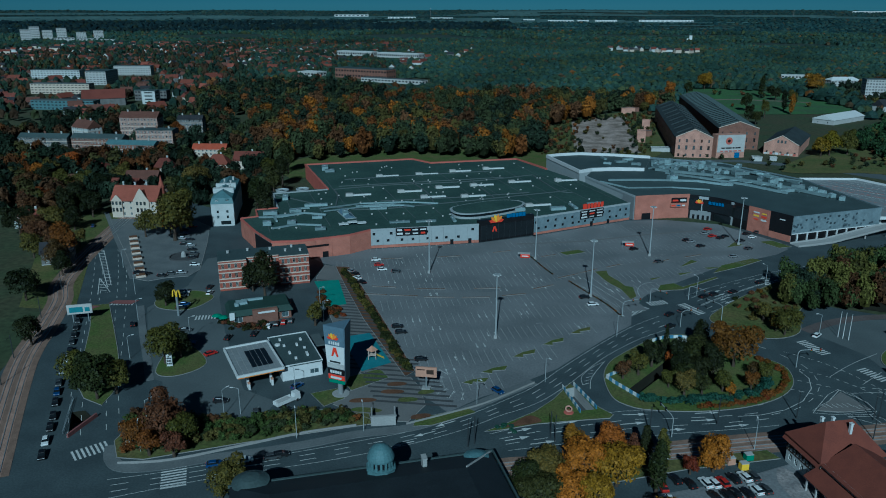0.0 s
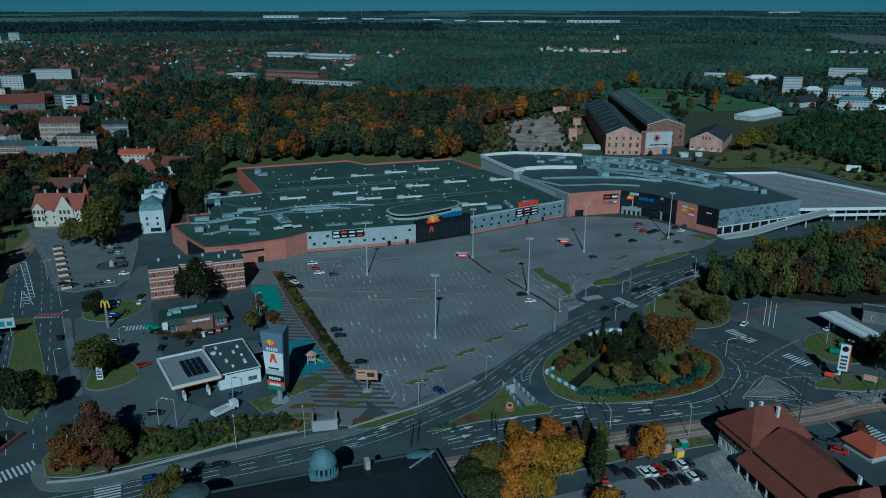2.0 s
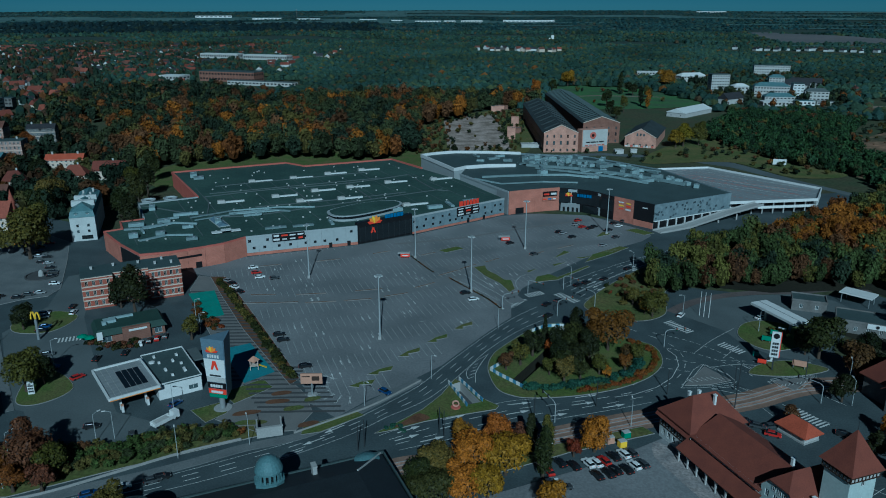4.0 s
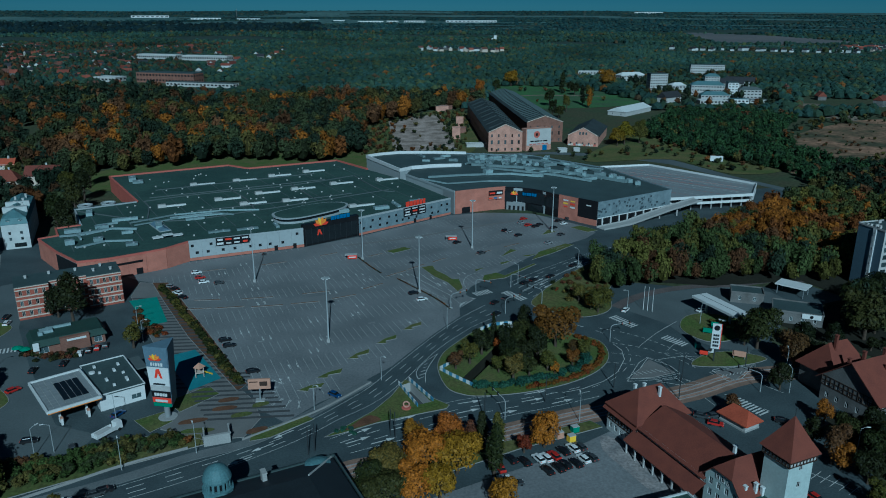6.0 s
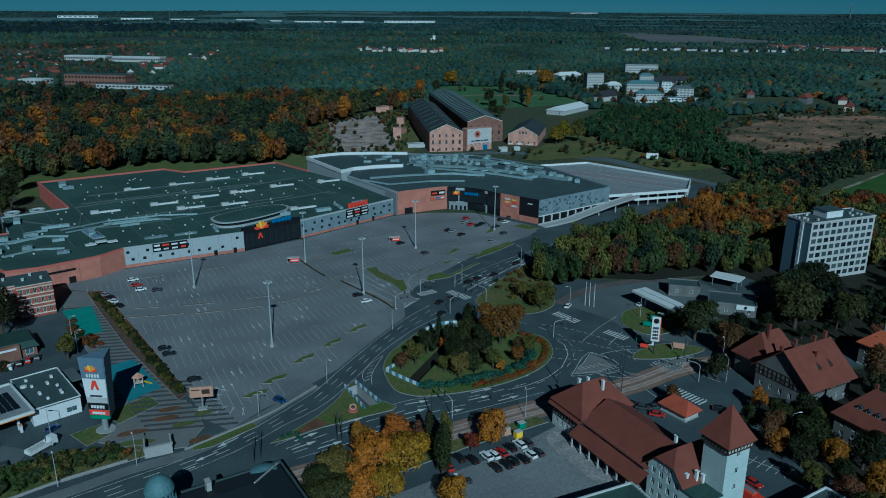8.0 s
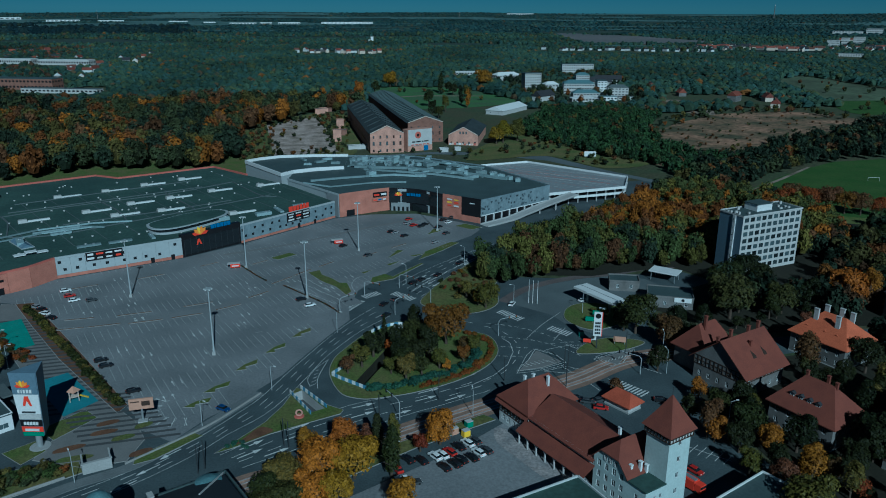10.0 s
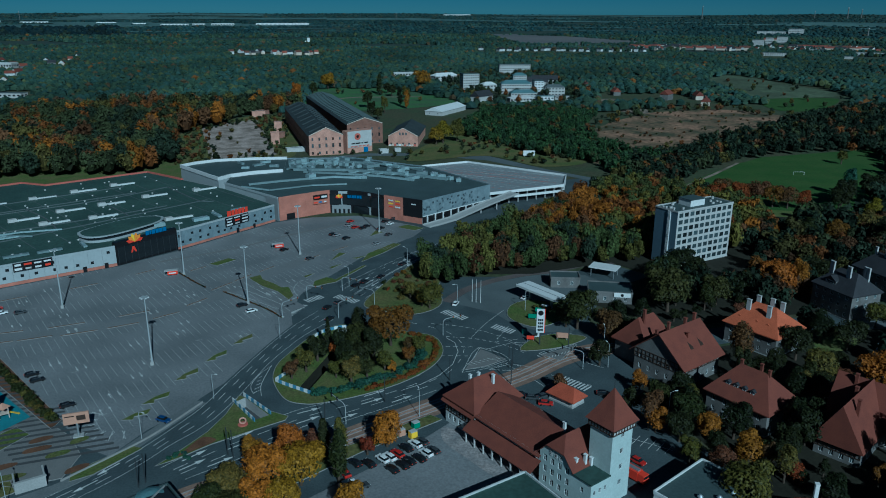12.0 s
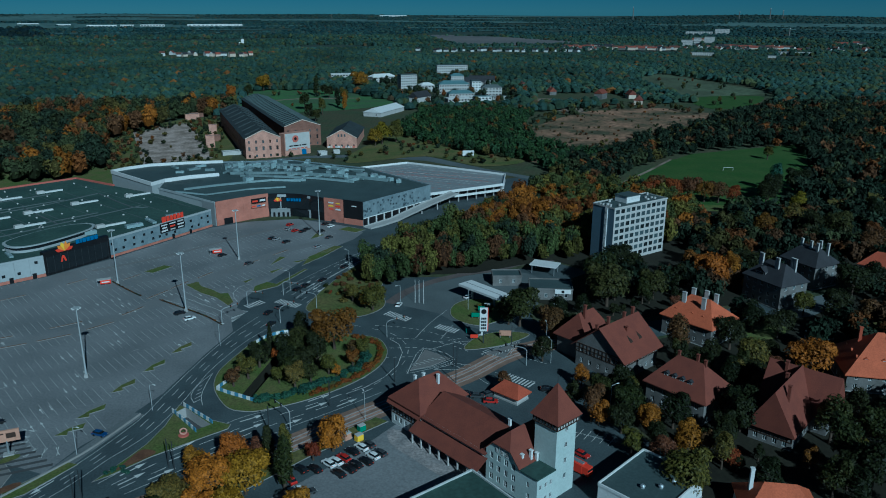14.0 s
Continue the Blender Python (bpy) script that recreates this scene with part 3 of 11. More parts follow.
sheet("forecourt", [(-182.5, 225.2), (-181.5, 250.3), (-193.5, 283.3), (-186, 290), (-178, 276), (-161.8, 242.2), (-142.2, 214.3), (-128, 196), (-113.6, 178), (-100.1, 174), (-101.1, 164.0), (-122.8, 161.9), (-133.2, 167.9), (-140.4, 175.5), (-145.4, 176.3), (-163.8, 200.4)],
      0.03, M["asphalt"], "worn asphalt forecourt round the restaurant", "forecourt", smooth=False)
sheet("forecourt", [(58, 270), (68, 281), (80, 288.4), (95, 293.6), (111, 295.8), (122, 290), (128, 276), (112, 254), (100, 240), (94, 233), (84, 236), (76, 244), (72, 256), (66, 262)],
      0.03, M["asphalt"], "worn asphalt forecourt of the further filling station", "forecourt", smooth=False)
lane = Shape()
ribbon(lane, spline([(56.1, 271.0), (65.8, 281.6), (79.3, 290.4), (95.1, 295.9), (110.7, 298.0), (127.9, 303.9), (146, 304)]), 4.4, 0.075)
solid("lane", lane, M["lane"], "brownish paved lane behind the filling station", "lane", kind="structure")
WALKS = Shape()
for line, w in (([(-293.2, 338.6), (-267.4, 311.9), (-235.0, 278.4), (-208.7, 251.0)], 2.4), ([(-186, 226), (-170.5, 206.5), (-155.0, 188.0), (-144.4, 175.0)], 2.6),
                ([(-131.0, 141.5), (-127.4, 136.4), (-121.6, 133.6), (-113.2, 136.6), (-102.8, 143.4), (-91.6, 149.8), (-81.2, 156.7), (-71.2, 164.2), (-58.6, 171.2), (-50.2, 179.7), (-42.8, 189.8), (-36.2, 199.0), (-30.5, 206.8)], 3.6)):
    ln = spline(line, 5)
    wall_strip(WALKS, ln, w, 0.02, 0.17)
solid("footway", WALKS, M["plaza_paving"], "raised grey footway beside the carriageway", "footway", kind="structure")

# ---- planted islands and verges with stone kerbs ----
island = sheet("island", [(-10.0, 216.3), (-9.1, 226.5), (-5.5, 234.4), (1.3, 245.7), (6.5, 252.3), (13.8, 256.0), (22.1, 255.0), (35.5, 246.0), (44.7, 240.3),
                          (46.7, 231.2), (44.6, 222.7), (38.8, 214.6), (28.9, 207.1), (16.4, 201.7), (4.5, 199.2), (-1.4, 199.8), (-6.6, 204.0)],
               0.03, M["grass"], "raised grass island inside the road loop", "traffic island", holes=(PASSAGE,), kerb=0.14)
wedge = sheet("verge", [(-38.5, 175.0), (-33.5, 181.0), (-27.2, 189.3), (-23.0, 198.0), (-19.8, 208.6), (-16.0, 205.5), (-10.2, 197.2), (-5.4, 193.6), (-6.2, 191.4), (-14.9, 187.6), (-25.5, 182.6), (-34.0, 177.0)],
              0.03, M["grass"], "grass wedge between two carriageways", "verge", holes=(STAIRWELL,), kerb=0.14, smooth=False)
sheet("flower_bed", [(-34, 178.2), (-32, 181.2), (-28.2, 186.6), (-24.6, 185), (-26, 182.8)], 0.19, M["soil"], "brown flower bed of withered plants", "flower bed")
sheet("verge", [(-126.1, 136.8), (-132.0, 143.2), (-132.8, 148.7), (-137, 158), (-120.8, 159.4), (-104.8, 162.0), (-100, 167), (-84.6, 174), (-72.0, 175.2), (-69.4, 170), (-98.2, 152.0), (-119.0, 138)],
      0.03, M["dry_grass"], "sloping verge overgrown with shrubs", "verge", kerb=0.14, smooth=False)
sheet("median", [(-204.5, 221.0), (-199.0, 224.5), (-181.9, 205.8), (-168.4, 190.8), (-156.8, 177.4), (-150, 166), (-148, 158), (-156, 160), (-166, 168.0), (-179.6, 188.3), (-190.8, 203.9)],
      0.03, M["grass"], "grass median between carriageways", "median", kerb=0.14, smooth=False)
sheet("verge", [(-300, 390), (-262, 292), (-232, 250), (-212, 222), (-205, 215), (-230, 212), (-300, 300)], 0.06, M["dry_grass"], "dry grass beside the tram line", "verge", smooth=False)
sheet("verge", [(-152, 196), (-146, 200), (-134, 190), (-138, 180), (-146, 180)], 0.03, M["grass"], "grass corner beside the forecourt", "verge", kerb=0.12)
sheet("verge", [(-176, 246), (-164, 242), (-166, 228), (-178, 226), (-184, 234)], 0.03, M["grass"], "grass patch under trees", "verge", kerb=0.12)
sheet("pavement", [(-134.8, 273.6), (-138, 290), (-128, 288), (-119, 277), (-96, 243), (-70.6, 202.5), (-63, 194), (-58, 184), (-60, 174), (-70, 172), (-84, 177), (-82, 188), (-90, 200), (-102, 222), (-118, 246)],
      0.03, M["paving"], "striped paved plaza beside the car park", "pavement", kerb=0.12, smooth=False)
sheet("verge", [(-88, 192), (-79, 202), (-74, 197), (-82, 186)], 0.15, M["grass"], "grass lawn under the tall sign", "verge", kerb=0.05, smooth=False)
for x, y, a, ln, mat in ((-70.3, 193.7, 20, 6, "soil"), (-69.9, 188.8, 15, 7, "soil"), (-76.5, 181.5, 20, 8, "soil"), (-60.2, 191.4, 30, 5, "grass"), (-73.5, 176.6, 10, 9, "grass"), (-57.5, 177.6, 30, 6, "soil"), (-64, 185.5, 20, 6, "grass"), (-84, 190.5, 60, 7, "grass")):
    c, sn = math.cos(radians(a)), math.sin(radians(a))
    q = [(-ln / 2, -0.6), (-ln / 4, -1.3), (ln / 3, -1.1), (ln / 2, 0.2), (ln / 5, 1.2), (-ln / 3, 1.0)]
    sheet("planting_bed", [(x + u * c - v * sn, y + u * sn + v * c) for u, v in q], 0.26, M[mat], "small planting bed set in the plaza paving", "flower bed")
sheet("verge", [(-93, 181), (-84.5, 188), (-82, 181), (-86, 175)], 0.15, M["grass"], "grass strip beside the forecourt", "verge", kerb=0.05, smooth=False)
sheet("verge", [(-58.5, 176), (-46, 186), (-43, 184), (-53, 174), (-58, 172)], 0.03, M["grass"], "grass strip along the road", "verge", kerb=0.12, smooth=False)
HEDGE = [(-132.6, 289.1), (-126, 290), (-116.5, 276), (-94.3, 243.6), (-67.6, 203.6), (-69.4, 198.9), (-98.4, 237.0), (-119.0, 267.9)]
sheet("verge", HEDGE, 0.03, M["soil"], "brown mulched strip along the car park", "verge", kerb=0.13, smooth=False)
sheet("sports_court", [(-133.2, 268.6), (-124.2, 273.5), (-110.3, 249.2), (-116.1, 245.1)], 0.26, M["green_pad"], "small green sports court with painted lines", "court", smooth=False)
sheet("play_court", [(-98.5, 221.6), (-91.9, 226.5), (-76.7, 206.7), (-83.6, 198.3), (-93.3, 211.4)], 0.26, M["teal_pad"], "teal rubber playground surface", "playground", smooth=False)
for k, (x, y, a, ln) in enumerate([(-37, 226, 55, 10), (-29, 238, 55, 10), (-21, 250, 55, 10), (-44, 212, 48, 10), (-48, 203, 40, 9)]):
    c, s = math.cos(radians(a)), math.sin(radians(a))
    q = [(0, -ln / 2), (2.6, -ln / 4), (1.2, -ln / 8), (2.8, ln / 4), (0.6, ln / 2), (-0.6, 0)]
    sheet("island", [(x + u * s + v * c, y - u * c + v * s) for u, v in q], 0.06, M["grass"], "jagged grass island in the car park", "traffic island", kerb=0.12, smooth=False)
for pts in ([(-21.7, 313.6), (-16.6, 316.7), (-15.3, 310.7), (-10.7, 304.9), (-7.6, 299.5), (-4.5, 299), (-2.7, 288.6), (-5.0, 284.7), (-9.2, 294.5), (-15.4, 302.0)], [(5, 297.3), (5.9, 304.5), (11.4, 308.5), (14.8, 304.8), (28.5, 321.5), (29.6, 320), (15, 301.5)],
            [(1.5, 311.5), (6.5, 314.5), (2.7, 309.4)], [(13.1, 321.5), (19.6, 325.2), (14.2, 319)], [(24, 332.4), (32.1, 335.4), (26.5, 330.7)], [(38.3, 343), (45.5, 347.6), (40.8, 342)], [(28, 326), (40, 338), (50, 350), (46, 352), (32, 338)],
            [(60, 372), (66, 376), (58, 384), (52, 380)], [(36, 366), (44, 372), (40, 376)], [(14, 330), (22, 340), (19, 342)], [(-40, 336), (-36, 333), (-28, 340), (-32, 343)]):
    sheet("island", pts, 0.08, M["grass"], "grass island by the car park drive", "traffic island", kerb=0.12, smooth=False)
sheet("verge", [(84, 240), (100, 248), (103, 258), (90, 266), (80, 262), (76, 250)], 0.03, M["grass"], "round grass plot by the filling station", "verge", kerb=0.12)
sheet("verge", [(72, 222), (86, 222), (98, 228), (88, 233), (78, 230)], 0.03, M["grass"], "grass plot under the price sign", "verge", kerb=0.12)
sheet("verge", [(24, 272), (27.5, 283), (40, 304), (58, 326), (64, 306), (57, 290), (54, 269), (43, 260.5), (31.5, 265)], 0.03, M["dry_grass"], "shrubby grass verge at the wood's edge", "verge", kerb=0.12)
sheet("traffic_island", [(50.2, 211.9), (58.9, 225.6), (65.2, 216.8), (58, 213.2)], 0.03, M["paving"], "paved triangular traffic island", "traffic island", kerb=0.12, smooth=False)
sheet("traffic_island", [(77.8, 217.8), (91.2, 222.4), (82.6, 212.3)], 0.03, M["paving"], "paved triangular traffic island", "traffic island", kerb=0.12, smooth=False)

for x, y, a, ln in ((-104, 262, 10, 11), (-92, 264, 12, 11), (-78, 266, 14, 12), (-64, 270, 18, 11), (-50, 277, 30, 10), (-40, 289, 44, 10), (-103, 271, 8, 10), (-84, 274, 14, 12), (-62, 281, 20, 11), (-112, 306, 24, 10), (-88, 316, 26, 11), (-66, 330, 36, 9),
                    (-32, 305, 46, 11), (-24, 314, 48, 10), (-14, 324, 46, 9), (6, 336, 44, 10), (20, 348, 40, 10), (-44, 330, 40, 8)):
    c, sn = math.cos(radians(a)), math.sin(radians(a))
    q = [(-ln / 2, -0.5), (ln / 2, -0.5), (ln / 2, 0.5), (-ln / 2, 0.5)]
    sheet("planter_strip", [(x + u * c - v * sn, y + u * sn + v * c) for u, v in q], 0.08, M["soil"], "narrow kerbed planting strip in the car park", "traffic island", kerb=0.14, smooth=False)
# ---- yards, fields and woods' floors ----
sheet("yard", [(22, 168), (45, 186), (62, 158), (48, 118), (10, 118), (-8, 150)], 0.05, M["car_park"], "pale concrete yard with parked cars", "yard", smooth=False)
sheet("yard", [(36.5, 179.0), (42.6, 173.2), (49, 159.6), (53.6, 150.4), (50, 148.6), (44.5, 153.6), (39.2, 163.5), (35.2, 172.0)], 0.075, M["dusty_concrete"], "pale dusty concrete strip beside the depot", "yard", smooth=True)
sheet("yard_verge", [(-14, 163.5), (9, 174.4), (34, 186.4), (37, 183), (14, 171.5), (-8, 158)], 0.03, M["dry_grass"], "narrow planted strip beside the yard", "verge", kerb=0.12, smooth=False)
sheet("garden", [(98, 100), (104, 150), (100, 190), (140, 212), (205, 221), (330, 260), (330, 90)], 0.02, M["forest_floor"], "gardens round the villas, tree shade in the ground colour", "garden", smooth=False)
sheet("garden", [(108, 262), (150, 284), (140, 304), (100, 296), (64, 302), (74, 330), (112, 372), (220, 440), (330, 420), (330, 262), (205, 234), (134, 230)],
      0.02, M["forest_floor"], "woodland floor with fallen leaves, tree shade in its colour", "garden", smooth=False)
sheet("pitch", [(236, 430), (290, 474), (328, 506), (375, 518), (425, 512), (432, 498), (392, 460), (334, 405), (300, 372), (262, 388)], 0.09, M["sports_turf"], "bright green football pitch", "pitch", smooth=False)
sheet("heath", [(222, 530), (240, 620), (300, 700), (348, 750), (409, 795), (500, 800), (525, 715), (410, 640), (302, 565), (250, 525)], 0.05, M["heath"], "bare brown heath with dry tufts", "heath", smooth=True)
sheet("field", [(20, 900), (36, 1120), (140, 1110), (206, 940), (110, 870)], 0.05, M["field"], "green meadow behind the brick halls", "field", smooth=True)
sheet("field", [(556, 800), (575, 770), (650, 815), (705, 885), (606, 890)], 0.07, M["sports_turf"], "green meadow strip beyond the heath", "field", smooth=True)
sheet("field", [(590, 900), (620, 1000), (660, 1150), (780, 1260), (765, 1040), (750, 920), (650, 895)], 0.05, M["pasture"], "pale rough pasture beyond the heath", "field", smooth=True)
sheet("sand_patch", [(352, 880), (362, 915), (420, 925), (405, 810), (380, 790)], 0.06, M["sand"], "bare pale sand beside the heath", "sand", smooth=True)
sheet("lawn", [(232, 428), (300, 484), (360, 524), (470, 540), (480, 520), (432, 470), (372, 405), (306, 350), (255, 372)], 0.025, M["sports_turf"], "shaded grass round the pitch", "lawn", smooth=False)
sheet("path", [(236, 430), (290, 474), (330, 508), (331.6, 506.4), (291.3, 471.4), (237.2, 428)], 0.11, M["sand"], "pale path along the pitch", "path", smooth=False)
sheet("path", [(30, 985), (90, 1010), (170, 1000), (172, 992), (90, 1001), (30, 976)], 0.07, M["sand"], "pale path across the meadow", "path", smooth=False)
sheet("lawn", [(168, 208), (186, 214), (190, 206), (170, 199)], 0.05, M["grass"], "open lawn beside the orange-roofed villa", "lawn", smooth=True)
sheet("drive", [(196, 216), (206, 214), (222, 220), (236, 228), (232, 233), (216, 230), (202, 226)], 0.05, M["asphalt"], "asphalt yard before the grey villas", "drive", smooth=False)
sheet("lawn", [(228, 372), (262, 380), (300, 360), (306, 345), (262, 362), (232, 362)], 0.11, M["grass"], "strip of lawn below the tower block", "lawn", smooth=False)
sheet("bank", [(85, 560), (120, 640), (180, 700), (230, 640), (225, 540), (180, 520), (150, 570)], 0.05, M["dry_grass"], "rough grass bank behind the mall", "verge", smooth=True)
sheet("slab_yard", [(-86, 770), (-35, 815), (-12, 606), (-62, 590)], 0.06, M["old_concrete"], "cracked concrete slabs of a cleared site", "yard", smooth=False)
sheet("bank", [(-120, 590), (-84, 780), (-10, 840), (2, 600), (-60, 560)], 0.03, M["dry_grass"], "dry grass round the cleared site", "verge", smooth=True)
sheet("lawn", [(-268, 480), (-254, 520), (-236, 548), (-200, 574), (-155, 590), (-95, 597), (-62, 560), (-70, 520), (-95, 508), (-150, 482), (-235, 446)], 0.04, M["grass"], "grass strip behind the mall", "lawn", smooth=False)

# ---- tram tracks ----
def tracks(line, label):
    bed = Shape()
    ribbon(bed, line, 9.4, 0.10)
    ob = solid("tram_bed", bed, M["gravel"], label, "tram track", kind="structure")
    for d in (-1.75, 1.75):
        for e in (-0.72, 0.72):
            s = Shape()
            wall_strip(s, offset_line(line, d + e), 0.16, 0.1, 0.24)
            part("rail", s, M["steel"], ob)
        s = Shape()
        ribbon(s, offset_line(line, d), 2.3, 0.12)
        part("slab", s, M["track_slab"], ob)


tracks(spline([(-60, 140), (-31.0, 158.7), (-20.3, 163.5), (8.7, 178.1), (35.1, 190.8), (65.3, 203.7), (91.5, 216.9), (140, 222)]), "tram tracks on a reddish gravel bed")
tracks(spline([(-150, 120), (-189.6, 171.2), (-206, 199), (-220, 222), (-236.4, 243.4), (-262, 300), (-300, 400)]), "double tram track curving past the road")

# ---- road markings ----
lines = Shape()


def resample(line, n):
    """The same line as n points at even steps."""
    total = sum((Vector(b) - Vector(a)).length for a, b in zip(line, line[1:]))
    out = [(x, y) for x, y, a in along(line, total / (n - 1) * 0.9999)]
    return (out + [tuple(line[-1])] * n)[:n]


def between(a, b, f, n=60):
    """A line part of the way from a to b."""
    return [(p[0] + (q[0] - p[0]) * f, p[1] + (q[1] - p[1]) * f) for p, q in zip(resample(a, n), resample(b, n))]


BOUL_NEAR = spline([(-122.2, 128.6), (-112.0, 134.4), (-101.8, 141.0), (-90.6, 147.3), (-79.2, 154.9), (-69.7, 161.5), (-59.8, 168.4), (-49.7, 177.5), (-42.0, 186.3), (-35.2, 195.8), (-29.8, 204.4), (-24.2, 217.2), (-17.9, 230.7), (-10.8, 245.2), (-2.9, 259.2), (5.8, 271.3)])
BOUL_EDGE = spline([(-117.5, 121.5), (-98.3, 135.4), (-76.5, 148.7), (-67.2, 155.0), (-57.7, 162.0), (-47.9, 170.5), (-41.6, 177.2), (-36.0, 184.4), (-31.0, 189.4), (-26.2, 195.4), (-22.8, 201.7), (-19.6, 208.3), (-16.4, 216.3), (-11.7, 227.9), (-6.6, 237.5), (1.2, 249.7), (11.5, 261.3)])
FAR_LEFT = spline([(15.9, 296.2), (23.8, 306.5), (37.7, 321.3), (52.6, 335.8), (68.4, 348.7), (96, 372), (130, 398), (180, 434)])
FAR_EDGE = spline([(26.1, 276.6), (31.3, 283.9), (41.1, 297.5), (49.1, 308.5), (63.8, 325.0), (84, 347), (104, 365), (136, 388), (186, 424)])
LOW_TOP = spline([(-37.2, 174.4), (-24.8, 184.2), (-14.2, 190.6), (-3.0, 197.0), (8.8, 200.4), (24.6, 206.2), (35.8, 212.0)])
LOW_EDGE = spline([(-30.2, 167.7), (-21.9, 172.1), (-13.2, 176.4), (-1.1, 181.8), (11.6, 188.1), (24.9, 193.8), (38.8, 200.3)])
LOWER = between(LOW_TOP, LOW_EDGE, 0.5)[:-4] + spline([(38, 206.5), (46, 213), (53, 226), (52, 240), (42, 251), (28, 260)])
for a, b, parts, step in ((BOUL_NEAR, BOUL_EDGE, (0.34, 0.67), 9.0), (FAR_LEFT, FAR_EDGE, (0.16, 0.34, 0.68, 0.84), 9.0), (LOW_TOP, LOW_EDGE, (0.36, 0.66), 8.0)):
    for f in parts:
        for x, y, turn_ in along(between(a, b, f), step, 3.0):
            lines.box(x, y, 0.04, 4.0, 0.17, 0.012, turn_)
    ribbon(lines, between(a, b, 0.03), 0.14, 0.05)
    ribbon(lines, between(a, b, 0.97), 0.14, 0.05)
ribbon(lines, between(FAR_LEFT, FAR_EDGE, 0.5), 0.2, 0.05)
ribbon(lines, between(FAR_LEFT, FAR_EDGE, 0.53), 0.2, 0.05)
for x, y, turn_ in along(LOWER[56:], 8.0, 1.0):
    lines.box(x, y, 0.04, 3.2, 0.15, 0.012, turn_)
LEFT_ROAD = spline([(-140, 145), (-160, 170), (-178, 195), (-198, 222), (-224, 256), (-256, 296), (-286, 335), (-300, 380)])
for d in (-6.5, -3.2, 3.2, 6.5):
    for x, y, a in along(offset_line(LEFT_ROAD, d), 8.0, 2.0):
        lines.box(x, y, 0.04, 3.2, 0.16, 0.012, a)


for k in range(6):
    lines.box(84.5 + 1.6 * k, 164.6 - 1.5 * k, 0.06, 0.14, 5.0, 0.012, -50)
lines.box(88.6, 160.8, 0.06, 13, 0.14, 0.012, -43)
# lane lines of the car park's entry and hatching beside the loop
for ring in ([(-252.2, 282.1), (-246.9, 280.0), (-213.6, 243.4), (-211.9, 239.3), (-252.2, 282.1)], [(-222.9, 247.9), (-207.5, 235.3), (-210.4, 231.7), (-222.9, 247.9)]):
    ribbon(lines, ring, 0.3, 0.055)
for k in range(12):
    u = (k + 0.5) / 12
    lines.box(-249.5 + 37 * u, 281 - 40 * u, 0.05, 2.6 + 1.2 * math.sin(3 * u), 0.45, 0.012, 5)
    if k % 3 == 0:
        lines.box(-219 + 9.5 * u, 244.5 - 10.5 * u, 0.05, 2.8, 0.45, 0.012, 5)
for line in ([(-6, 278.5), (-13, 287.6), (-19.9, 296.4), (-25.3, 304.8)], [(-9.3, 276), (-19.4, 288.4), (-29.7, 299.1)], [(-11.4, 289.8), (-17.2, 298.5), (-23.1, 308.4)], [(-1.3, 288.6), (-2.8, 296.6), (-0.5, 305), (4, 307.9)],
             [(-15.6, 209), (-16.6, 214), (-14.4, 221), (-10.5, 227)], [(-13.2, 207), (-13.6, 213), (-12.5, 219.5), (-10.5, 227)]):
    ribbon(lines, spline(line, 3), 0.16, 0.1)
for k in range(5):
    lines.box(-14.9 + 0.25 * k, 210 + 2.4 * k, 0.05, 2.4 - 0.3 * k, 0.2, 0.012, 40)
# solid lines round the junction by the filling station
for line in ([(49, 210.5), (58.6, 227.6), (66.6, 216.4), (58, 212), (49, 210.5)], [(76.2, 217.6), (92.6, 223.8), (83, 210.8), (76.2, 217.6)], [(63.4, 215.5), (68.1, 205.8), (71.5, 196.7)],
             [(94.5, 205), (90, 212), (98, 222)], [(62, 226), (72, 229), (86, 226.5), (98, 229)], [(58, 236), (66, 247), (76, 258)], [(66.5, 233), (74, 243.5)]):
    ribbon(lines, spline(line, 3), 0.16, 0.055)
for line in ([(49.3, 237.6), (51.4, 232.9), (51.0, 225.9), (47.3, 216.9), (41.6, 210.1), (34.6, 205.1), (28.2, 202.5)], [(58.8, 226.9), (54.6, 219), (49.0, 211.7), (58.2, 212.6), (66.5, 216.3), (65.0, 221.2), (58.8, 226.9)],
             [(77.3, 218.8), (80.8, 220.7), (91.9, 222.9), (84.9, 213.7), (79.8, 211.9), (77.3, 218.8)], [(57.8, 210.7), (65.6, 213.1), (72.6, 209.1), (64.4, 208.6), (57.8, 210.7)], [(70.2, 230.1), (74.3, 224.3), (79.3, 222.0)]):
    ribbon(lines, line, 0.2, 0.2 if line[0] == line[-1] else 0.057)
for line in ([(37.5, 231.1), (46.1, 230.8), (57.2, 228.3)], [(36.9, 224.6), (45.8, 223.5), (54.8, 221.5)], [(46.6, 250.9), (56.1, 246.5), (64.6, 239.4), (72.0, 229.6), (76.8, 220.0)], [(49.5, 238.5), (59.5, 234.5), (67.7, 227.9), (73.1, 220.1)]):
    for x, y, a in along(spline(line, 3), 2.6, 0.6):
        lines.box(x, y, 0.05, 1.5, 0.17, 0.012, a)
for k in range(8):
    lines.box(52.5 + 1.5 * k, 213.6 + 0.55 * k + (1.4 if k < 6 else 0), 0.3, 0.18, 2.2, 0.012, 40)
    lines.box(79.5 + 1.3 * k, 215.0 + 0.5 * k, 0.3, 0.18, 1.8, 0.012, -30)
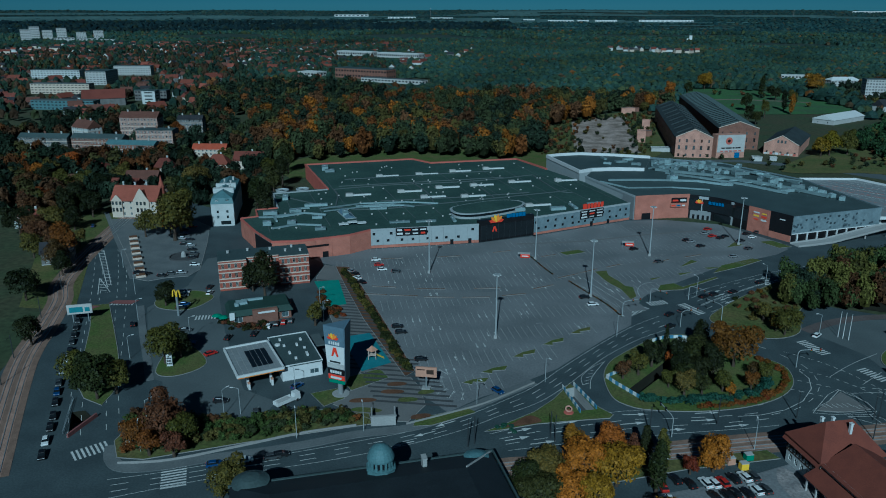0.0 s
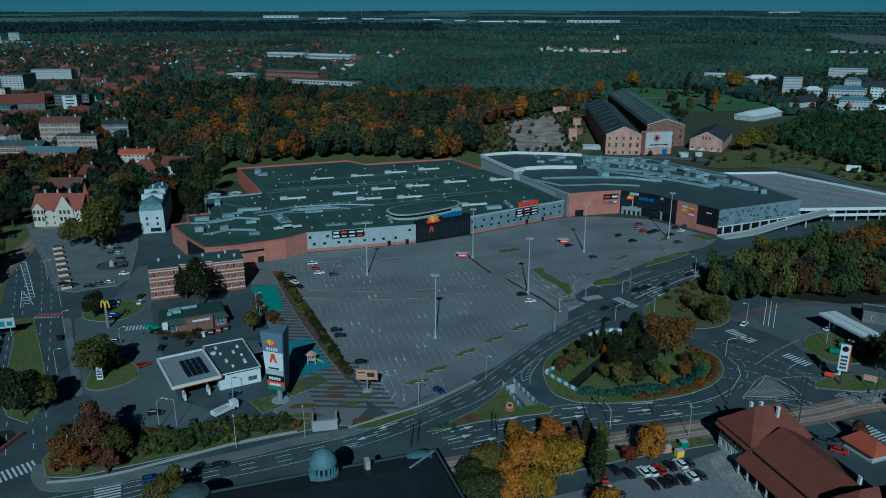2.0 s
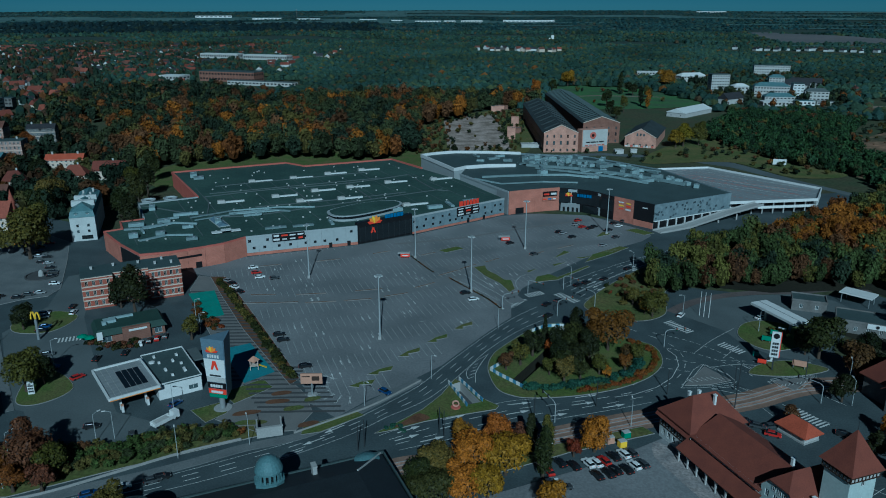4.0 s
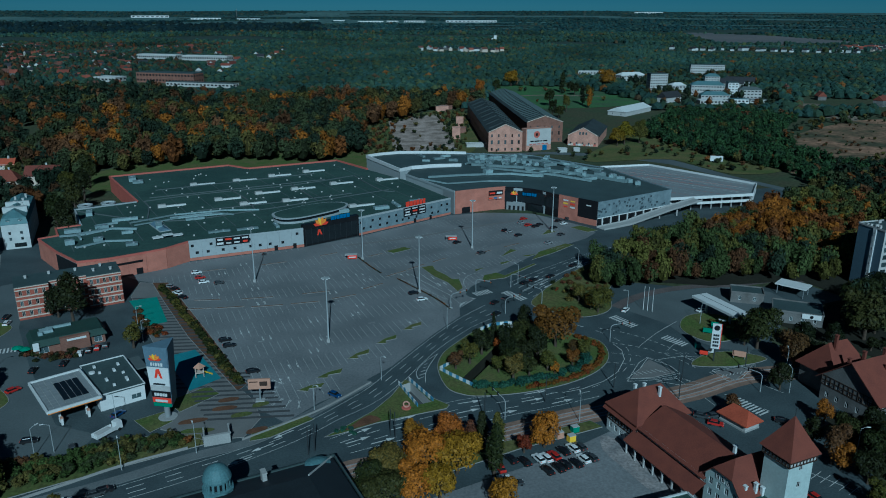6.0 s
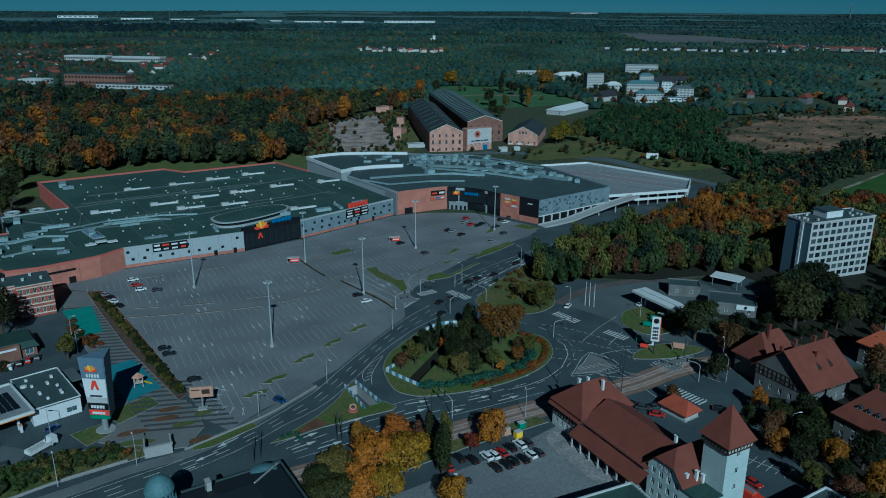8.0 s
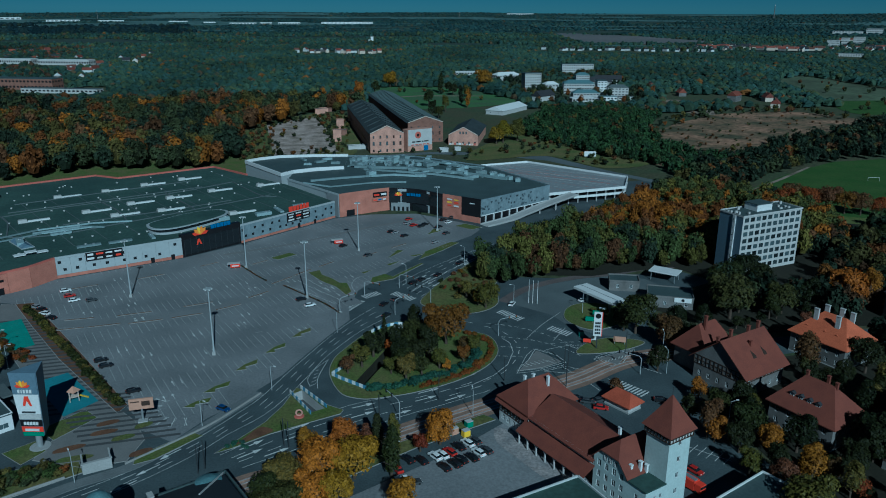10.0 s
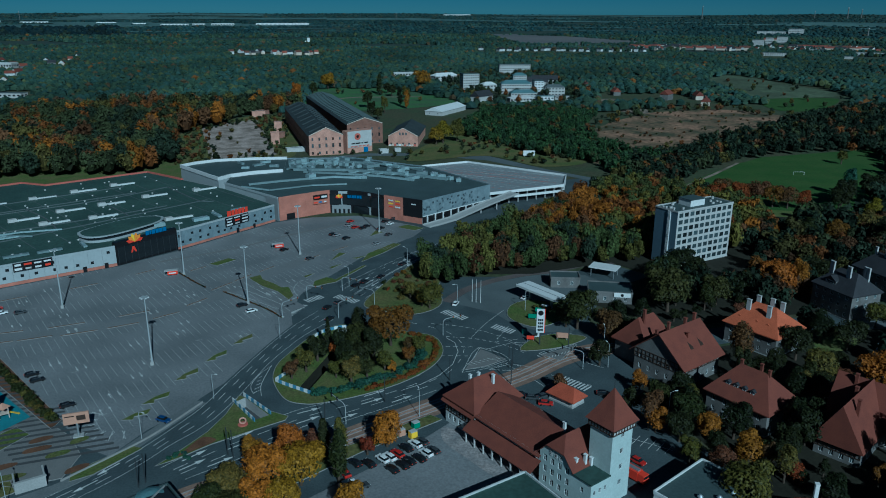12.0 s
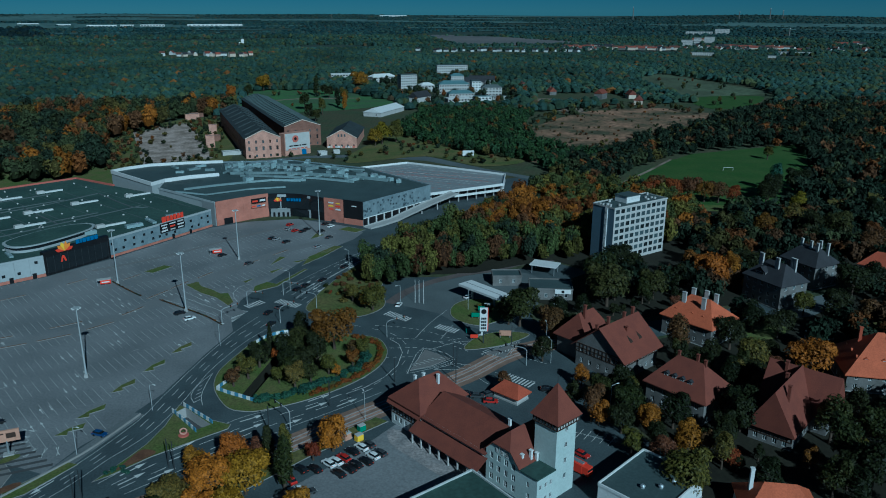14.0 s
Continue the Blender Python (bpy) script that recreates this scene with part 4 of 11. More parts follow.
for k in range(9):
    x, y = 66 + 3.4 * k, 231 + 0.2 * k
    lines.box(x, y, 0.05, 1.6, 0.14, 0.012, 4)
    lines.box(68 + 2.2 * k, 211.5 - 2.1 * k, 0.05, 1.6, 0.14, 0.012, -44)


def zebra(x, y, turn, length, wide=4.0):
    """A crossing of white bars; turn: the direction in which one walks over it."""
    c, s = math.cos(radians(turn)), math.sin(radians(turn))
    k = -length / 2 + 0.4
    while k < length / 2:
        lines.box(x + c * k, y + s * k, 0.045, 0.55, wide, 0.012, turn)
        k += 1.15


for z in ((-2.4, 273.8, 57.5, 13), (5, 284.2, 34, 7.5), (17.9, 281.5, -47, 11.5), (56.5, 257.4, -53.6, 11), (71, 241.2, -49, 8.5), (-107.8, 134.8, -57, 11, 6), (-134.8, 137.8, 53, 9, 5), (-205.8, 218.8, 15, 9),
          (-194.6, 226.6, 15, 8.5), (-155.8, 223.2, 25, 7.5), (81.5, 196.5, -56, 10)):
    zebra(*z)


for pts in ([(-211, 216.5), (-210, 219.5), (-200.5, 221.5), (-201.5, 217.5)], [(-199.5, 224.5), (-199, 228), (-190, 230.5), (-190.5, 226)]):
    sheet("crossing_bed", pts, 0.034, M["crossing_red"], "reddish cycle crossing beside the zebra bars", "crossing", smooth=False)


def arrow(x, y, turn, size=1.0):
    c, s = math.cos(radians(turn)), math.sin(radians(turn))
    pts = [(-2.5, -0.13), (0.6, -0.13), (0.6, -0.55), (2.5, 0), (0.6, 0.55), (0.6, 0.13), (-2.5, 0.13)]
    lines.add([(x + (u * c - v * s) * size, y + (u * s + v * c) * size, 0.1) for u, v in pts], [(0, 1, 5, 6), (2, 3, 4), (1, 2, 4, 5)])


for f, spots in ((0.18, (6, 16, 31, 46)), (0.5, (4, 14, 29, 44)), (0.83, (8, 20, 36, 50))):
    ln = between(LOW_TOP, LOW_EDGE, f)
    for k in spots:
        a = math.degrees(math.atan2(ln[k + 1][1] - ln[k][1], ln[k + 1][0] - ln[k][0]))
        arrow(*ln[k], a, 1.45)
for f, spots in ((0.17, (12, 26)), (0.5, (10, 24)), (0.84, (8, 22))):
    ln = between(BOUL_NEAR, BOUL_EDGE, f)
    for k in spots:
        a = math.degrees(math.atan2(ln[k + 1][1] - ln[k][1], ln[k + 1][0] - ln[k][0]))
        arrow(*ln[k], a + 180, 1.3)
for f in (0.25, 0.42, 0.6, 0.76):
    ln = between(FAR_LEFT, FAR_EDGE, f)
    for k in (4, 12):
        a = math.degrees(math.atan2(ln[k + 1][1] - ln[k][1], ln[k + 1][0] - ln[k][0]))
        arrow(*ln[k], a + (180 if f > 0.5 else 0), 1.3)
solid("road_marking", lines, M["marking"], "white painted lane lines, arrows and crossings", "road marking", kind="structure")

# bays: worn lines in rows across the car park, and its painted arrows
bays = Shape()
ax, ay = math.cos(radians(26)), math.sin(radians(26))   # along the rows
park_outline = [(-136, 290), (-126, 312), (-82, 334), (-58, 352), (-14, 394), (30, 400), (56, 372), (28, 338), (-4, 282), (-12, 262), (-30, 222), (-44, 200), (-58, 196), (-94, 246), (-118, 280)]
for row in range(0, 13):
    v0 = 8 + row * 16.6
    for i in range(-60, 120):
        u = i * 2.5
        x, y = -62 + u * ax - v0 * ay, 186 + u * ay + v0 * ax
        if inside((x, y), park_outline) and inside((x - 4 * ay, y + 4 * ax), park_outline):
            bays.box(x, y, 0.072, 0.13, 10.0, 0.006, 26)
            if i % 16 == 5:
                bays.box(x + 6.6 * -ay, y + 6.6 * ax, 0.066, 2.4, 0.22, 0.008, 26 + 90 * (row % 2))
for x, y in ((-129 + 2.6 * i, 314.5 + 1.30 * i) for i in range(19)):
    bays.box(x, y, 0.066, 0.1, 4.6, 0.006, 26)
for x, y in ((-54 + 1.9 * i, 358.5 + 1.83 * i) for i in range(22)):
    bays.box(x, y, 0.066, 0.1, 4.6, 0.006, 44)
solid("parking_bays", bays, M["worn_marking"], "worn pale bay lines on the car park", "road marking", kind="structure")
lines = Shape()
random.seed(4)
for i in range(34):
    u, v = random.uniform(0, 110), 8.3 * random.randint(1, 16)
    x, y = -62 + u * ax - v * ay, 186 + u * ay + v * ax
    if inside((x, y), park_outline):
        arrow(x, y, 116 + random.choice((0, 180)), 0.75)
        arrow(x + 2.6 * ax, y + 2.6 * ay, 116 + random.choice((0, 180)), 0.75)
for i in range(7):
    a = radians(150 + 22 * i)
    x, y = -51 + 9 * math.cos(a), 201 + 9 * math.sin(a)
    lines.box(x, y, 0.066, 4.5, 0.16, 0.01, math.degrees(a) + 8)
    lines.box(x, y, 0.066, 4.5, 0.16, 0.01, math.degrees(a) - 8)
solid("road_marking", lines, M["marking"], "white arrows and hatching in the car park", "road marking", kind="structure")
for d in (0.0,):
    s = Shape()
    ribbon(s, spline([(-62, 344), (-31.6, 357.5), (-3.2, 376.7), (25.5, 393.5)]), 1.8, 0.09)
    solid("walkway", s, M["paving"], "pale paved walkway across the car park", "walkway", kind="structure")
# paving stripes of the plaza
s = Shape()
for i in range(36):
    t = i / 35
    x, y = -126 + 62 * t, 272 - 88 * t
    s.box(x + (3 if t > 0.8 else 0), y, 0.235, 15 if t < 0.7 else 24, 1.1, 0.01, 8)
solid("paving_bands", s, M["dark_paving"], "dark bands set into the plaza paving", "paving", kind="structure")

# ---- the two open wells ----
def well(outline, depth, label, wall):
    s = Shape()
    n = len(outline)
    out = left_turning(outline)
    s.add([(x, y, 0.19) for x, y in out] + [(x, y, -depth) for x, y in out], [((i + 1) % n, i, n + i, n + (i + 1) % n) for i in range(n)])
    s.add([(x, y, -depth) for x, y in out], [tuple(range(n))], 1)
    return solid("underpass", s, [M[wall], M["dark_paving"]], label, "underpass", kind="structure")


# ramp and subway walls take the near-black forest floor colour
well(PASSAGE, 4.0, "sunken ramp with very dark walls down to a pedestrian underpass", "forest_floor")
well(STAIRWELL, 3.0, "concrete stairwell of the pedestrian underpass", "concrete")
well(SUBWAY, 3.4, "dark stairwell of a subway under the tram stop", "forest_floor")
s = Shape()
wall_strip(s, [(-145.0, 141.2), (-145.1, 152.6)], 0.5, 0.0, 1.2)
solid("parapet", s, M["crossing_red"], "dull red parapet of the subway stairs", "parapet", kind="structure")
s = Shape()
for x, y, a in along([(-158.4, 158.6), (-147.2, 141.8)], 1.6):
    s.box(x, y, 0.0, 0.08, 0.08, 1.2, a)
for z in (0.5, 1.15):
    wall_strip(s, [(-158.4, 158.6), (-147.2, 141.8)], 0.08, z, z + 0.09)
solid("railing", s, M["steel"], "pale steel railing beside the tram stop", "railing", kind="structure")


def parapet(line, label, every=1.5):
    """A wall of alternating white and blue panels."""
    s = Shape()
    for i, (x, y, a) in enumerate(along(line, every, every / 2)):
        s.box(x, y, 0.15, every - 0.04, 0.25, 1.15, a, slot=i % 2)
    solid("parapet", s, [M["white"], M["parapet_blue"]], label, "parapet", kind="structure")


parapet([(-9.2, 215.5), (-6.5, 212.5), (1.2, 205.2)], "white and blue panelled parapet")
parapet([(-9.2, 215.5), (-5.5, 220.5)], "white and blue panelled parapet")
parapet(spline([(4, 246.5), (8, 250.5), (14.5, 252.6), (21, 250.6)]), "white and blue panelled parapet")
parapet([(-21.4, 205.4), (-14.8, 192.4)], "white and blue panelled parapet")
parapet([(-18.4, 208.0), (-10.2, 195.2)], "white and blue panelled parapet")
s = Shape()
s.prism(left_turning([(9.6, 241.6), (15.8, 236.8), (19.6, 249.6), (12.8, 251.6)]), 0.1, 0.6)
s.prism(left_turning([(12.4, 241.6), (15.0, 239.8), (18.8, 248.8), (15.2, 250.6)]), 0.1, 1.3)
solid("portal", s, M["concrete"], "pale concrete headwall over the underpass mouth", "portal", kind="structure")

# ---- shopping mall ----
HALL = [(-127.3, 318.5), (-80.0, 342.0), (-56.6, 361.8), (-11.5, 405.0), (-40.0, 449.5), (-68.0, 480.0), (-93, 507.8), (-146, 478.0), (-162, 487.5), (-224.4, 449.2), (-180.9, 388.5),
        (-205.8, 370.3), (-188.6, 342.6), (-197.7, 336.1), (-190.2, 324.7), (-196.5, 319.2), (-178.5, 301.4), (-163.0, 288.6), (-152.0, 293.3), (-140.0, 302.5), (-133.5, 308.2)]
HALL_TOP = 9.0
mall = thing("mall_hall", "long low shopping hall with green-grey felt roof, grey panels and brick", "shopping mall")
s = Shape()
s.prism(HALL, 0, HALL_TOP - 0.4, slot=0, top=0)
part("body", s, M["panel_grey"], mall)
s = Shape()
inner = [tuple(p) for p in HALL]
s.prism(inner, HALL_TOP - 0.4, HALL_TOP)
part("roof", s, M["roof_felt"], mall, "green-grey felt roof")


def rim(points, width, z0, z1, mats, parent, name="parapet", label=""):
    s = Shape()
    wall_strip(s, points, width, z0, z1)
    return part(name, s, mats, parent, label)


rim([(-68, 480), (-93, 507.8), (-146, 478), (-162, 487.5), (-224.4, 449.2), (-180.9, 388.5)], 1.4, 8.2, 9.9, M["coping_red"], mall, label="red coping")
rim([(-180.9, 388.5), (-205.8, 370.3), (-188.6, 342.6)], 1.0, 8.2, 9.6, M["panel_light"], mall)
rim([(-188.6, 342.6), (-197.7, 336.1), (-190.2, 324.7), (-196.5, 319.2)], 0.8, 8.4, 9.6, M["coping_red"], mall)
rim([(-196.5, 319.2), (-178.5, 301.4), (-163, 288.6), (-152, 293.3), (-140, 302.5), (-133.5, 308.2), (-127.3, 318.5)], 0.7, 8.6, 9.5, M["coping_red"], mall)
rim([(-127.3, 318.5), (-80, 342), (-56.6, 361.8), (-11.5, 405)], 0.6, 8.6, 9.5, M["panel_light"], mall)


def clad(p, q, z0, z1, mat, name, label="", proud=0.12, joints=0, joint_rows=1):
    """Facade panels set before a wall from p to q (outside on the right): each panel a part."""
    a, b = Vector((*p, 0)), Vector((*q, 0))
    d = (b - a).normalized()
    out = Vector((d.y, -d.x, 0))
    turn = math.degrees(math.atan2(d.y, d.x))
    n = max(1, joints)
    ln = (b - a).length / n
    hh = (z1 - z0) / joint_rows
    s = Shape()
    s.box(0, 0, 0, ln - 0.06, 0.3, hh - 0.06)
    me = s.mesh(name, [mat])
    for i in range(n):
        for k in range(joint_rows):
            c = a + d * (ln * (i + 0.5)) + out * (proud - 0.05)
            part(name, me, None, mall, label, at=pose(c.x, c.y, z0 + hh * k, 0, 0, turn))


for p, q, n in (((-188.6, 342.6), (-197.7, 336.1), 1), ((-197.7, 336.1), (-190.2, 324.7), 1), ((-190.2, 324.7), (-196.5, 319.2), 1), ((-196.5, 319.2), (-178.5, 301.4), 3), ((-163, 288.6), (-152, 293.3), 1), ((-152, 293.3), (-140, 302.5), 2)):
    clad(p, q, 0, 8.6, M["mall_brick"], "brick_wall", joints=n)
clad((-178.5, 301.4), (-163, 288.6), 0, 8.2, M["black"], "dark_corner", "dark glazed corner of the hall", joints=5)
clad((-140, 302.5), (-133.5, 308.2), 0, 8.8, M["mall_brick"], "brick_wall", proud=0.3)
clad((-133.5, 308.2), (-127.3, 318.5), 0, 8.8, M["mall_brick"], "brick_wall", proud=0.3)
clad((-205.8, 370.3), (-188.6, 342.6), 0, 8.6, M["panel_light"], "panel", joints=4)
clad((-127.3, 318.5), (-80, 342), 1.4, 8.8, M["panel_light"], "panel", joints=9)
clad((-127.3, 318.5), (-80, 342), 0, 1.4, M["mall_brick"], "plinth", proud=0.2)
clad((-56.6, 361.8), (-11.5, 405), 1.2, 8.8, M["panel_blue"], "panel", joints=10)
clad((-56.6, 361.8), (-11.5, 405), 0, 1.2, M["mall_brick"], "plinth", proud=0.2)
clad((-224.4, 449.2), (-180.9, 388.5), 0, 9.4, M["coping_red"], "brick_wall", joints=6)
annex = Shape()
annex.prism([(-206.4, 372.5), (-183.5, 389.3), (-196, 406), (-219, 391)], 0, 4.6, slot=0, top=1)
part("annex", annex, [M["panel_light"], M["roof_dark"]], mall, "low plant annex beside the loading yard")
for p, q, n, zz in (((-127.3, 318.5), (-80, 342), 9, (3.0, 6.4)), ((-56.6, 361.8), (-11.5, 405), 12, (2.6, 5.8))):
    a, b = Vector((*p, 0)), Vector((*q, 0))
    d = (b - a).normalized()
    o = Vector((d.y, -d.x, 0))
    s = Shape()
    s.box(0, 0, 0, 1.3, 0.12, 1.2)
    me = s.mesh("small_window", [M["dark_glass"]])
    random.seed(12)
    for i in range(n):
        for z in zz:
            if random.random() < 0.7:
                c = a + d * ((b - a).length * (i + random.uniform(0.2, 0.8)) / n) + o * 0.24
                part("small_window", me, None, mall, at=pose(c.x, c.y, z, 0, 0, math.degrees(math.atan2(d.y, d.x))))
# dark slot windows in the brick corner, doors
for x, y, z, w, h, a in ((-147, 296.9, 5.4, 15, 0.9, 37.5), (-142.4, 300.4, 0, 2.6, 2.8, 37.5), (-132.0, 310.5, 1.2, 2.2, 1.2, 59), (-129.6, 314.4, 1.2, 2.2, 1.2, 59),
                         (-160.5, 289.5, 5.4, 4.5, 0.9, 23), (-92, 335.8, 0, 1.6, 2.4, 26), (-84, 339.8, 0, 1.6, 2.4, 26), (-30, 387.0, 0, 1.6, 2.4, 44), (-22, 394.6, 0, 1.4, 2.2, 44)):
    s = Shape()
    s.box(0, 0, 0, w, 0.5, h)
    part("dark_opening", s, M["black"], mall, at=pose(x, y, z, 0, 0, a))
# dark glazed entrance with its sign
ent = thing("entrance_front", "tall black glazed mall entrance with coloured flower emblem", "entrance")
p, q = Vector((-80, 342, 0)), Vector((-56.6, 361.8, 0))
d = (q - p).normalized()
o = Vector((d.y, -d.x, 0))
turn = math.degrees(math.atan2(d.y, d.x))
c = (p + q) / 2
s = Shape()
s.box(0, 0.9, 0, 31, 2.4, 10.8)
part("portal", s, M["black"], ent, at=pose(c.x, c.y, 0, 0, 0, turn))
s = Shape()
for i in range(9):
    s.box(-12.8 + i * 3.2, 0, 0, 3.05, 0.12, 7.2)
part("glazing", s, M["dark_glass"], ent, at=pose(c.x + o.x * 0.36, c.y + o.y * 0.36, 1.0, 0, 0, turn))
s = Shape()
for i in range(10):
    s.box(-14.4 + i * 3.2, 0, 0, 0.12, 0.2, 8.4)
part("mullion", s, M["dark_steel"], ent, at=pose(c.x + o.x * 0.42, c.y + o.y * 0.42, 0.2, 0, 0, turn))


def flower(parent, at, r):
    """A fan of coloured petals."""
    for i, k in enumerate(("sign_red", "sign_orange", "sign_orange", "sign_yellow", "sign_orange", "sign_red")):
        a = radians(15 + 30 * i)
        s = Shape()
        w = r * 0.2
        pts = [(0, 0), (r * 0.7 * math.cos(a) + w * math.sin(a), r * 0.7 * math.sin(a) - w * math.cos(a)), (r * math.cos(a), r * math.sin(a)),
               (r * 0.7 * math.cos(a) - w * math.sin(a), r * 0.7 * math.sin(a) + w * math.cos(a))]
        s.add([(u, -0.1, v) for u, v in pts] + [(u, 0.1, v) for u, v in pts], [(0, 1, 2, 3), (7, 6, 5, 4), (0, 4, 5, 1), (1, 5, 6, 2), (2, 6, 7, 3), (3, 7, 4, 0)])
        part("petal", s, M[k], parent, at=at)


def bars(parent, at, widths, h, mat, name="sign_bar", gap=0.35):
    """Lettering stood in for by plain bars, one a letter."""
    x = -(sum(widths) + gap * (len(widths) - 1)) / 2
    for w in widths:
        s = Shape()
        s.box(x + w / 2, 0, 0, w, 0.25, h)
        part(name, s, mat, parent, at=at)
        x += w + gap


flower(ent, pose(c.x - d.x * 6 + o.x * 0.5, c.y - d.y * 6 + o.y * 0.5, 9.2, 0, 0, turn), 4.2)
bars(ent, pose(c.x + d.x * 5 + o.x * 0.3, c.y + d.y * 5 + o.y * 0.3, 10.8, 0, 0, turn), [1.6, 0.8, 1.6, 1.5, 1.6, 1.6], 1.9, M["sign_blue"])
s = Shape()
s.add([(-1.4, 0, 0), (-0.6, 0, 0), (0, 0, 1.6), (0.7, 0, 0), (1.5, 0, 0), (0.5, 0, 2.8), (-0.5, 0, 2.8)], [(0, 1, 2, 6), (2, 3, 4, 5), (2, 5, 6)])
part("emblem", s, M["sign_red"], ent, at=pose(c.x - d.x * 7 + o.x * 0.55, c.y - d.y * 7 + o.y * 0.55, 4.6, 0, 0, turn))


def board(at, w, h, mats, label, name="sign_board", rows=2, cols=4, colours=("white", "offwhite", "white", "sign_red", "white")):
    """A black sign board with plain coloured bars."""
    b = thing(name, label, "sign", at=at)
    s = Shape()
    s.box(0, 0, 0, w, 0.35, h)
    part("panel", s, mats, b)
    random.seed(int(w * 10))
    for r in range(rows):
        for i in range(cols):
            s = Shape()
            ww, hh = w / cols * random.uniform(0.55, 0.8), h / rows * random.uniform(0.35, 0.55)
            s.box(0, 0, 0, ww, 0.06, hh)
            part("sign_bar", s, M[colours[(i + r * 2) % len(colours)]], b, at=pose(-w / 2 + w * (i + 0.5) / cols, -0.2, h * (r + 0.25) / rows))
    return b


a, b = Vector((-127.3, 318.5, 0)), Vector((-80, 342, 0))
m = a + (b - a) * 0.37
board(pose(m.x + 0.3, m.y - 0.6, 5.8, 0, 0, 26.4), 15, 3.6, M["black"], "wide black tenant board with coloured bars")
a, b = Vector((-56.6, 361.8, 0)), Vector((-11.5, 405, 0))
m = a + (b - a) * 0.58
board(pose(m.x + 0.5, m.y - 0.5, 4.6, 0, 0, 43.8), 15, 4.6, M["black"], "black tenant board with coloured bars", rows=3, cols=3)
m = a + (b - a) * 0.60
red_sign = thing("roof_sign", "row of large red rooftop letters drawn as bars", "sign")
bars(red_sign, pose(m.x, m.y, 9.5, 0, 0, 43.8), [2.4, 1.7, 1.6, 1.7, 1.7, 1.7], 2.7, M["sign_red"], gap=0.5)

# raised lantern on the hall roof with a ribbon of glass
lantern = thing("roof_lantern", "low oval roof lantern with dark ribbon glazing", "roof lantern")
oval = [(-98.6, 358.6), (-92, 369), (-83.6, 377.5), (-74, 382.5), (-66, 381), (-65, 374), (-71, 364.5), (-83.4, 352.0), (-93, 350)]
oval = left_turning(spline(oval, 4, True))
s = Shape()
s.prism(oval, 9.0, 10.0)
part("base", s, M["panel_light"], lantern)
s = Shape()
ctr = (-81, 366)
s.prism([(ctr[0] + (x - ctr[0]) * 0.97, ctr[1] + (y - ctr[1]) * 0.97) for x, y in oval], 10.0, 11.4)
part("glazing", s, M["dark_glass"], lantern)
s = Shape()
s.prism([(ctr[0] + (x - ctr[0]) * 1.03, ctr[1] + (y - ctr[1]) * 1.03) for x, y in oval], 11.4, 11.9)
part("rim", s, M["panel_light"], lantern)
s = Shape()
s.prism([(ctr[0] + (x - ctr[0]) * 0.96, ctr[1] + (y - ctr[1]) * 0.96) for x, y in oval], 11.9, 12.0)
part("roof", s, M["roof_felt"], lantern)

# roof ribs
for line in ([(-178, 390), (-152.8, 408.3), (-105, 434), (-74, 461)], [(-74, 461), (-53.3, 424), (-44, 420)], [(-203, 368), (-150, 352), (-112, 374), (-76, 402), (-48, 424)],
             [(-178, 398), (-140, 420), (-90, 449)], [(-182, 416), (-140, 442), (-100, 466)], [(-142, 372), (-100, 394), (-68, 414)], [(-160, 352), (-170, 378), (-178, 390)], [(-112, 374), (-124, 398), (-140, 420)], [(-84, 396), (-96, 416), (-108, 436)]):
    s = Shape()
    wall_strip(s, spline(line), 0.7, 9.0, 9.35)
    part("roof_rib", s, M["roof_grey"], mall)

s = Shape()
for k in range(15):   # welded felt seams
    x, y = -205 + 11.5 * k, 352 + 8.6 * k
    u = [(x - 22, y + 34), (x + 34, y - 50)]
    pts = [p for p in resample(u, 60) if inside(p, HALL)]
    if len(pts) > 4:
        wall_strip(s, [pts[0], pts[-1]], 0.35, 9.0, 9.07)
part("felt_seam", s, M["roof_grey"], mall)
# skylight and fan units: long white curb with a taller box at one end
sky_unit = thing("roof_unit", "long white roof ventilator with a taller box at one end", "roof unit", group="roof ventilators")
s = Shape()
s.box(2.5, 0, 0, 11, 1.6, 0.7)
part("curb", s, M["white"], sky_unit)
s = Shape()
s.box(-4.2, 0, 0, 4.2, 2.8, 1.5, taper=0.9)
part("fan_box", s, M["offwhite"], sky_unit)
spots = [(-160.8, 431.4), (-138.9, 443.7), (-121.0, 458.2), (-102.3, 471.9), (-134.6, 396.6), (-116.6, 412.4), (-98.7, 423.6), (-78.7, 438.4), (-159.5, 380.6), (-59.1, 386), (-52.5, 450), (-118, 388), (-97, 396)]
sky_unit.matrix_basis = pose(*spots[0], 9.0, 0, 0, 28)
for x, y in spots[1:]:
    copy_thing(sky_unit, pose(x, y, 9.0, 0, 0, 28))
cowl = thing("roof_cowl", "small pale roof vent cowl", "roof vent", group="roof cowls")
s = Shape()
s.lathe(0, 0, [(0.45, 0), (0.4, 0.3), (0.55, 0.34), (0.5, 0.5), (0.2, 0.6)], 10)
part("pipe", s, M["offwhite"], cowl)
random.seed(21)
made = 0
while made < 110:
    x, y = random.uniform(-215, -20), random.uniform(300, 500)
    if inside((x, y), [(-124, 324), (-60, 364), (-20, 408), (-70, 474), (-95, 500), (-215, 445), (-176, 388), (-198, 367), (-184, 340), (-186, 326), (-177, 310), (-160, 296), (-140, 308)]) and not inside((x, y), oval):
        if made == 0:
            cowl.matrix_basis = pose(x, y, 9.0)
        else:
            copy_thing(cowl, pose(x, y, 9.0, 0, 0, random.uniform(0, 90)))
        made += 1


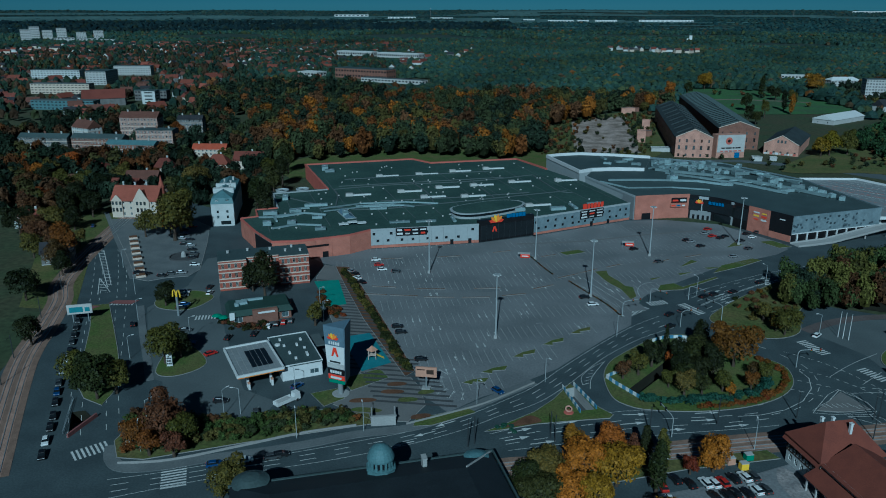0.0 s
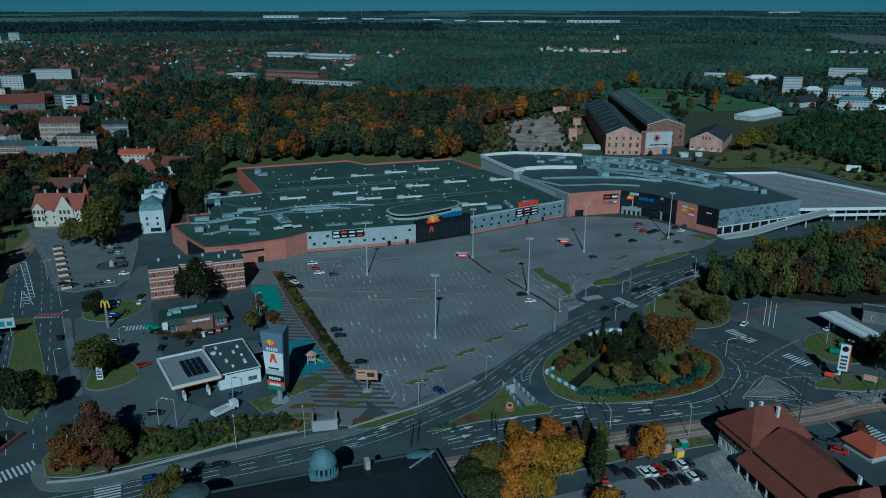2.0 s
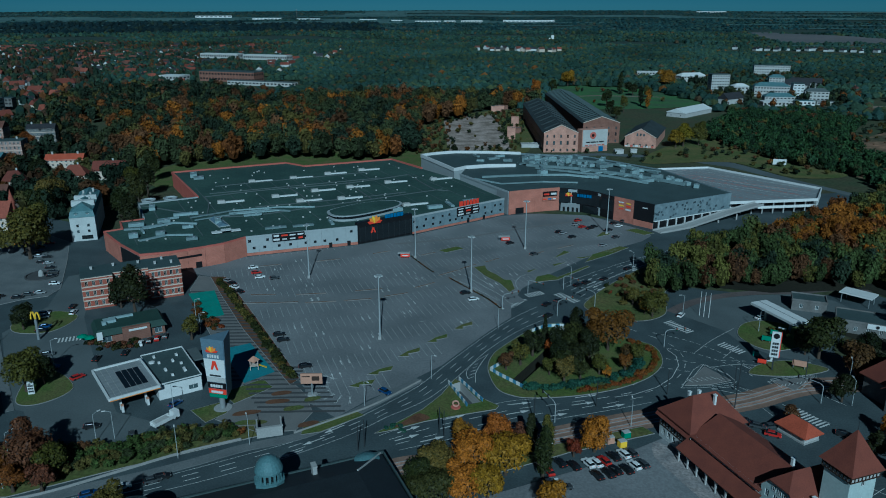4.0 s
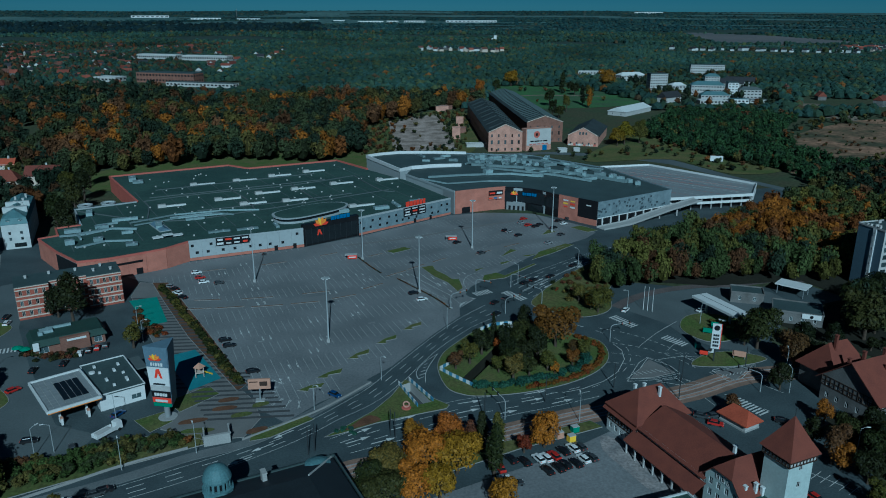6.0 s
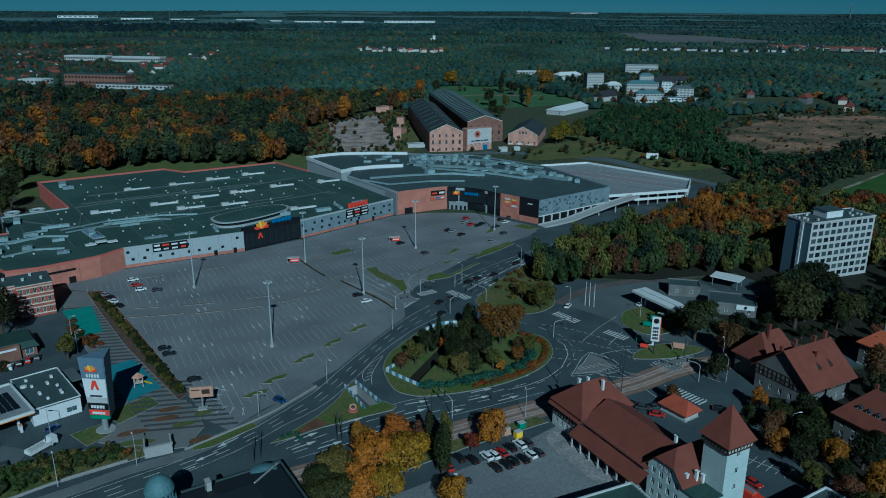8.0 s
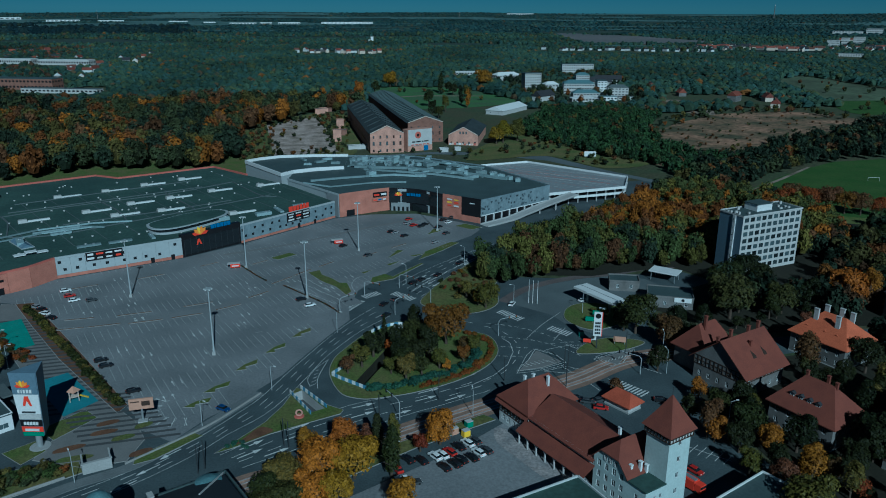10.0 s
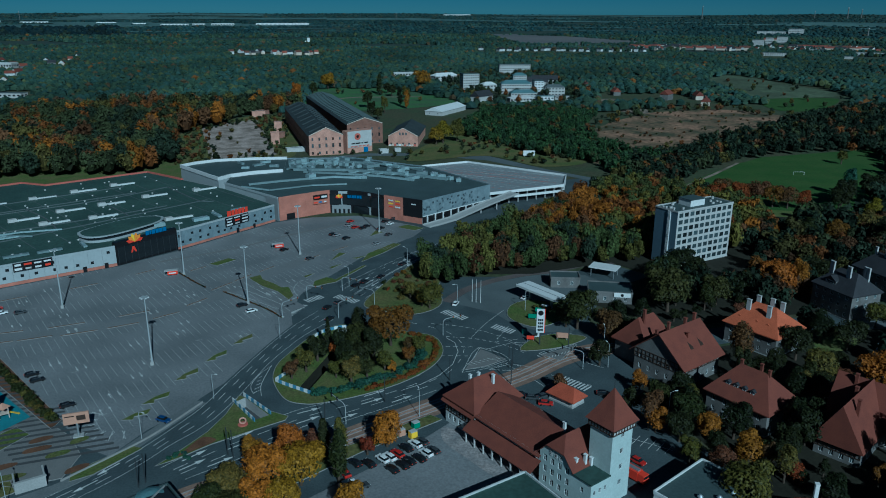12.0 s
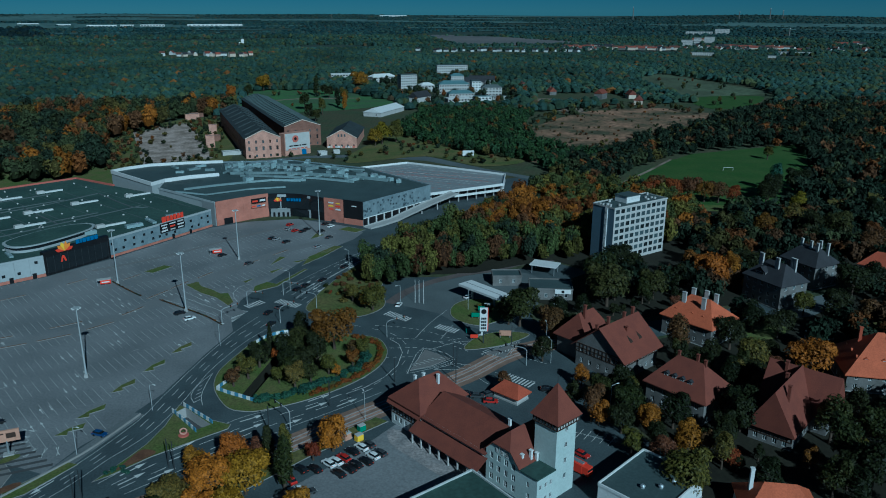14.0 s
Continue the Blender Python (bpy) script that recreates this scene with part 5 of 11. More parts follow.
def air_unit(at, w, d, h, label="pale metal air handling unit on the roof"):
    u = thing("air_unit", label, "air unit", at=at, group="roof air units")
    s = Shape()
    s.box(0, 0, 0.25, w, d, h)
    part("casing", s, M["duct"], u)
    for k in (-1, 1):
        s = Shape()
        s.box(k * w / 3, 0, 0, 0.3, d, 0.25)
        part("skid", s, M["dark_steel"], u)
    s = Shape()
    s.lathe(w / 5, 0, [(d * 0.3, h + 0.25), (d * 0.3, h + 0.55), (d * 0.25, h + 0.55)], 12)
    part("fan_ring", s, M["steel"], u)


def duct(line, w, z, label="rectangular sheet metal air duct on the roof"):
    u = thing("air_duct", label, "air duct", group="roof ducts")
    for p, q in zip(line, line[1:]):
        s = Shape()
        s.beam((*p, z + w / 2 + 0.3), (*q, z + w / 2 + 0.3), w)
        part("duct_run", s, M["duct"], u)
        m = ((p[0] + q[0]) / 2, (p[1] + q[1]) / 2)
        s = Shape()
        s.box(*m, z, 0.25, w, 0.35)
        part("support", s, M["dark_steel"], u)


random.seed(31)
for x, y, w, d, h in ((-186, 330, 7, 3, 1.6), (-176, 338, 6, 3, 1.4), (-168, 318, 4, 3, 1.5), (-178, 312, 4, 3, 2), (-160, 330, 5, 2, 1.2), (-150, 342, 9, 3, 1.4), (-150, 312, 5, 2.5, 1.2),
                      (-118, 334, 10, 2, 0.8), (-106, 339, 10, 2, 0.8), (-94, 346, 8, 1.6, 0.8), (-47, 380, 8, 3, 1.5), (-40, 388, 10, 2, 0.9), (-30, 398, 8, 1.6, 0.8), (-66, 372, 6, 3, 1.8),
                      (-206, 440, 9, 4, 2.2), (-200, 434, 6, 5, 1.4), (-194, 362, 8, 3, 1.6), (-171, 352, 12, 2.5, 1.2), (-137, 355, 9, 2, 1.0)):
    air_unit(pose(x, y, 9.0, 0, 0, random.choice((26, 30, 116))), w, d, h)
duct([(-188, 322), (-178, 326), (-170, 336), (-158, 336)], 0.9, 9.0)
duct([(-172, 306), (-164, 316), (-152, 318)], 0.8, 9.0)
duct([(-150, 356), (-132, 366), (-120, 364)], 0.8, 9.0)
duct([(-176, 318), (-182, 326), (-174, 332), (-180, 340), (-172, 346)], 0.9, 9.0)
duct([(-166, 346), (-150, 362), (-128, 372), (-110, 374)], 0.7, 9.0)
duct([(-162, 342), (-146, 356), (-124, 366)], 0.6, 9.0)
for x, y in ((-209.6, 388), (-199.6, 394)):   # round cooling drums
    drum = thing("cooling_drum", "round pale cooling drum on the roof", "cooling unit", at=pose(x, y, 4.6), group="cooling drums")
    s = Shape()
    s.lathe(0, 0, [(3.6, 0), (3.6, 2.2), (3.9, 2.3), (3.9, 2.8), (3.3, 2.8), (3.2, 2.2)], 24)
    part("casing", s, M["panel_light"], drum)
    s = Shape()
    s.lathe(0, 0, [(3.2, 2.0), (0.4, 2.3), (0.3, 2.6), (0.0, 2.6)], 24)
    part("fan", s, M["dark_steel"], drum)
glazing = thing("skylight", "blue-grey ridge skylight on the flat roof", "skylight", at=pose(-149.0, 341, 9.0, 0, 0, 129))
s = Shape()
s.add([(-8, -2.4, 0.3), (8, -2.4, 0.3), (8, 2.4, 0.3), (-8, 2.4, 0.3), (-8, 0, 1.5), (8, 0, 1.5)], [(0, 1, 5, 4), (2, 3, 4, 5), (1, 2, 5), (3, 0, 4)])
part("panes", s, M["sign_slate"], glazing)
s = Shape()
s.box(0, 0, 0, 16.6, 5.4, 0.32)
part("curb", s, M["panel_light"], glazing)
canopy = thing("roof_canopy", "white wavy canopy on the roof edge", "canopy", at=pose(-139, 325, 9.0, 0, 0, 32))
s = Shape()
for k in range(3):
    s.box(-4.4 + 4.4 * k, 0, 0.6 + (0.7 if k == 1 else 0), 4.5, 3.2, 0.3)
part("shell", s, M["white"], canopy)
s = Shape()
for k in range(4):
    s.box(-6 + 4 * k, 0, 0, 0.3, 2.6, 0.7)
part("stand", s, M["dark_steel"], canopy)

# ---- the mall's tall wing ----
wing = thing("mall_wing", "tall mall wing with pale panels, brick fronts and curved dark entrance", "shopping mall")
BACK_BOX = [(-71.5, 503.0), (-44.5, 459.0), (-37.8, 467.0), (-24.0, 473.6), (-6.6, 476.3), (-4, 518), (-27, 519.5), (-50, 518), (-63, 511)]
FRONT = [(-40.0, 449.0), (-9.2, 405.5), (5.1, 412.5), (19.1, 418.5), (34.2, 415.0), (48.1, 401.0), (66.5, 384.5), (112, 416), (84, 476), (42, 514), (-4, 518), (-7, 477), (-38, 466)]
s = Shape()
s.prism(left_turning(BACK_BOX), 0, 12.6, slot=0, top=1)
part("back_block", s, [M["panel_light"], M["roof_dark"]], wing)
rim([(-4, 518), (-27, 519.5), (-50, 518), (-63, 511), (-71.5, 503), (-44.5, 459), (-37.8, 467), (-24, 473.6), (-6.6, 476.3)], 0.8, 12.2, 14.4, M["white"], wing, label="white coping")
s = Shape()
s.prism(left_turning(FRONT), 0, 12.4, slot=0, top=1)
part("front_block", s, [M["panel_light"], M["roof_dark"]], wing)
rim([(-40, 449), (-9.2, 405.5)], 0.6, 12, 13.2, M["panel_light"], wing)
rim([(66.5, 384.5), (112, 416), (84, 476), (42, 514), (-4, 521)], 0.6, 12, 13.0, M["panel_blue"], wing)


def front(p, q, z0, z1, mat, name, label="", proud=0.25, parent=None):
    a, b = Vector((*p, 0)), Vector((*q, 0))
    d = (b - a).normalized()
    o = Vector((d.y, -d.x, 0))
    c = (a + b) / 2 + o * (proud - 0.2)
    s = Shape()
    s.box(0, 0, 0, (b - a).length, 0.4, z1 - z0)
    return part(name, s, mat, parent or wing, label, at=pose(c.x, c.y, z0, 0, 0, math.degrees(math.atan2(d.y, d.x))))


arc1 = spline([(-9.2, 405.5), (-2, 409.6), (5.1, 412.9), (12, 416.2), (19.1, 418.7)], 2)
for p, q in zip(arc1, arc1[1:]):
    front(p, q, 0, 13.2, M["mall_brick"], "brick_front", proud=0.9)
front((-15.5, 414.5), (-9.0, 405.2), 0, 12.4, M["panel_grey"], "corner_panel", proud=0.5)
arc2 = spline([(19.1, 418.7), (26, 418.0), (34.2, 415.0), (41.5, 409), (48.1, 401.0)], 2)
for p, q in zip(arc2, arc2[1:]):
    front(p, q, 0, 12.9, M["black"], "dark_front", proud=0.9)
    front(p, q, 4.6, 11.0, M["dark_glass"], "glazing", proud=1.05)
front((20.5, 418.2), (31, 415.6), 0, 4.6, M["panel_grey"], "ground_wall", proud=1.5)
front((33, 415.4), (41, 409.2), 0.2, 4.2, M["dark_glass"], "glazing", proud=1.3)
for u in (0.15, 0.38, 0.62, 0.85):
    s = Shape()
    s.box(0, 0, 0, 1.2, 0.3, 2.4)
    part("doorway", s, M["black"], wing, at=pose(20.5 + 10.5 * u - 0.1, 418.2 - 2.6 * u - 1.5, 0.1, 0, 0, -14))
front((48.1, 401), (57.5, 392.5), 0, 13.0, M["mall_brick"], "brick_front", proud=0.4)
front((57.5, 392.5), (66.5, 384.5), 3.2, 13.3, M["black"], "dark_front", proud=0.5)
front((57.5, 392.5), (66.5, 384.5), 0, 3.2, M["mall_brick"], "brick_front", proud=0.7)
s = Shape()
s.box(0, 0, 0, 0.3, 9.0, 3.0)
front((66.5, 384.5), (112, 416), 4.2, 12.2, M["panel_blue"], "side_panel", proud=0.3)
front((66.5, 384.5), (112, 416), 3.9, 4.3, M["white"], "ledge", proud=0.5)
# flat black panel stands for the shade in the open ground level
front((66.5, 384.5), (112, 416), 0, 3.9, M["black"], "undercroft", proud=0.26)
s = Shape()
s.box(0, 0, 0, 1.0, 0.1, 0.9)
me = s.mesh("dark_square", [M["panel_dark"]])
random.seed(9)
for i in range(46):
    t, z = random.random(), random.uniform(4.8, 11.2)
    part("dark_square", me, None, wing, at=pose(66.5 + 45.5 * t + 0.3, 384.5 + 31.5 * t - 0.46, z, 0, 0, 34.7))
s = Shape()
s.box(0, 0, 0, 0.6, 0.6, 3.9)
me = s.mesh("column", [M["white"]])
for i in range(9):
    t = (i + 0.5) / 9
    part("column", me, None, wing, at=pose(66.5 + 45.5 * t + 0.4, 384.5 + 31.5 * t - 0.6, 0, 0, 0, 34.7))
s = Shape()
s.box(0, 0, 0, 5, 0.2, 3.4)
part("doorway", s, M["black"], wing, at=pose(-2.8, 407.9, 0, 0, 0, 28))
board(pose(13.9, 415.3, 8.8, 0, 0, 22), 8.6, 2.6, M["black"], "black tenant sign with pale bars", rows=1, cols=2, colours=("sign_red", "white"))
board(pose(13.7, 415.2, 6.2, 0, 0, 22), 8.6, 2.0, M["mall_brick"], "brick wall sign with coloured bars", rows=1, cols=3, colours=("sign_red", "sign_blue", "white"))
board(pose(53.0, 396.1, 6.4, 0, 0, -42), 9, 5.2, M["mall_brick"], "advertising panel with red and yellow shapes", rows=3, cols=2, colours=("sign_red", "white", "sign_yellow"))
emb = thing("mall_emblem", "flower emblem and blue lettering bars on the dark entrance", "sign")
flower(emb, pose(24.4, 416.6, 8.6, 0, 0, -8), 2.4)
bars(emb, pose(32.8, 413.6, 8.8, 0, 0, -22), [1.2, 0.5, 1.2, 1.1, 1.2, 1.2], 1.6, M["sign_blue"])
s = Shape()
s.box(0, 0, 0, 3.0, 0.2, 0.5)
solid("wall_sign", s, M["white"], "small white sign on a black wall", "sign", at=pose(62.2, 387.6, 10.0, 0, 0, -41.6))

random.seed(41)
for x, y, w, d, h in ((2, 500, 7, 4, 3), (8, 505, 6, 4, 2.6), (16, 497, 6, 5, 3), (24, 500, 7, 4, 2.4), (2, 488, 7, 4, 2), (12, 486, 8, 3, 2.2), (22, 484, 7, 3, 2), (32, 490, 9, 3, 2), (-12, 492, 6, 3, 1.4),
                      (-22, 498, 8, 3, 1.2), (-30, 490, 5, 2, 1.2), (-34, 506, 7, 2, 1.2), (-18, 506, 7, 2, 1.4), (10, 452, 5, 4, 3), (36, 470, 8, 3, 1.8), (50, 480, 10, 3, 2), (60, 468, 8, 3, 1.6), (70, 470, 6, 3, 1.6),
                      (78, 452, 7, 4, 2), (88, 440, 5, 3, 2), (92, 434, 3, 3, 2), (96, 428, 3, 3, 2), (70, 440, 9, 3, 1.6), (40, 448, 7, 3, 1.6), (50, 500, 10, 3, 2.2), (34, 508, 8, 4, 2)):
    air_unit(pose(x, y, 12.6 if y > 486 and x < -8 else 12.4, 0, 0, random.choice((-8, 30, 75, 120))), w, d, h)
duct([(-26, 440), (-8, 446), (10, 450), (24, 452), (40, 446)], 1.2, 12.4)
duct([(0, 478), (16, 474), (34, 470), (56, 458), (74, 446), (90, 432)], 1.6, 12.4)
duct([(6, 470), (26, 462), (50, 450), (70, 434)], 1.2, 12.4)
duct([(10, 452), (10, 470), (6, 490)], 1.5, 12.4)
duct([(30, 500), (50, 490), (66, 478), (80, 462)], 1.4, 12.4)
duct([(-30, 436), (-14, 424), (10, 432), (30, 432)], 0.8, 12.4)
for k in range(4):   # bundles of ducts that bend across the crowded middle of the roof
    duct([(-4 + 3 * k, 481 - k), (2 + 3 * k, 493), (10 + 4 * k, 497 - k), (22 + 4 * k, 492 - k)], 0.9 + 0.2 * (k % 2), 12.4 + 0.9 * (k % 2))
    duct([(34 + 8 * k, 462 - 3 * k), (42 + 8 * k, 468 - 4 * k), (50 + 9 * k, 458 - 6 * k)], 0.8, 12.4)
    duct([(40 + 6 * k, 498 - 4 * k), (52 + 7 * k, 486 - 6 * k), (58 + 8 * k, 488 - 8 * k)], 1.0, 12.4 + 0.8 * (k % 2))
for k in range(26):   # small plant between them
    t = random.random()
    x, y = (random.uniform(-6, 34), random.uniform(478, 508)) if k % 2 else (26 + 64 * t + random.uniform(-5, 5), 492 - 52 * t + random.uniform(-8, 8))
    air_unit(pose(x, y, 12.4, 0, 0, random.choice((-8, 30, 75, -40))), random.uniform(2, 5), random.uniform(1.5, 3), random.uniform(1.2, 3.4))

# ---- parking deck and ramp ----
deck = thing("parking_deck", "open concrete parking deck with pale roof level and ramp", "car park deck")
DECK = [(112, 417), (163, 430), (174, 456), (143, 489), (121, 512), (87, 503), (86, 480)]
s = Shape()
s.prism(left_turning(DECK), 6.4, 7.0)
part("slab", s, M["panel_grey"], deck, "pale parking slab with painted bays")
s = Shape()
s.prism(left_turning([(112 + (x - 112) * 1.0, y) for x, y in DECK]), 3.2, 3.6)
part("slab", s, M["concrete"], deck)
rim([(163, 430), (174, 456), (143, 489), (121, 512), (87, 503), (80, 492)], 0.5, 6.4, 8.2, M["white"], deck)
rim([(112, 417), (163, 430), (174, 456)], 0.5, 6.3, 7.9, M["white"], deck)
rim([(112, 417), (163, 430), (174, 456)], 0.5, 3.1, 4.5, M["white"], deck)
s = Shape()
s.box(0, 0, 0, 0.6, 0.6, 6.4)
me = s.mesh("column", [M["concrete"]])
for i in range(9):
    t = i / 8
    part("column", me, None, deck, at=pose(113 + 49.5 * t, 418 + 12.5 * t, 0))
for i in range(4):
    part("column", me, None, deck, at=pose(163.5 + 9 * i / 3, 432 + 22 * i / 3, 0))
# solid black fill in place of the shade between the deck's levels
s = Shape()
s.prism(left_turning([(114, 420), (160, 433), (170, 455), (142, 485), (120, 508), (90, 500)]), 0.05, 6.3)
part("core", s, M["black"], deck, "black fill standing in for the shade between the slabs")
ramp = [(67.5, 379.0, 0.1), (84, 388.5, 0.9), (108, 404.5, 4.6), (128, 417.5, 6.9)]
for (x0, y0, z0), (x1, y1, z1) in zip(ramp, ramp[1:]):
    d = Vector((x1 - x0, y1 - y0, 0)).normalized() * 3
    l0, r0, l1, r1 = (x0 - d.y, y0 + d.x), (x0 + d.y, y0 - d.x), (x1 - d.y, y1 + d.x), (x1 + d.y, y1 - d.x)
    s = Shape()
    s.add([(*r0, z0), (*r1, z1), (*l1, z1), (*l0, z0), (*r0, z0 - 0.4), (*r1, z1 - 0.4), (*l1, z1 - 0.4), (*l0, z0 - 0.4)], [(0, 1, 2, 3), (4, 5, 1, 0), (3, 2, 6, 7), (7, 6, 5, 4)])
    flight = part("ramp_slab", s, M["concrete"], deck, "sloping concrete car ramp")
    for (ax0, ay0), (ax1, ay1) in ((r0, r1), (l0, l1)):
        s = Shape()
        s.beam((ax0, ay0, z0 + 0.35), (ax1, ay1, z1 + 0.35), 0.25, 0.8)
        part("ramp_wall", s, M["concrete"], flight)
for i in range(3):
    x, y, z = 92 + 11 * i, 394.2 + 6.6 * i, 1.8 + 1.6 * i
    s = Shape()
    s.box(x, y, 0, 0.7, 0.7, z)
    part("ramp_pier", s, M["concrete"], deck)
s = Shape()
for row in range(4):
    for i in range(24):
        t = i / 23
        x, y = 94 + 66 * t + 5 * row, 492 - 46 * t - 12 * (1 - row) * 0.9
        if inside((x, y), DECK):
            s.box(x, y, 7.0, 0.14, 4.8, 0.03, 55)
for i in range(2):
    s.box(132 - 4 * i, 470 - 8 * i, 7.0, 70, 0.4, 0.035, -35, slot=1)
for k in range(-6, 7):
    for i in range(26):
        x, y = 128 - 40 + 3.1 * i + 3.2 * k, 464 + 33 - 2.55 * i + 3.9 * k
        if inside((x, y), DECK) and inside((x + 5, y), DECK) and inside((x - 5, y), DECK):
            s.box(x, y, 7.0, 2.6, 0.16 if k % 3 else 0.3, 0.036, -39.4, slot=0 if k % 3 else 1)
part("deck_marking", s, [M["marking"], M["coping_red"]], deck)

# ---- buildings ----
def roof_shape(w, d, z, ridge, over=0.5, kind="gable", inset=0.35, thick=0.28, along_x=True):
    """A pitched roof over w x d with its ridge at a height: gable, hip or half-hip, with thick eaves."""
    s = Shape()
    a, b = w / 2 + over, d / 2 + over
    slope = (ridge - z) / (d / 2 if along_x else w / 2)
    e = z - over * slope
    k = 0 if kind == "gable" else inset
    if along_x:
        r0, r1 = (-a + k * 2 * a, 0, ridge), (a - k * 2 * a, 0, ridge)
    else:
        r0, r1 = (0, -b + k * 2 * b, ridge), (0, b - k * 2 * b, ridge)
    c = [(-a, -b, e), (a, -b, e), (a, b, e), (-a, b, e)]
    low = [(x, y, q - thick) for x, y, q in c]
    pts = c + [r0, r1] + low
    if along_x:
        fs = [(0, 1, 5, 4), (2, 3, 4, 5), (1, 2, 5), (3, 0, 4)]
    else:
        fs = [(1, 2, 5, 4), (3, 0, 4, 5), (0, 1, 4), (2, 3, 5)]
    fs += [(6, 7, 1, 0), (7, 8, 2, 1), (8, 9, 3, 2), (9, 6, 0, 3), (9, 8, 7, 6)]
    return s.add(pts, fs)


def chimney(parent, x, y, z0, z1, w=0.9, d=0.7, mat="render_white"):
    s = Shape()
    s.box(x, y, z0, w, d, z1 - z0 - 0.25)
    s.box(x, y, z1 - 0.25, w + 0.2, d + 0.2, 0.25)
    part("chimney", s, M[mat], parent)


def dormer(parent, x, y, z, w, h, depth, turn, wall="render_white", roof="tile_maroon"):
    at = pose(x, y, z, 0, 0, turn)
    s = Shape()
    s.box(0, depth / 2, 0, w, depth, h)
    ob = part("dormer", s, M[wall], parent, at=at)
    s = Shape()
    s.add([(-w / 2 - 0.2, -0.25, h - 0.05), (w / 2 + 0.2, -0.25, h - 0.05), (w / 2 + 0.2, depth, h + 0.05), (-w / 2 - 0.2, depth, h + 0.05), (0, -0.25, h + w * 0.35), (0, depth, h + w * 0.3)],
          [(0, 1, 4), (1, 2, 5, 4), (3, 0, 4, 5), (2, 3, 5)])
    part("dormer_roof", s, M[roof], ob)
    part("window", window_mesh(w * 0.7, h * 0.75, M["white"]), None, ob, at=pose(0, -0.06, h * 0.12))


def house(name, label, category, at, w, d, h, ridge, wall, roof, kind="hip", inset=0.3, over=0.6, storeys=2, bays=(4, 3), first=0.4, storey=3.0, win=(1.1, 1.6), along_x=True, group="", sides="fblr", plinth=True, frame_mat="white", sill=0.9, gables=True):
    """A free-standing house: wall with cut windows, pitched roof, plinth."""
    ob = thing(name, label, category, at=at, group=group)
    s = Shape()
    c = [(-w / 2, -d / 2), (w / 2, -d / 2), (w / 2, d / 2), (-w / 2, d / 2)]
    for i, key in enumerate("frbl"):
        p, q = c[i], c[(i + 1) % 4]
        ln = w if i % 2 == 0 else d
        n = bays[i % 2]
        op = grid_openings(ln, n, storeys, win[0], win[1], sill, storey, 0.6, first) if key in sides and n else []
        glazed_wall(s, ob, p, q, 0, h, op, M[frame_mat])
    if kind == "gable" and gables:
        if along_x:
            s.add([(w / 2, -d / 2, h), (w / 2, d / 2, h), (w / 2, 0, ridge - 0.25), (-w / 2, d / 2, h), (-w / 2, -d / 2, h), (-w / 2, 0, ridge - 0.25)], [(0, 1, 2), (3, 4, 5)])
        else:
            s.add([(-w / 2, -d / 2, h), (w / 2, -d / 2, h), (0, -d / 2, ridge - 0.25), (w / 2, d / 2, h), (-w / 2, d / 2, h), (0, d / 2, ridge - 0.25)], [(0, 1, 2), (3, 4, 5)])
    part("wall", s, M[wall], ob)
    if kind == "flat":
        s = Shape()
        s.prism([(-w / 2 + 0.02, -d / 2 + 0.02), (w / 2 - 0.02, -d / 2 + 0.02), (w / 2 - 0.02, d / 2 - 0.02), (-w / 2 + 0.02, d / 2 - 0.02)], h - 0.25, h)
        part("roof", s, M[roof], ob)
        s = Shape()
        wall_strip(s, [(-w / 2, -d / 2), (w / 2, -d / 2)], 0.35, h - 0.3, h + 0.45)
        wall_strip(s, [(w / 2, d / 2), (-w / 2, d / 2)], 0.35, h - 0.3, h + 0.45)
        wall_strip(s, [(w / 2, -d / 2), (w / 2, d / 2)], 0.35, h - 0.3, h + 0.45)
        wall_strip(s, [(-w / 2, d / 2), (-w / 2, -d / 2)], 0.35, h - 0.3, h + 0.45)
        part("parapet", s, M[wall], ob)
    else:
        part("roof", roof_shape(w, d, h, ridge, over, kind, inset, along_x=along_x), M[roof], ob)
    if plinth:
        s = Shape()
        s.box(0, 0, 0, w + 0.24, d + 0.24, 0.5)
        part("plinth", s, M["concrete"], ob)
    return ob


def half_timber(parent, p, q, z0, z1, n, out=0.06, mat="timber_dark", brace=True):
    """Dark timbers laid on a pale wall from p to q: posts, rails and braces."""
    a, b = Vector((*p, 0)), Vector((*q, 0))
    d = (b - a).normalized()
    o = Vector((d.y, -d.x, 0)) * out
    ln = (b - a).length
    s = Shape()
    for z in (z0 + 0.1, (z0 + z1) / 2, z1 - 0.1):
        s.beam((*(a + o).xy, z), (*(b + o).xy, z), 0.12, 0.24)
    for i in range(n + 1):
        c = a + d * (ln * i / n) + o
        s.beam((c.x, c.y, z0), (c.x, c.y, z1), 0.22, 0.12)
    if brace:
        for i in range(0, n, 2):
            c, e = a + d * (ln * i / n) + o, a + d * (ln * (i + 1) / n) + o
            s.beam((c.x, c.y, z0), (e.x, e.y, (z0 + z1) / 2), 0.16, 0.12)
    part("timber_frame", s, M[mat], parent)


# -- old depot with clock-less tower: head block, long hall with lean-to, south block and tower --
depot = thing("depot", "old depot with maroon tiled roofs, half-timbered walls and arcade", "depot building", at=pose(43.7, 172.4, 0, 0, 0, -64))
s = Shape()
glazed_wall(s, depot, (-12, -0.5), (0.5, -0.5), 0, 8.6, grid_openings(12.5, 5, 2, 1.2, 1.7, 0.9, 3.2, 0.6, 0.3), M["white"])
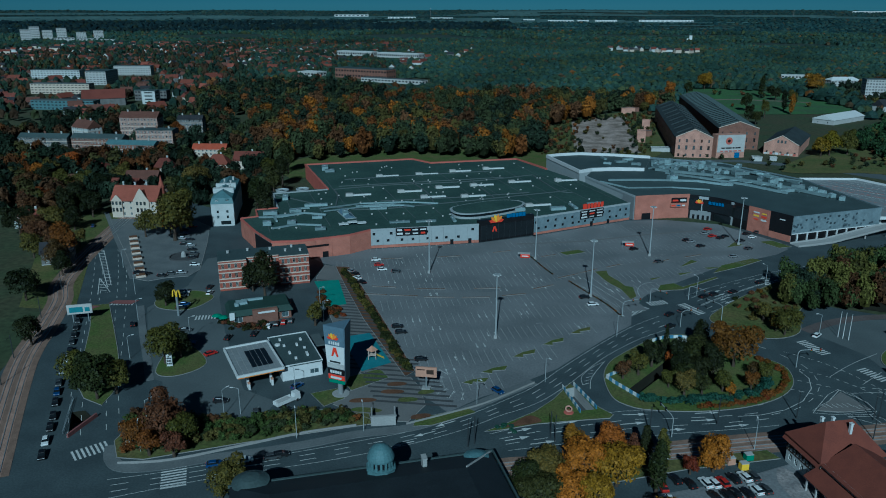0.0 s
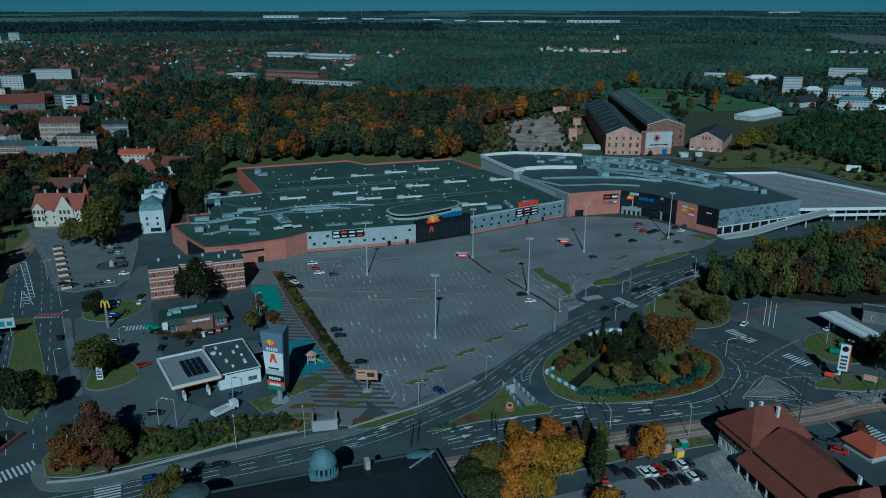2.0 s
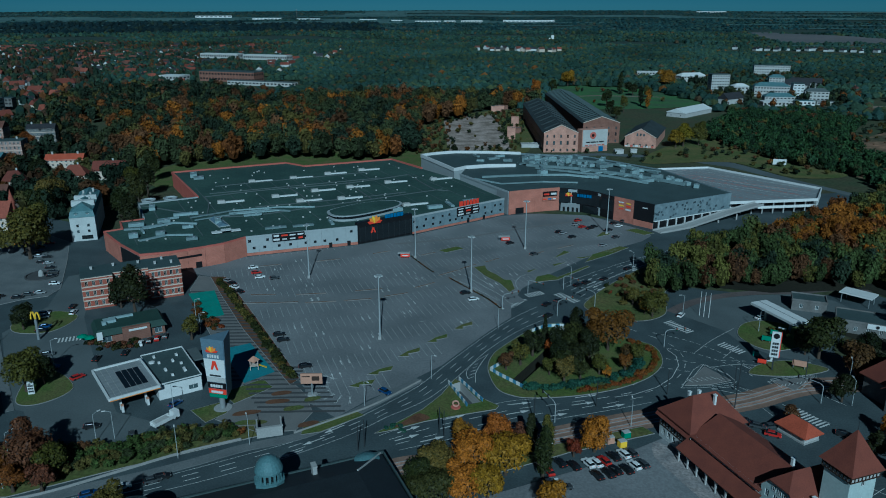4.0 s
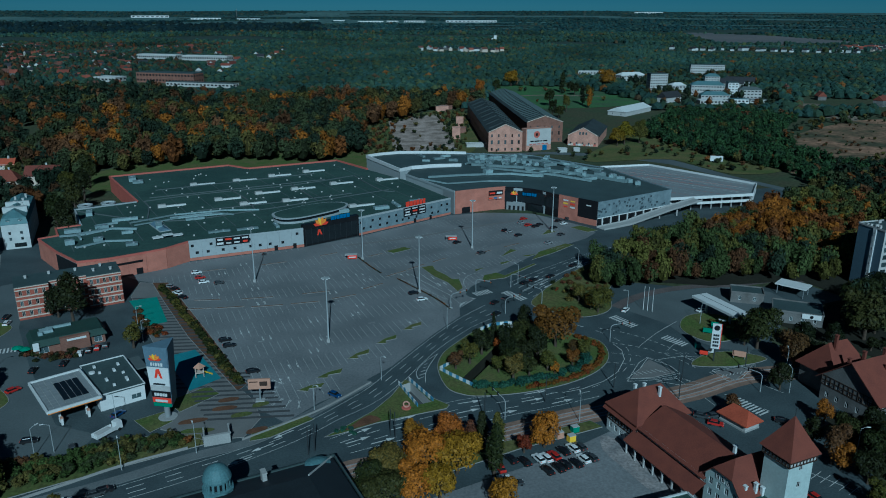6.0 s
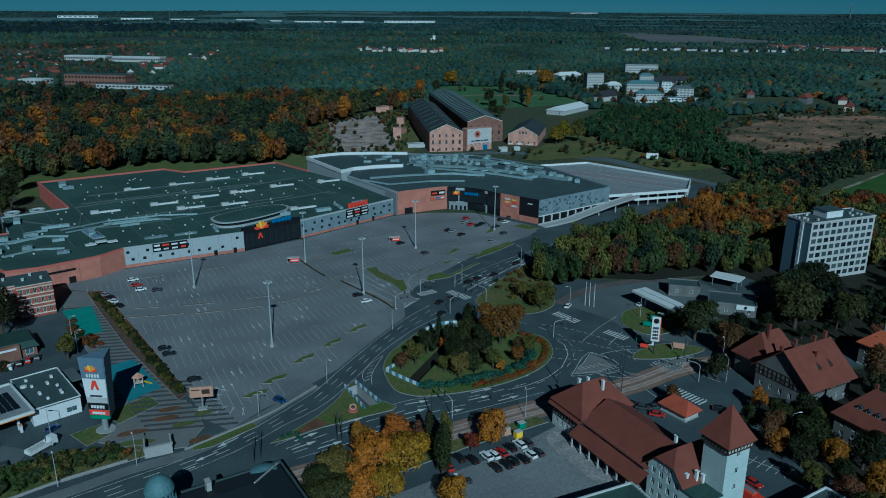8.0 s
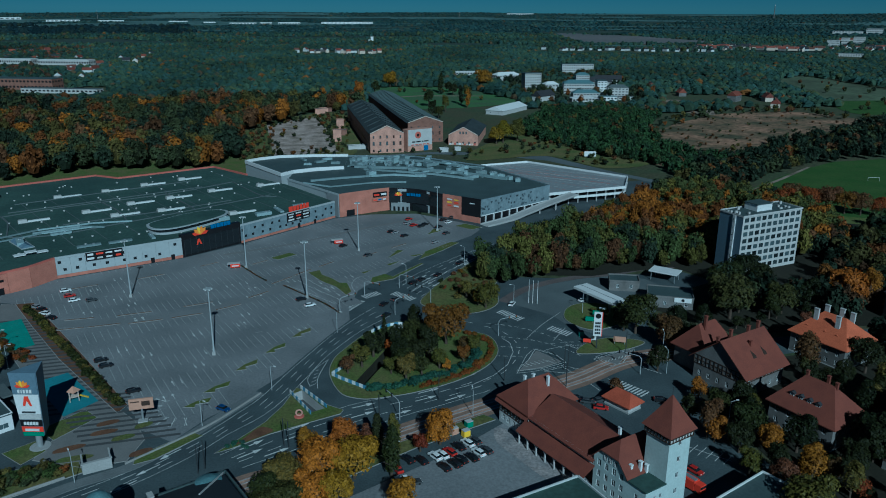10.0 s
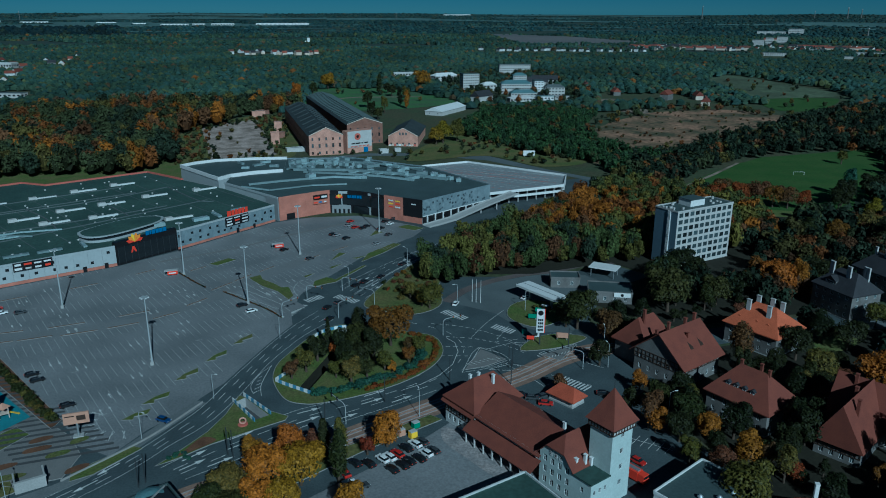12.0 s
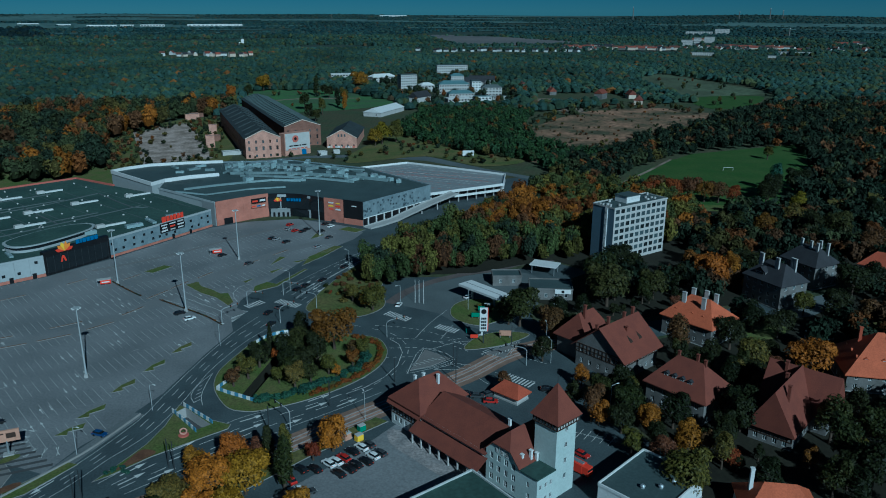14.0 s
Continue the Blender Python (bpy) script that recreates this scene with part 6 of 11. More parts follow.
glazed_wall(s, depot, (-12, 16), (-12, -0.5), 0, 8.6, grid_openings(16.5, 6, 2, 1.2, 1.7, 0.9, 3.2, 0.6, 0.3), M["white"])
punched(s, (0.5, -0.5), (0.5, 16), 0, 8.6, [])
punched(s, (0.5, 16), (-12, 16), 0, 8.6, [])
part("wall", s, M["render_white"], depot)
half_timber(depot, (-12, -0.5), (0.5, -0.5), 3.6, 6.6, 10)
half_timber(depot, (-12, 16), (-12, -0.5), 3.6, 6.6, 12)
s = Shape()
s.add([(-13, -1.6, 6.4), (1.0, -1.6, 6.4), (1.0, -0.45, 7.6), (-13, -0.45, 7.6)], [(0, 1, 2, 3)])
s.add([(-13.1, 17, 6.4), (-13.1, -1.6, 6.4), (-11.95, -0.45, 7.6), (-11.95, 16.2, 7.6)], [(0, 1, 2, 3)])
part("skirt_roof", s, M["tile_maroon"], depot)
head = roof_shape(12.5, 16.5, 8.6, 14.4, 0.7, "hip", 0.3, along_x=False)
part("roof", head, M["tile_maroon"], depot, at=pose(-5.75, 7.75, 0))
s = Shape()
punched(s, (0.5, 0), (25, 0), 5.6, 7.6, grid_openings(24.5, 14, 1, 1.2, 0.9, 0.6, 3, 0.4, 5.6))
punched(s, (25, 15.4), (0.5, 15.4), 0, 7.6, [])
part("hall_wall", s, M["render_white"], depot)
s = Shape()
s.add([(0.4, -0.7, 7.2), (25, -0.7, 7.2), (25, 7.7, 11.8), (0.4, 7.7, 11.8), (25, 16.1, 7.2), (0.4, 16.1, 7.2), (0.4, -0.7, 6.95), (25, -0.7, 6.95)],
      [(0, 1, 2, 3), (3, 2, 4, 5), (6, 7, 1, 0)])
part("hall_roof", s, M["tile_maroon"], depot)
s = Shape()
s.add([(-0.6, -3.8, 3.8), (25.2, -3.8, 3.8), (25.2, 0.0, 6.1), (-0.6, 0.0, 6.1), (-0.6, -3.8, 3.6), (25.2, -3.8, 3.6)], [(0, 1, 2, 3), (4, 5, 1, 0), (4, 0, 3)])
part("lean_to_roof", s, M["tile_maroon"], depot)
s = Shape()
s.box(0, 0, 0, 0.35, 0.35, 3.7)
me = s.mesh("post", [M["offwhite"]])
s = Shape()
s.beam((0, 0, 2.6), (1.1, 0, 3.6), 0.2).beam((0, 0, 2.6), (-1.1, 0, 3.6), 0.2)
mb = s.mesh("brace", [M["white"]])
for i in range(8):
    part("post", me, None, depot, at=pose(0.4 + 3.5 * i, -3.3, 0))
    part("brace", mb, None, depot, at=pose(0.4 + 3.5 * i, -3.3, 0))
s = Shape()
s.box(12.4, 1.2, 0, 24, 0.3, 5.6)
part("hall_door_wall", s, M["timber_dark"], depot)
s = Shape()
glazed_wall(s, depot, (24.6, 0), (35.4, 0), 0, 9.0, grid_openings(10.8, 4, 3, 1.15, 1.75, 0.8, 2.9, 0.6, 0.3), M["white"])
glazed_wall(s, depot, (35.4, 0), (41, 0), 0, 8.0, grid_openings(5.6, 1, 2, 0.9, 1.4, 1.2, 3.0, 0.6, 0.5), M["white"])
glazed_wall(s, depot, (41, 0), (41, 6.2), 0, 8.0, grid_openings(6.2, 3, 2, 0.8, 1.3, 0.9, 3.6, 0.4, 0.3), M["white"])
punched(s, (35.4, 14), (24.6, 14), 0, 9.0, [])
punched(s, (24.6, 14), (24.6, 0), 0, 9.0, [])
punched(s, (35.4, 6), (35.4, 14), 0, 9.0, [])
part("wall", s, M["render_mint"], depot)
s = Shape()   # half-hipped roof over a stepped-up gable
s.add([(24.0, -0.6, 8.5), (27.1, -0.6, 11.9), (30, 2.8, 15), (30, 14.6, 15), (24.0, 14.6, 8.5), (36.0, -0.6, 8.5), (32.9, -0.6, 11.9), (36.0, 14.6, 8.5)],
      [(1, 0, 4, 3, 2), (6, 1, 2), (5, 6, 2, 3, 7), (4, 7, 3)])
s.add([(24.0, -0.6, 8.2), (27.1, -0.6, 11.6), (27.1, -0.6, 11.9), (24.0, -0.6, 8.5), (32.9, -0.6, 11.6), (32.9, -0.6, 11.9), (36.0, -0.6, 8.2), (36.0, -0.6, 8.5)], [(0, 1, 2, 3), (1, 4, 5, 2), (4, 6, 7, 5)])
part("roof", s, M["tile_maroon"], depot)
s = Shape()
s.add([(24.6, 0, 9.0), (35.4, 0, 9.0), (32.8, 0, 11.7), (27.2, 0, 11.7)], [(0, 1, 2, 3)])
part("gable", s, M["render_mint"], depot)
for x in (28.4, 30.0, 31.6):
    part("window", window_mesh(1.0, 1.4, M["white"]), None, depot, at=pose(x, -0.1, 9.4))
s = Shape()
s.prism([(35.2, -0.3), (41.3, -0.3), (41.3, 6.3), (35.2, 6.3)], 8.0, 8.35)
part("flat_roof", s, M["roof_felt"], depot, "dark green flat roof")
for x, y, z0, z1 in ((-3.4, 9.2, 12, 15.4), (24.6, 8.2, 11, 14.2), (34.4, 2.0, 8, 11.5), (35.2, 4.2, 8, 12.2), (35.8, 5.6, 8, 11), (-8.2, 5, 12, 14.6), (-7.0, 7.0, 13, 15.0)):
    chimney(depot, x, y, z0, z0 + (z1 - z0) * 0.85, 0.7, 0.6, "white")
tower = thing("depot_tower", "tall pale rendered tower with half-timbered top and maroon spire", "tower", at=pose(43.7, 172.4, 0, 0, 0, -64))
s = Shape()
c = [(34.4, 6.2), (41, 6.2), (41, 13.2), (34.4, 13.2)]
glazed_wall(s, tower, c[0], c[1], 0, 18.6, [], M["white"])
glazed_wall(s, tower, c[1], c[2], 0, 18.6, [(3.1, 4.1, 4.2 + 4.2 * k, 5.6 + 4.2 * k) for k in range(4)], M["white"])
punched(s, c[2], c[3], 0, 18.6, [])
punched(s, c[3], c[0], 0, 18.6, [])
part("shaft", s, M["render_mint"], tower)
s = Shape()
s.box(37.7, 9.7, 18.4, 7.2, 7.6, 2.2)
part("belfry", s, M["offwhite"], tower)
c = [(34.05, 5.85), (41.35, 5.85), (41.35, 13.55), (34.05, 13.55)]
for i in range(4):
    half_timber(tower, c[i], c[(i + 1) % 4], 18.4, 20.6, 8, brace=False)
s = Shape()
s.add([(33.4, 5.2, 20.2), (42, 5.2, 20.2), (42, 14.2, 20.2), (33.4, 14.2, 20.2), (35.2, 7.2, 23.4), (40.2, 7.2, 23.4), (40.2, 12.2, 23.4), (35.2, 12.2, 23.4), (37.7, 9.7, 28.2)],
      [(0, 1, 5, 4), (1, 2, 6, 5), (2, 3, 7, 6), (3, 0, 4, 7), (4, 5, 8), (5, 6, 8), (6, 7, 8), (7, 4, 8), (3, 2, 1, 0)])
part("spire", s, M["tile_maroon"], tower)
s = Shape()
s.rod((37.7, 9.7, 28), (37.7, 9.7, 30), 0.1, 0.05)
part("finial", s, M["dark_steel"], tower)

# flat-roofed sheds beside it
ob = house("workshop", "low workshop with green-grey flat roof", "workshop", pose(41.0, 135.5, 0, 0, 0, 22), 26, 16, 4.8, 5, "render_white", "roof_felt", "flat", bays=(0, 0), storeys=1)
ob = house("workshop", "flat-roofed workshop with white front and roof vents", "workshop", pose(88.8, 131.5, 0, 0, 0, 29), 20, 16, 5.6, 6, "white", "roof_dark", "flat", bays=(5, 3), storeys=1)
for x, y in ((-4, 0), (-1, -3), (3, -4)):
    s = Shape()
    s.lathe(x, y, [(0.5, 5.6), (0.5, 6.1), (0.7, 6.2), (0.3, 6.6)], 10)
    part("vent", s, M["steel"], ob)
kiosk = house("kiosk", "small kiosk with orange-red hipped roof", "kiosk", pose(75.2, 187, 0, 0, 0, -58), 8.5, 5.5, 3.0, 5.2, "offwhite", "tile_red", "hip", 0.25, 0.8, 1, (3, 2))

# -- dark-roofed building with copper dome --
hallb = thing("domed_building", "large dark-roofed building with copper gutters", "building", at=pose(-57.5, 137.8, 0, 0, 0, 29.5))
s = Shape()
glazed_wall(s, hallb, (29, 0), (-30, 0), 0, 9, grid_openings(59, 12, 2, 1.4, 2.2, 1, 4, 1.0, 0.6), M["white"])
glazed_wall(s, hallb, (29, -40), (29, 0), 0, 9, grid_openings(40, 8, 2, 1.4, 2.2, 1, 4, 1.0, 0.6), M["white"])
punched(s, (-30, 0), (-30, -40), 0, 9, [])
punched(s, (-30, -40), (29, -40), 0, 9, [])
part("wall", s, M["render_grey"], hallb)
s = Shape()
s.add([(-30.6, 0.6, 8.8), (29.6, 0.6, 8.8), (29.6, -40, 8.8), (-30.6, -40, 8.8), (-22, -9, 12.2), (21, -9, 12.2), (21, -40, 12.2), (-22, -40, 12.2)],
      [(1, 0, 4, 5), (2, 1, 5, 6), (0, 3, 7, 4), (4, 7, 6, 5)])
part("roof", s, M["roof_black"], hallb, "smooth black roof sheeting")
s = Shape()
wall_strip(s, [(30.2, -40), (30.2, 1.0), (-31, 1.0)], 0.55, 8.4, 9.0)
part("gutter", s, M["roof_dark"], hallb, "dull grey-green gutter")
s = Shape()
s.beam((29.4, 0.4, 8.95), (21, -9, 12.3), 0.3)
part("ridge_cap", s, M["offwhite"], hallb)
s = Shape()
s.lathe(-26, 0.8, [(4.2, 8.6), (4.2, 9.6), (3.6, 9.8), (2.0, 10.6), (0.1, 10.9)], 20)
part("bay_roof", s, M["roof_dark"], hallb)
s = Shape()
s.lathe(25.5, -1.2, [(3.0, 8.6), (3.0, 9.4), (1.6, 10.0), (0.1, 10.3)], 20)
part("bay_roof", s, M["copper"], hallb)
chimney(hallb, 12.5, -3.4, 9, 12.6, 1.0, 2.0, "concrete")
dome = thing("dome_lantern", "octagonal copper lantern with round dome", "dome", at=pose(-53.6, 136.2, 0))
s = Shape()
s.lathe(0, 0, [(3.3, 8.6), (3.3, 11.4), (3.5, 11.5), (3.5, 11.8), (2.9, 11.9)], 8)
part("base", s, M["copper"], dome)
s = Shape()
s.lathe(0, 0, [(2.3, 11.8), (2.3, 13.9)], 8)
part("core", s, M["black"], dome)
for i in range(16):
    a = 2 * math.pi * i / 16
    s = Shape()
    s.box(2.7 * math.cos(a), 2.7 * math.sin(a), 11.8, 0.3, 0.5, 2.2, math.degrees(a))
    part("column", s, M["copper"], dome)
s = Shape()
s.lathe(0, 0, [(3.1, 13.9), (3.1, 14.3), (2.9, 14.9), (2.5, 15.8), (1.8, 16.6), (0.9, 17.1), (0.1, 17.3)], 20)
part("cupola", s, M["copper"], dome)

# -- striped brick tenement --
tenement = thing("tenement", "three-storey red brick tenement with cream bands and flat dark roof", "tenement", at=pose(-149.8, 258.0, 0, 0, 0, 32.6))
s = Shape()
wd = 36.0
for p, q, n in (((-18, 0), (-7, 0), 4), ((-7, 2.5), (6, 2.5), 5), ((6, 0), (18, 0), 5), ((18, 0), (18, 13), 4), ((-18, 13), (-18, 0), 4)):
    ln = math.hypot(q[0] - p[0], q[1] - p[1])
    glazed_wall(s, tenement, p, q, 0, 12.8, grid_openings(ln, n, 3, 1.1, 2.0, 1.0, 4.0, 0.4, 0.4), M["cream_stone"])
for p, q in (((-7, 0), (-7, 2.5)), ((6, 2.5), (6, 0)), ((18, 13), (-18, 13))):
    punched(s, p, q, 0, 12.8, [])
part("wall", s, M["red_brick"], tenement)
for z in (0.9, 3.5, 4.9, 7.5, 8.9, 11.4, 12.4):
    s = Shape()
    s.box(-12.5, -0.02, z, 11.1, 0.22, 0.42).box(12, -0.02, z, 12.1, 0.22, 0.42).box(-0.5, 2.48, z, 13, 0.2, 0.42).box(18.02, 6.5, z, 0.22, 13, 0.42).box(-18.02, 6.5, z, 0.22, 13, 0.42)
    part("cream_band", s, M["cream_stone"], tenement)
s = Shape()
s.prism([(-18.2, -0.2), (-7, -0.2), (-7, 2.3), (6, 2.3), (6, -0.2), (18.2, -0.2), (18.2, 13.2), (-18.2, 13.2)], 12.8, 13.1)
part("roof", s, M["roof_dark"], tenement)
for i, (x, y) in enumerate(((-14, 9), (-6, 10), (3, 9), (9, 5), (12, 10), (15, 4))):
    chimney(tenement, x, y, 13, 14.2, 0.8, 0.6, "offwhite")

# -- fast-food restaurant with green mansard --
rest = thing("restaurant", "low fast-food restaurant with dark green roof and brown entrance", "restaurant", at=pose(-137.6, 230.6, 0, 0, 0, 36))
s = Shape()
glazed_wall(s, rest, (-11, -6), (11, -6), 0, 3.6, [(1.5, 4.5, 0.6, 2.8), (8.5, 17.5, 0.6, 2.8), (18.5, 21, 0.6, 2.8)], M["white"], bars=1)
glazed_wall(s, rest, (-11, 6), (-11, -6), 0, 3.6, [(2, 5, 0.6, 2.8), (7, 10, 0.6, 2.8)], M["white"], bars=2)
punched(s, (11, -6), (11, 6), 0, 3.6, [])
punched(s, (11, 6), (-11, 6), 0, 3.6, [])
part("wall", s, M["dark_brick"], rest)
s = Shape()
s.add([(-11.8, -6.8, 3.2), (11.8, -6.8, 3.2), (11.8, 6.8, 3.2), (-11.8, 6.8, 3.2), (-10.6, -5.6, 5.2), (10.6, -5.6, 5.2), (10.6, 5.6, 5.2), (-10.6, 5.6, 5.2)],
      [(0, 1, 5, 4), (1, 2, 6, 5), (2, 3, 7, 6), (3, 0, 4, 7), (4, 5, 6, 7), (3, 2, 1, 0)])
part("roof", s, M["roof_green"], rest, "dark green sloped roof")
s = Shape()
s.box(1.5, -6.4, 0, 9, 1.8, 5.0)
part("entrance", s, M["dark_brick"], rest)
s = Shape()
s.box(2, -7.35, 3.6, 6, 0.1, 0.7)
part("sign_bar", s, M["white"], rest)
s = Shape()
s.box(-10.2, -6.9, 2.2, 1.8, 0.2, 2.8)
part("poster", s, M["white"], rest)
s = Shape()
s.box(-6, 1, 5.2, 4, 3, 0.9).box(-2, 3, 5.2, 8, 1, 0.7).box(-8, -1, 5.2, 1.4, 1.4, 1.1)
part("roof_plant", s, M["duct"], rest)
for x in (-9, -5.5):
    u = thing("parasol", "green parasol over terrace tables", "parasol", at=pose(-141.5 + x * 0.9, 219.5 - x * 0.2, 0), group="terrace parasols")
    s = Shape()
    s.rod((0, 0, 0), (0, 0, 2.6), 0.05)
    part("pole", s, M["steel"], u)
    s = Shape()
    s.lathe(0, 0, [(1.9, 2.2), (1.0, 2.7), (0.05, 2.95)], 8)
    part("canopy", s, M["sign_green"], u)
pole_sign = thing("pole_sign", "tall grey pole with rounded yellow emblem", "sign", at=pose(-166.1, 221.6, 0))
s = Shape()
s.box(0, 0, 0, 0.8, 0.5, 7.6)
part("pole", s, M["steel"], pole_sign)
for k in (-0.85, 0.85):
    s = Shape()
    for i in range(9):
        a0, a1 = math.pi * i / 9, math.pi * (i + 1) / 9
        s.beam((k + 0.75 * math.cos(a0), 0, 7.7 + 2.6 * math.sin(a0)), (k + 0.75 * math.cos(a1), 0, 7.7 + 2.6 * math.sin(a1)), 0.4, 0.4)
    part("emblem", s, M["sign_yellow"], pole_sign)

# -- filling station with glazed canopy --
canopy = thing("fuel_canopy", "filling station canopy with glazed grid roof and orange edge line", "canopy", at=pose(-115.2, 187.3, 0, 0, 0, -47.9))
W, D = 21.4, 13.8
s = Shape()
wall_strip(s, [(-W / 2, -D / 2), (W / 2, -D / 2)], 0.5, 5.2, 6.2)
wall_strip(s, [(W / 2, D / 2), (-W / 2, D / 2)], 0.5, 5.2, 6.2)
wall_strip(s, [(-W / 2, D / 2), (-W / 2, -D / 2)], 0.5, 5.2, 6.2)
part("fascia", s, M["white"], canopy)
s = Shape()
wall_strip(s, [(W / 2, -D / 2), (W / 2, D / 2)], 0.56, 5.2, 5.42)
part("fascia", s, M["sign_orange"], canopy, "narrow orange fascia line")
s = Shape()
wall_strip(s, [(W / 2, -D / 2), (W / 2, D / 2)], 0.5, 5.45, 6.2)
part("fascia", s, M["white"], canopy)
s = Shape()
s.prism([(-W / 2, -D / 2), (W / 2, -D / 2), (W / 2, D / 2), (-W / 2, D / 2)], 5.5, 5.7)
part("roof_deck", s, M["offwhite"], canopy)
gl = Shape()
gl.box(0, 0, 0, 1.9, 1.5, 0.12)
me = gl.mesh("roof_pane", [M["panel_grey"]])
gd = Shape()
gd.box(0, 0, 0, 1.9, 1.5, 0.14)
md = gd.mesh("roof_pane", [M["dark_glass"]])
for i in range(10):
    for k in range(8):
        dark = 2 <= i <= 7 and 3 <= k <= 6
        part("roof_pane", md if dark else me, None, canopy, at=pose(-W / 2 + 2.05 * i + 1.5, -D / 2 + 1.66 * k + 1.1, 5.7))
for x in (-7, 7):
    for y in (-3.5, 3.5):
        s = Shape()
        s.box(x, y, 0, 0.6, 0.6, 5.5)
        part("column", s, M["white"], canopy)
        pump = thing("fuel_pump", "white and yellow fuel pump on an island", "fuel pump", group="fuel pumps", at=canopy.matrix_basis @ Matrix.Translation((x + 1.8, y, 0.03)))
        s = Shape()
        s.box(0, 0, 0, 1.0, 0.6, 2.0)
        part("cabinet", s, M["white"], pump)
        s = Shape()
        s.box(0, 0, 2.0, 1.1, 0.7, 0.35)
        part("head", s, M["sign_peach"], pump)
shop = thing("station_shop", "white filling station shop with grey flat roof", "shop", at=pose(-106.9, 198.5, 0, 0, 0, -51))
s = Shape()
glazed_wall(s, shop, (11.4, -6.2), (11.4, 6.3), 0, 4.8, [(8.6, 11.4, 1.0, 2.6)], M["white"], bars=1)
glazed_wall(s, shop, (11.4, 6.3), (-11.4, 6.3), 0, 4.8, [(3, 9, 0.4, 3.0), (12, 18, 0.4, 3.0)], M["white"], bars=2)
glazed_wall(s, shop, (-11.4, -6.2), (11.4, -6.2), 0, 4.8, [(4, 18, 0.4, 3.2)], M["white"], bars=5)
punched(s, (-11.4, 6.3), (-11.4, -6.2), 0, 4.8, [])
part("wall", s, M["white"], shop)
s = Shape()
s.prism([(-11.6, -6.4), (11.6, -6.4), (11.6, 6.5), (-11.6, 6.5)], 4.7, 5.0)
part("roof", s, M["roof_dark"], shop, "blue-grey flat roof")
s = Shape()
wall_strip(s, [(-11.5, 6.4), (-11.5, -6.3), (11.5, -6.3), (11.5, 6.4), (-11.5, 6.4)], 0.3, 5.0, 5.3)
part("parapet", s, M["white"], shop)
s = Shape()
s.box(-6.5, 8.7, 3.4, 9, 4.4, 0.5)
part("porch", s, M["roof_grey"], shop)
for x, y, w in ((-8, -3, 1.0), (-3, -2.6, 0.7), (-2.4, 1.4, 1.4), (2.5, -2, 0.7), (3.2, -2, 0.7), (5.6, 3.0, 2.2), (7.4, -1, 0.8), (-6, 3.4, 1.2), (0.8, 3.2, 0.7)):
    s = Shape()
    s.box(x, y, 5.0, w, 0.7, 0.6)
    part("roof_vent", s, M["white"], shop)
s = Shape()
s.lathe(-4.6, -4.4, [(0.9, 5.0), (0.9, 5.4), (0.2, 5.5)], 14)
part("roof_hatch", s, M["white"], shop)

# -- tall tenant pylon --
pylon = thing("tenant_pylon", "tall three-sided tenant pylon with panels on one grey leg", "sign", at=pose(-84.3, 183.9, 0))
tri = [Vector((-3.9, -2.2)), Vector((3.3, -3.2)), Vector((2.2, 3.9))]


def pylon_at(u, z, out=0.0):
    """A place on the pylon's broad face: u across it, z up it; the pylon widens towards its top."""
    k = 0.76 + 0.24 * (z - 4.6) / 18.2
    p = (tri[0] + (tri[1] - tri[0]) * u) * k
    n = (tri[1] - tri[0]).normalized()
    return (p.x + n.y * out, p.y - n.x * out, z)


s = Shape()
s.rod((0, -0.4, 0), (0, -0.4, 5.2), 0.8, 0.8, 16)
part("leg", s, M["panel_grey"], pylon)
s = Shape()
s.lathe(0, -0.4, [(2.6, 0), (2.6, 0.35), (2.4, 0.4)], 24)
part("base", s, M["concrete"], pylon)
s = Shape()
s.add([(*(p * 0.76), 4.6) for p in tri] + [(*p, 22.8) for p in tri], [(0, 1, 4, 3), (1, 2, 5, 4), (2, 0, 3, 5), (3, 4, 5), (2, 1, 0)])
# slate instead of light panel: puts shade on the side faces
part("core", s, M["sign_slate"], pylon)
dvec = (tri[1] - tri[0]).normalized()
ang = math.degrees(math.atan2(dvec.y, dvec.x))
for z0, z1, k in ((16.8, 22.8, "sign_slate"), (11.0, 16.6, "white"), (9.4, 10.9, "offwhite"), (7.4, 9.2, "black"), (5.7, 7.2, "sign_red"), (4.5, 5.6, "sign_green")):
    s = Shape()
    s.add([pylon_at(0.02, z0, 0.2), pylon_at(0.98, z0, 0.2), pylon_at(0.98, z1, 0.2), pylon_at(0.02, z1, 0.2), pylon_at(0.02, z0), pylon_at(0.98, z0), pylon_at(0.98, z1), pylon_at(0.02, z1)],
          [(0, 1, 2, 3), (4, 5, 1, 0), (3, 2, 6, 7), (1, 5, 6, 2), (4, 0, 3, 7)])
    part("panel", s, M[k], pylon)
flower(pylon, pose(*pylon_at(0.45, 18.8, 0.34), 0, 0, ang), 2.0)
bars(pylon, pose(*pylon_at(0.5, 17.2, 0.36), 0, 0, ang), [0.5, 0.3, 0.5, 0.5, 0.5], 0.9, M["white"], gap=0.3)
s = Shape()
s.add([(-1.2, 0, 0), (-0.6, 0, 0), (0, 0, 1.5), (0.6, 0, 0), (1.2, 0, 0), (0.5, 0, 2.8), (-0.5, 0, 2.8)], [(0, 1, 2, 6), (2, 3, 4, 5), (2, 5, 6)])
part("emblem", s, M["sign_red"], pylon, at=pose(*pylon_at(0.5, 13.4, 0.34), 0, 0, ang))
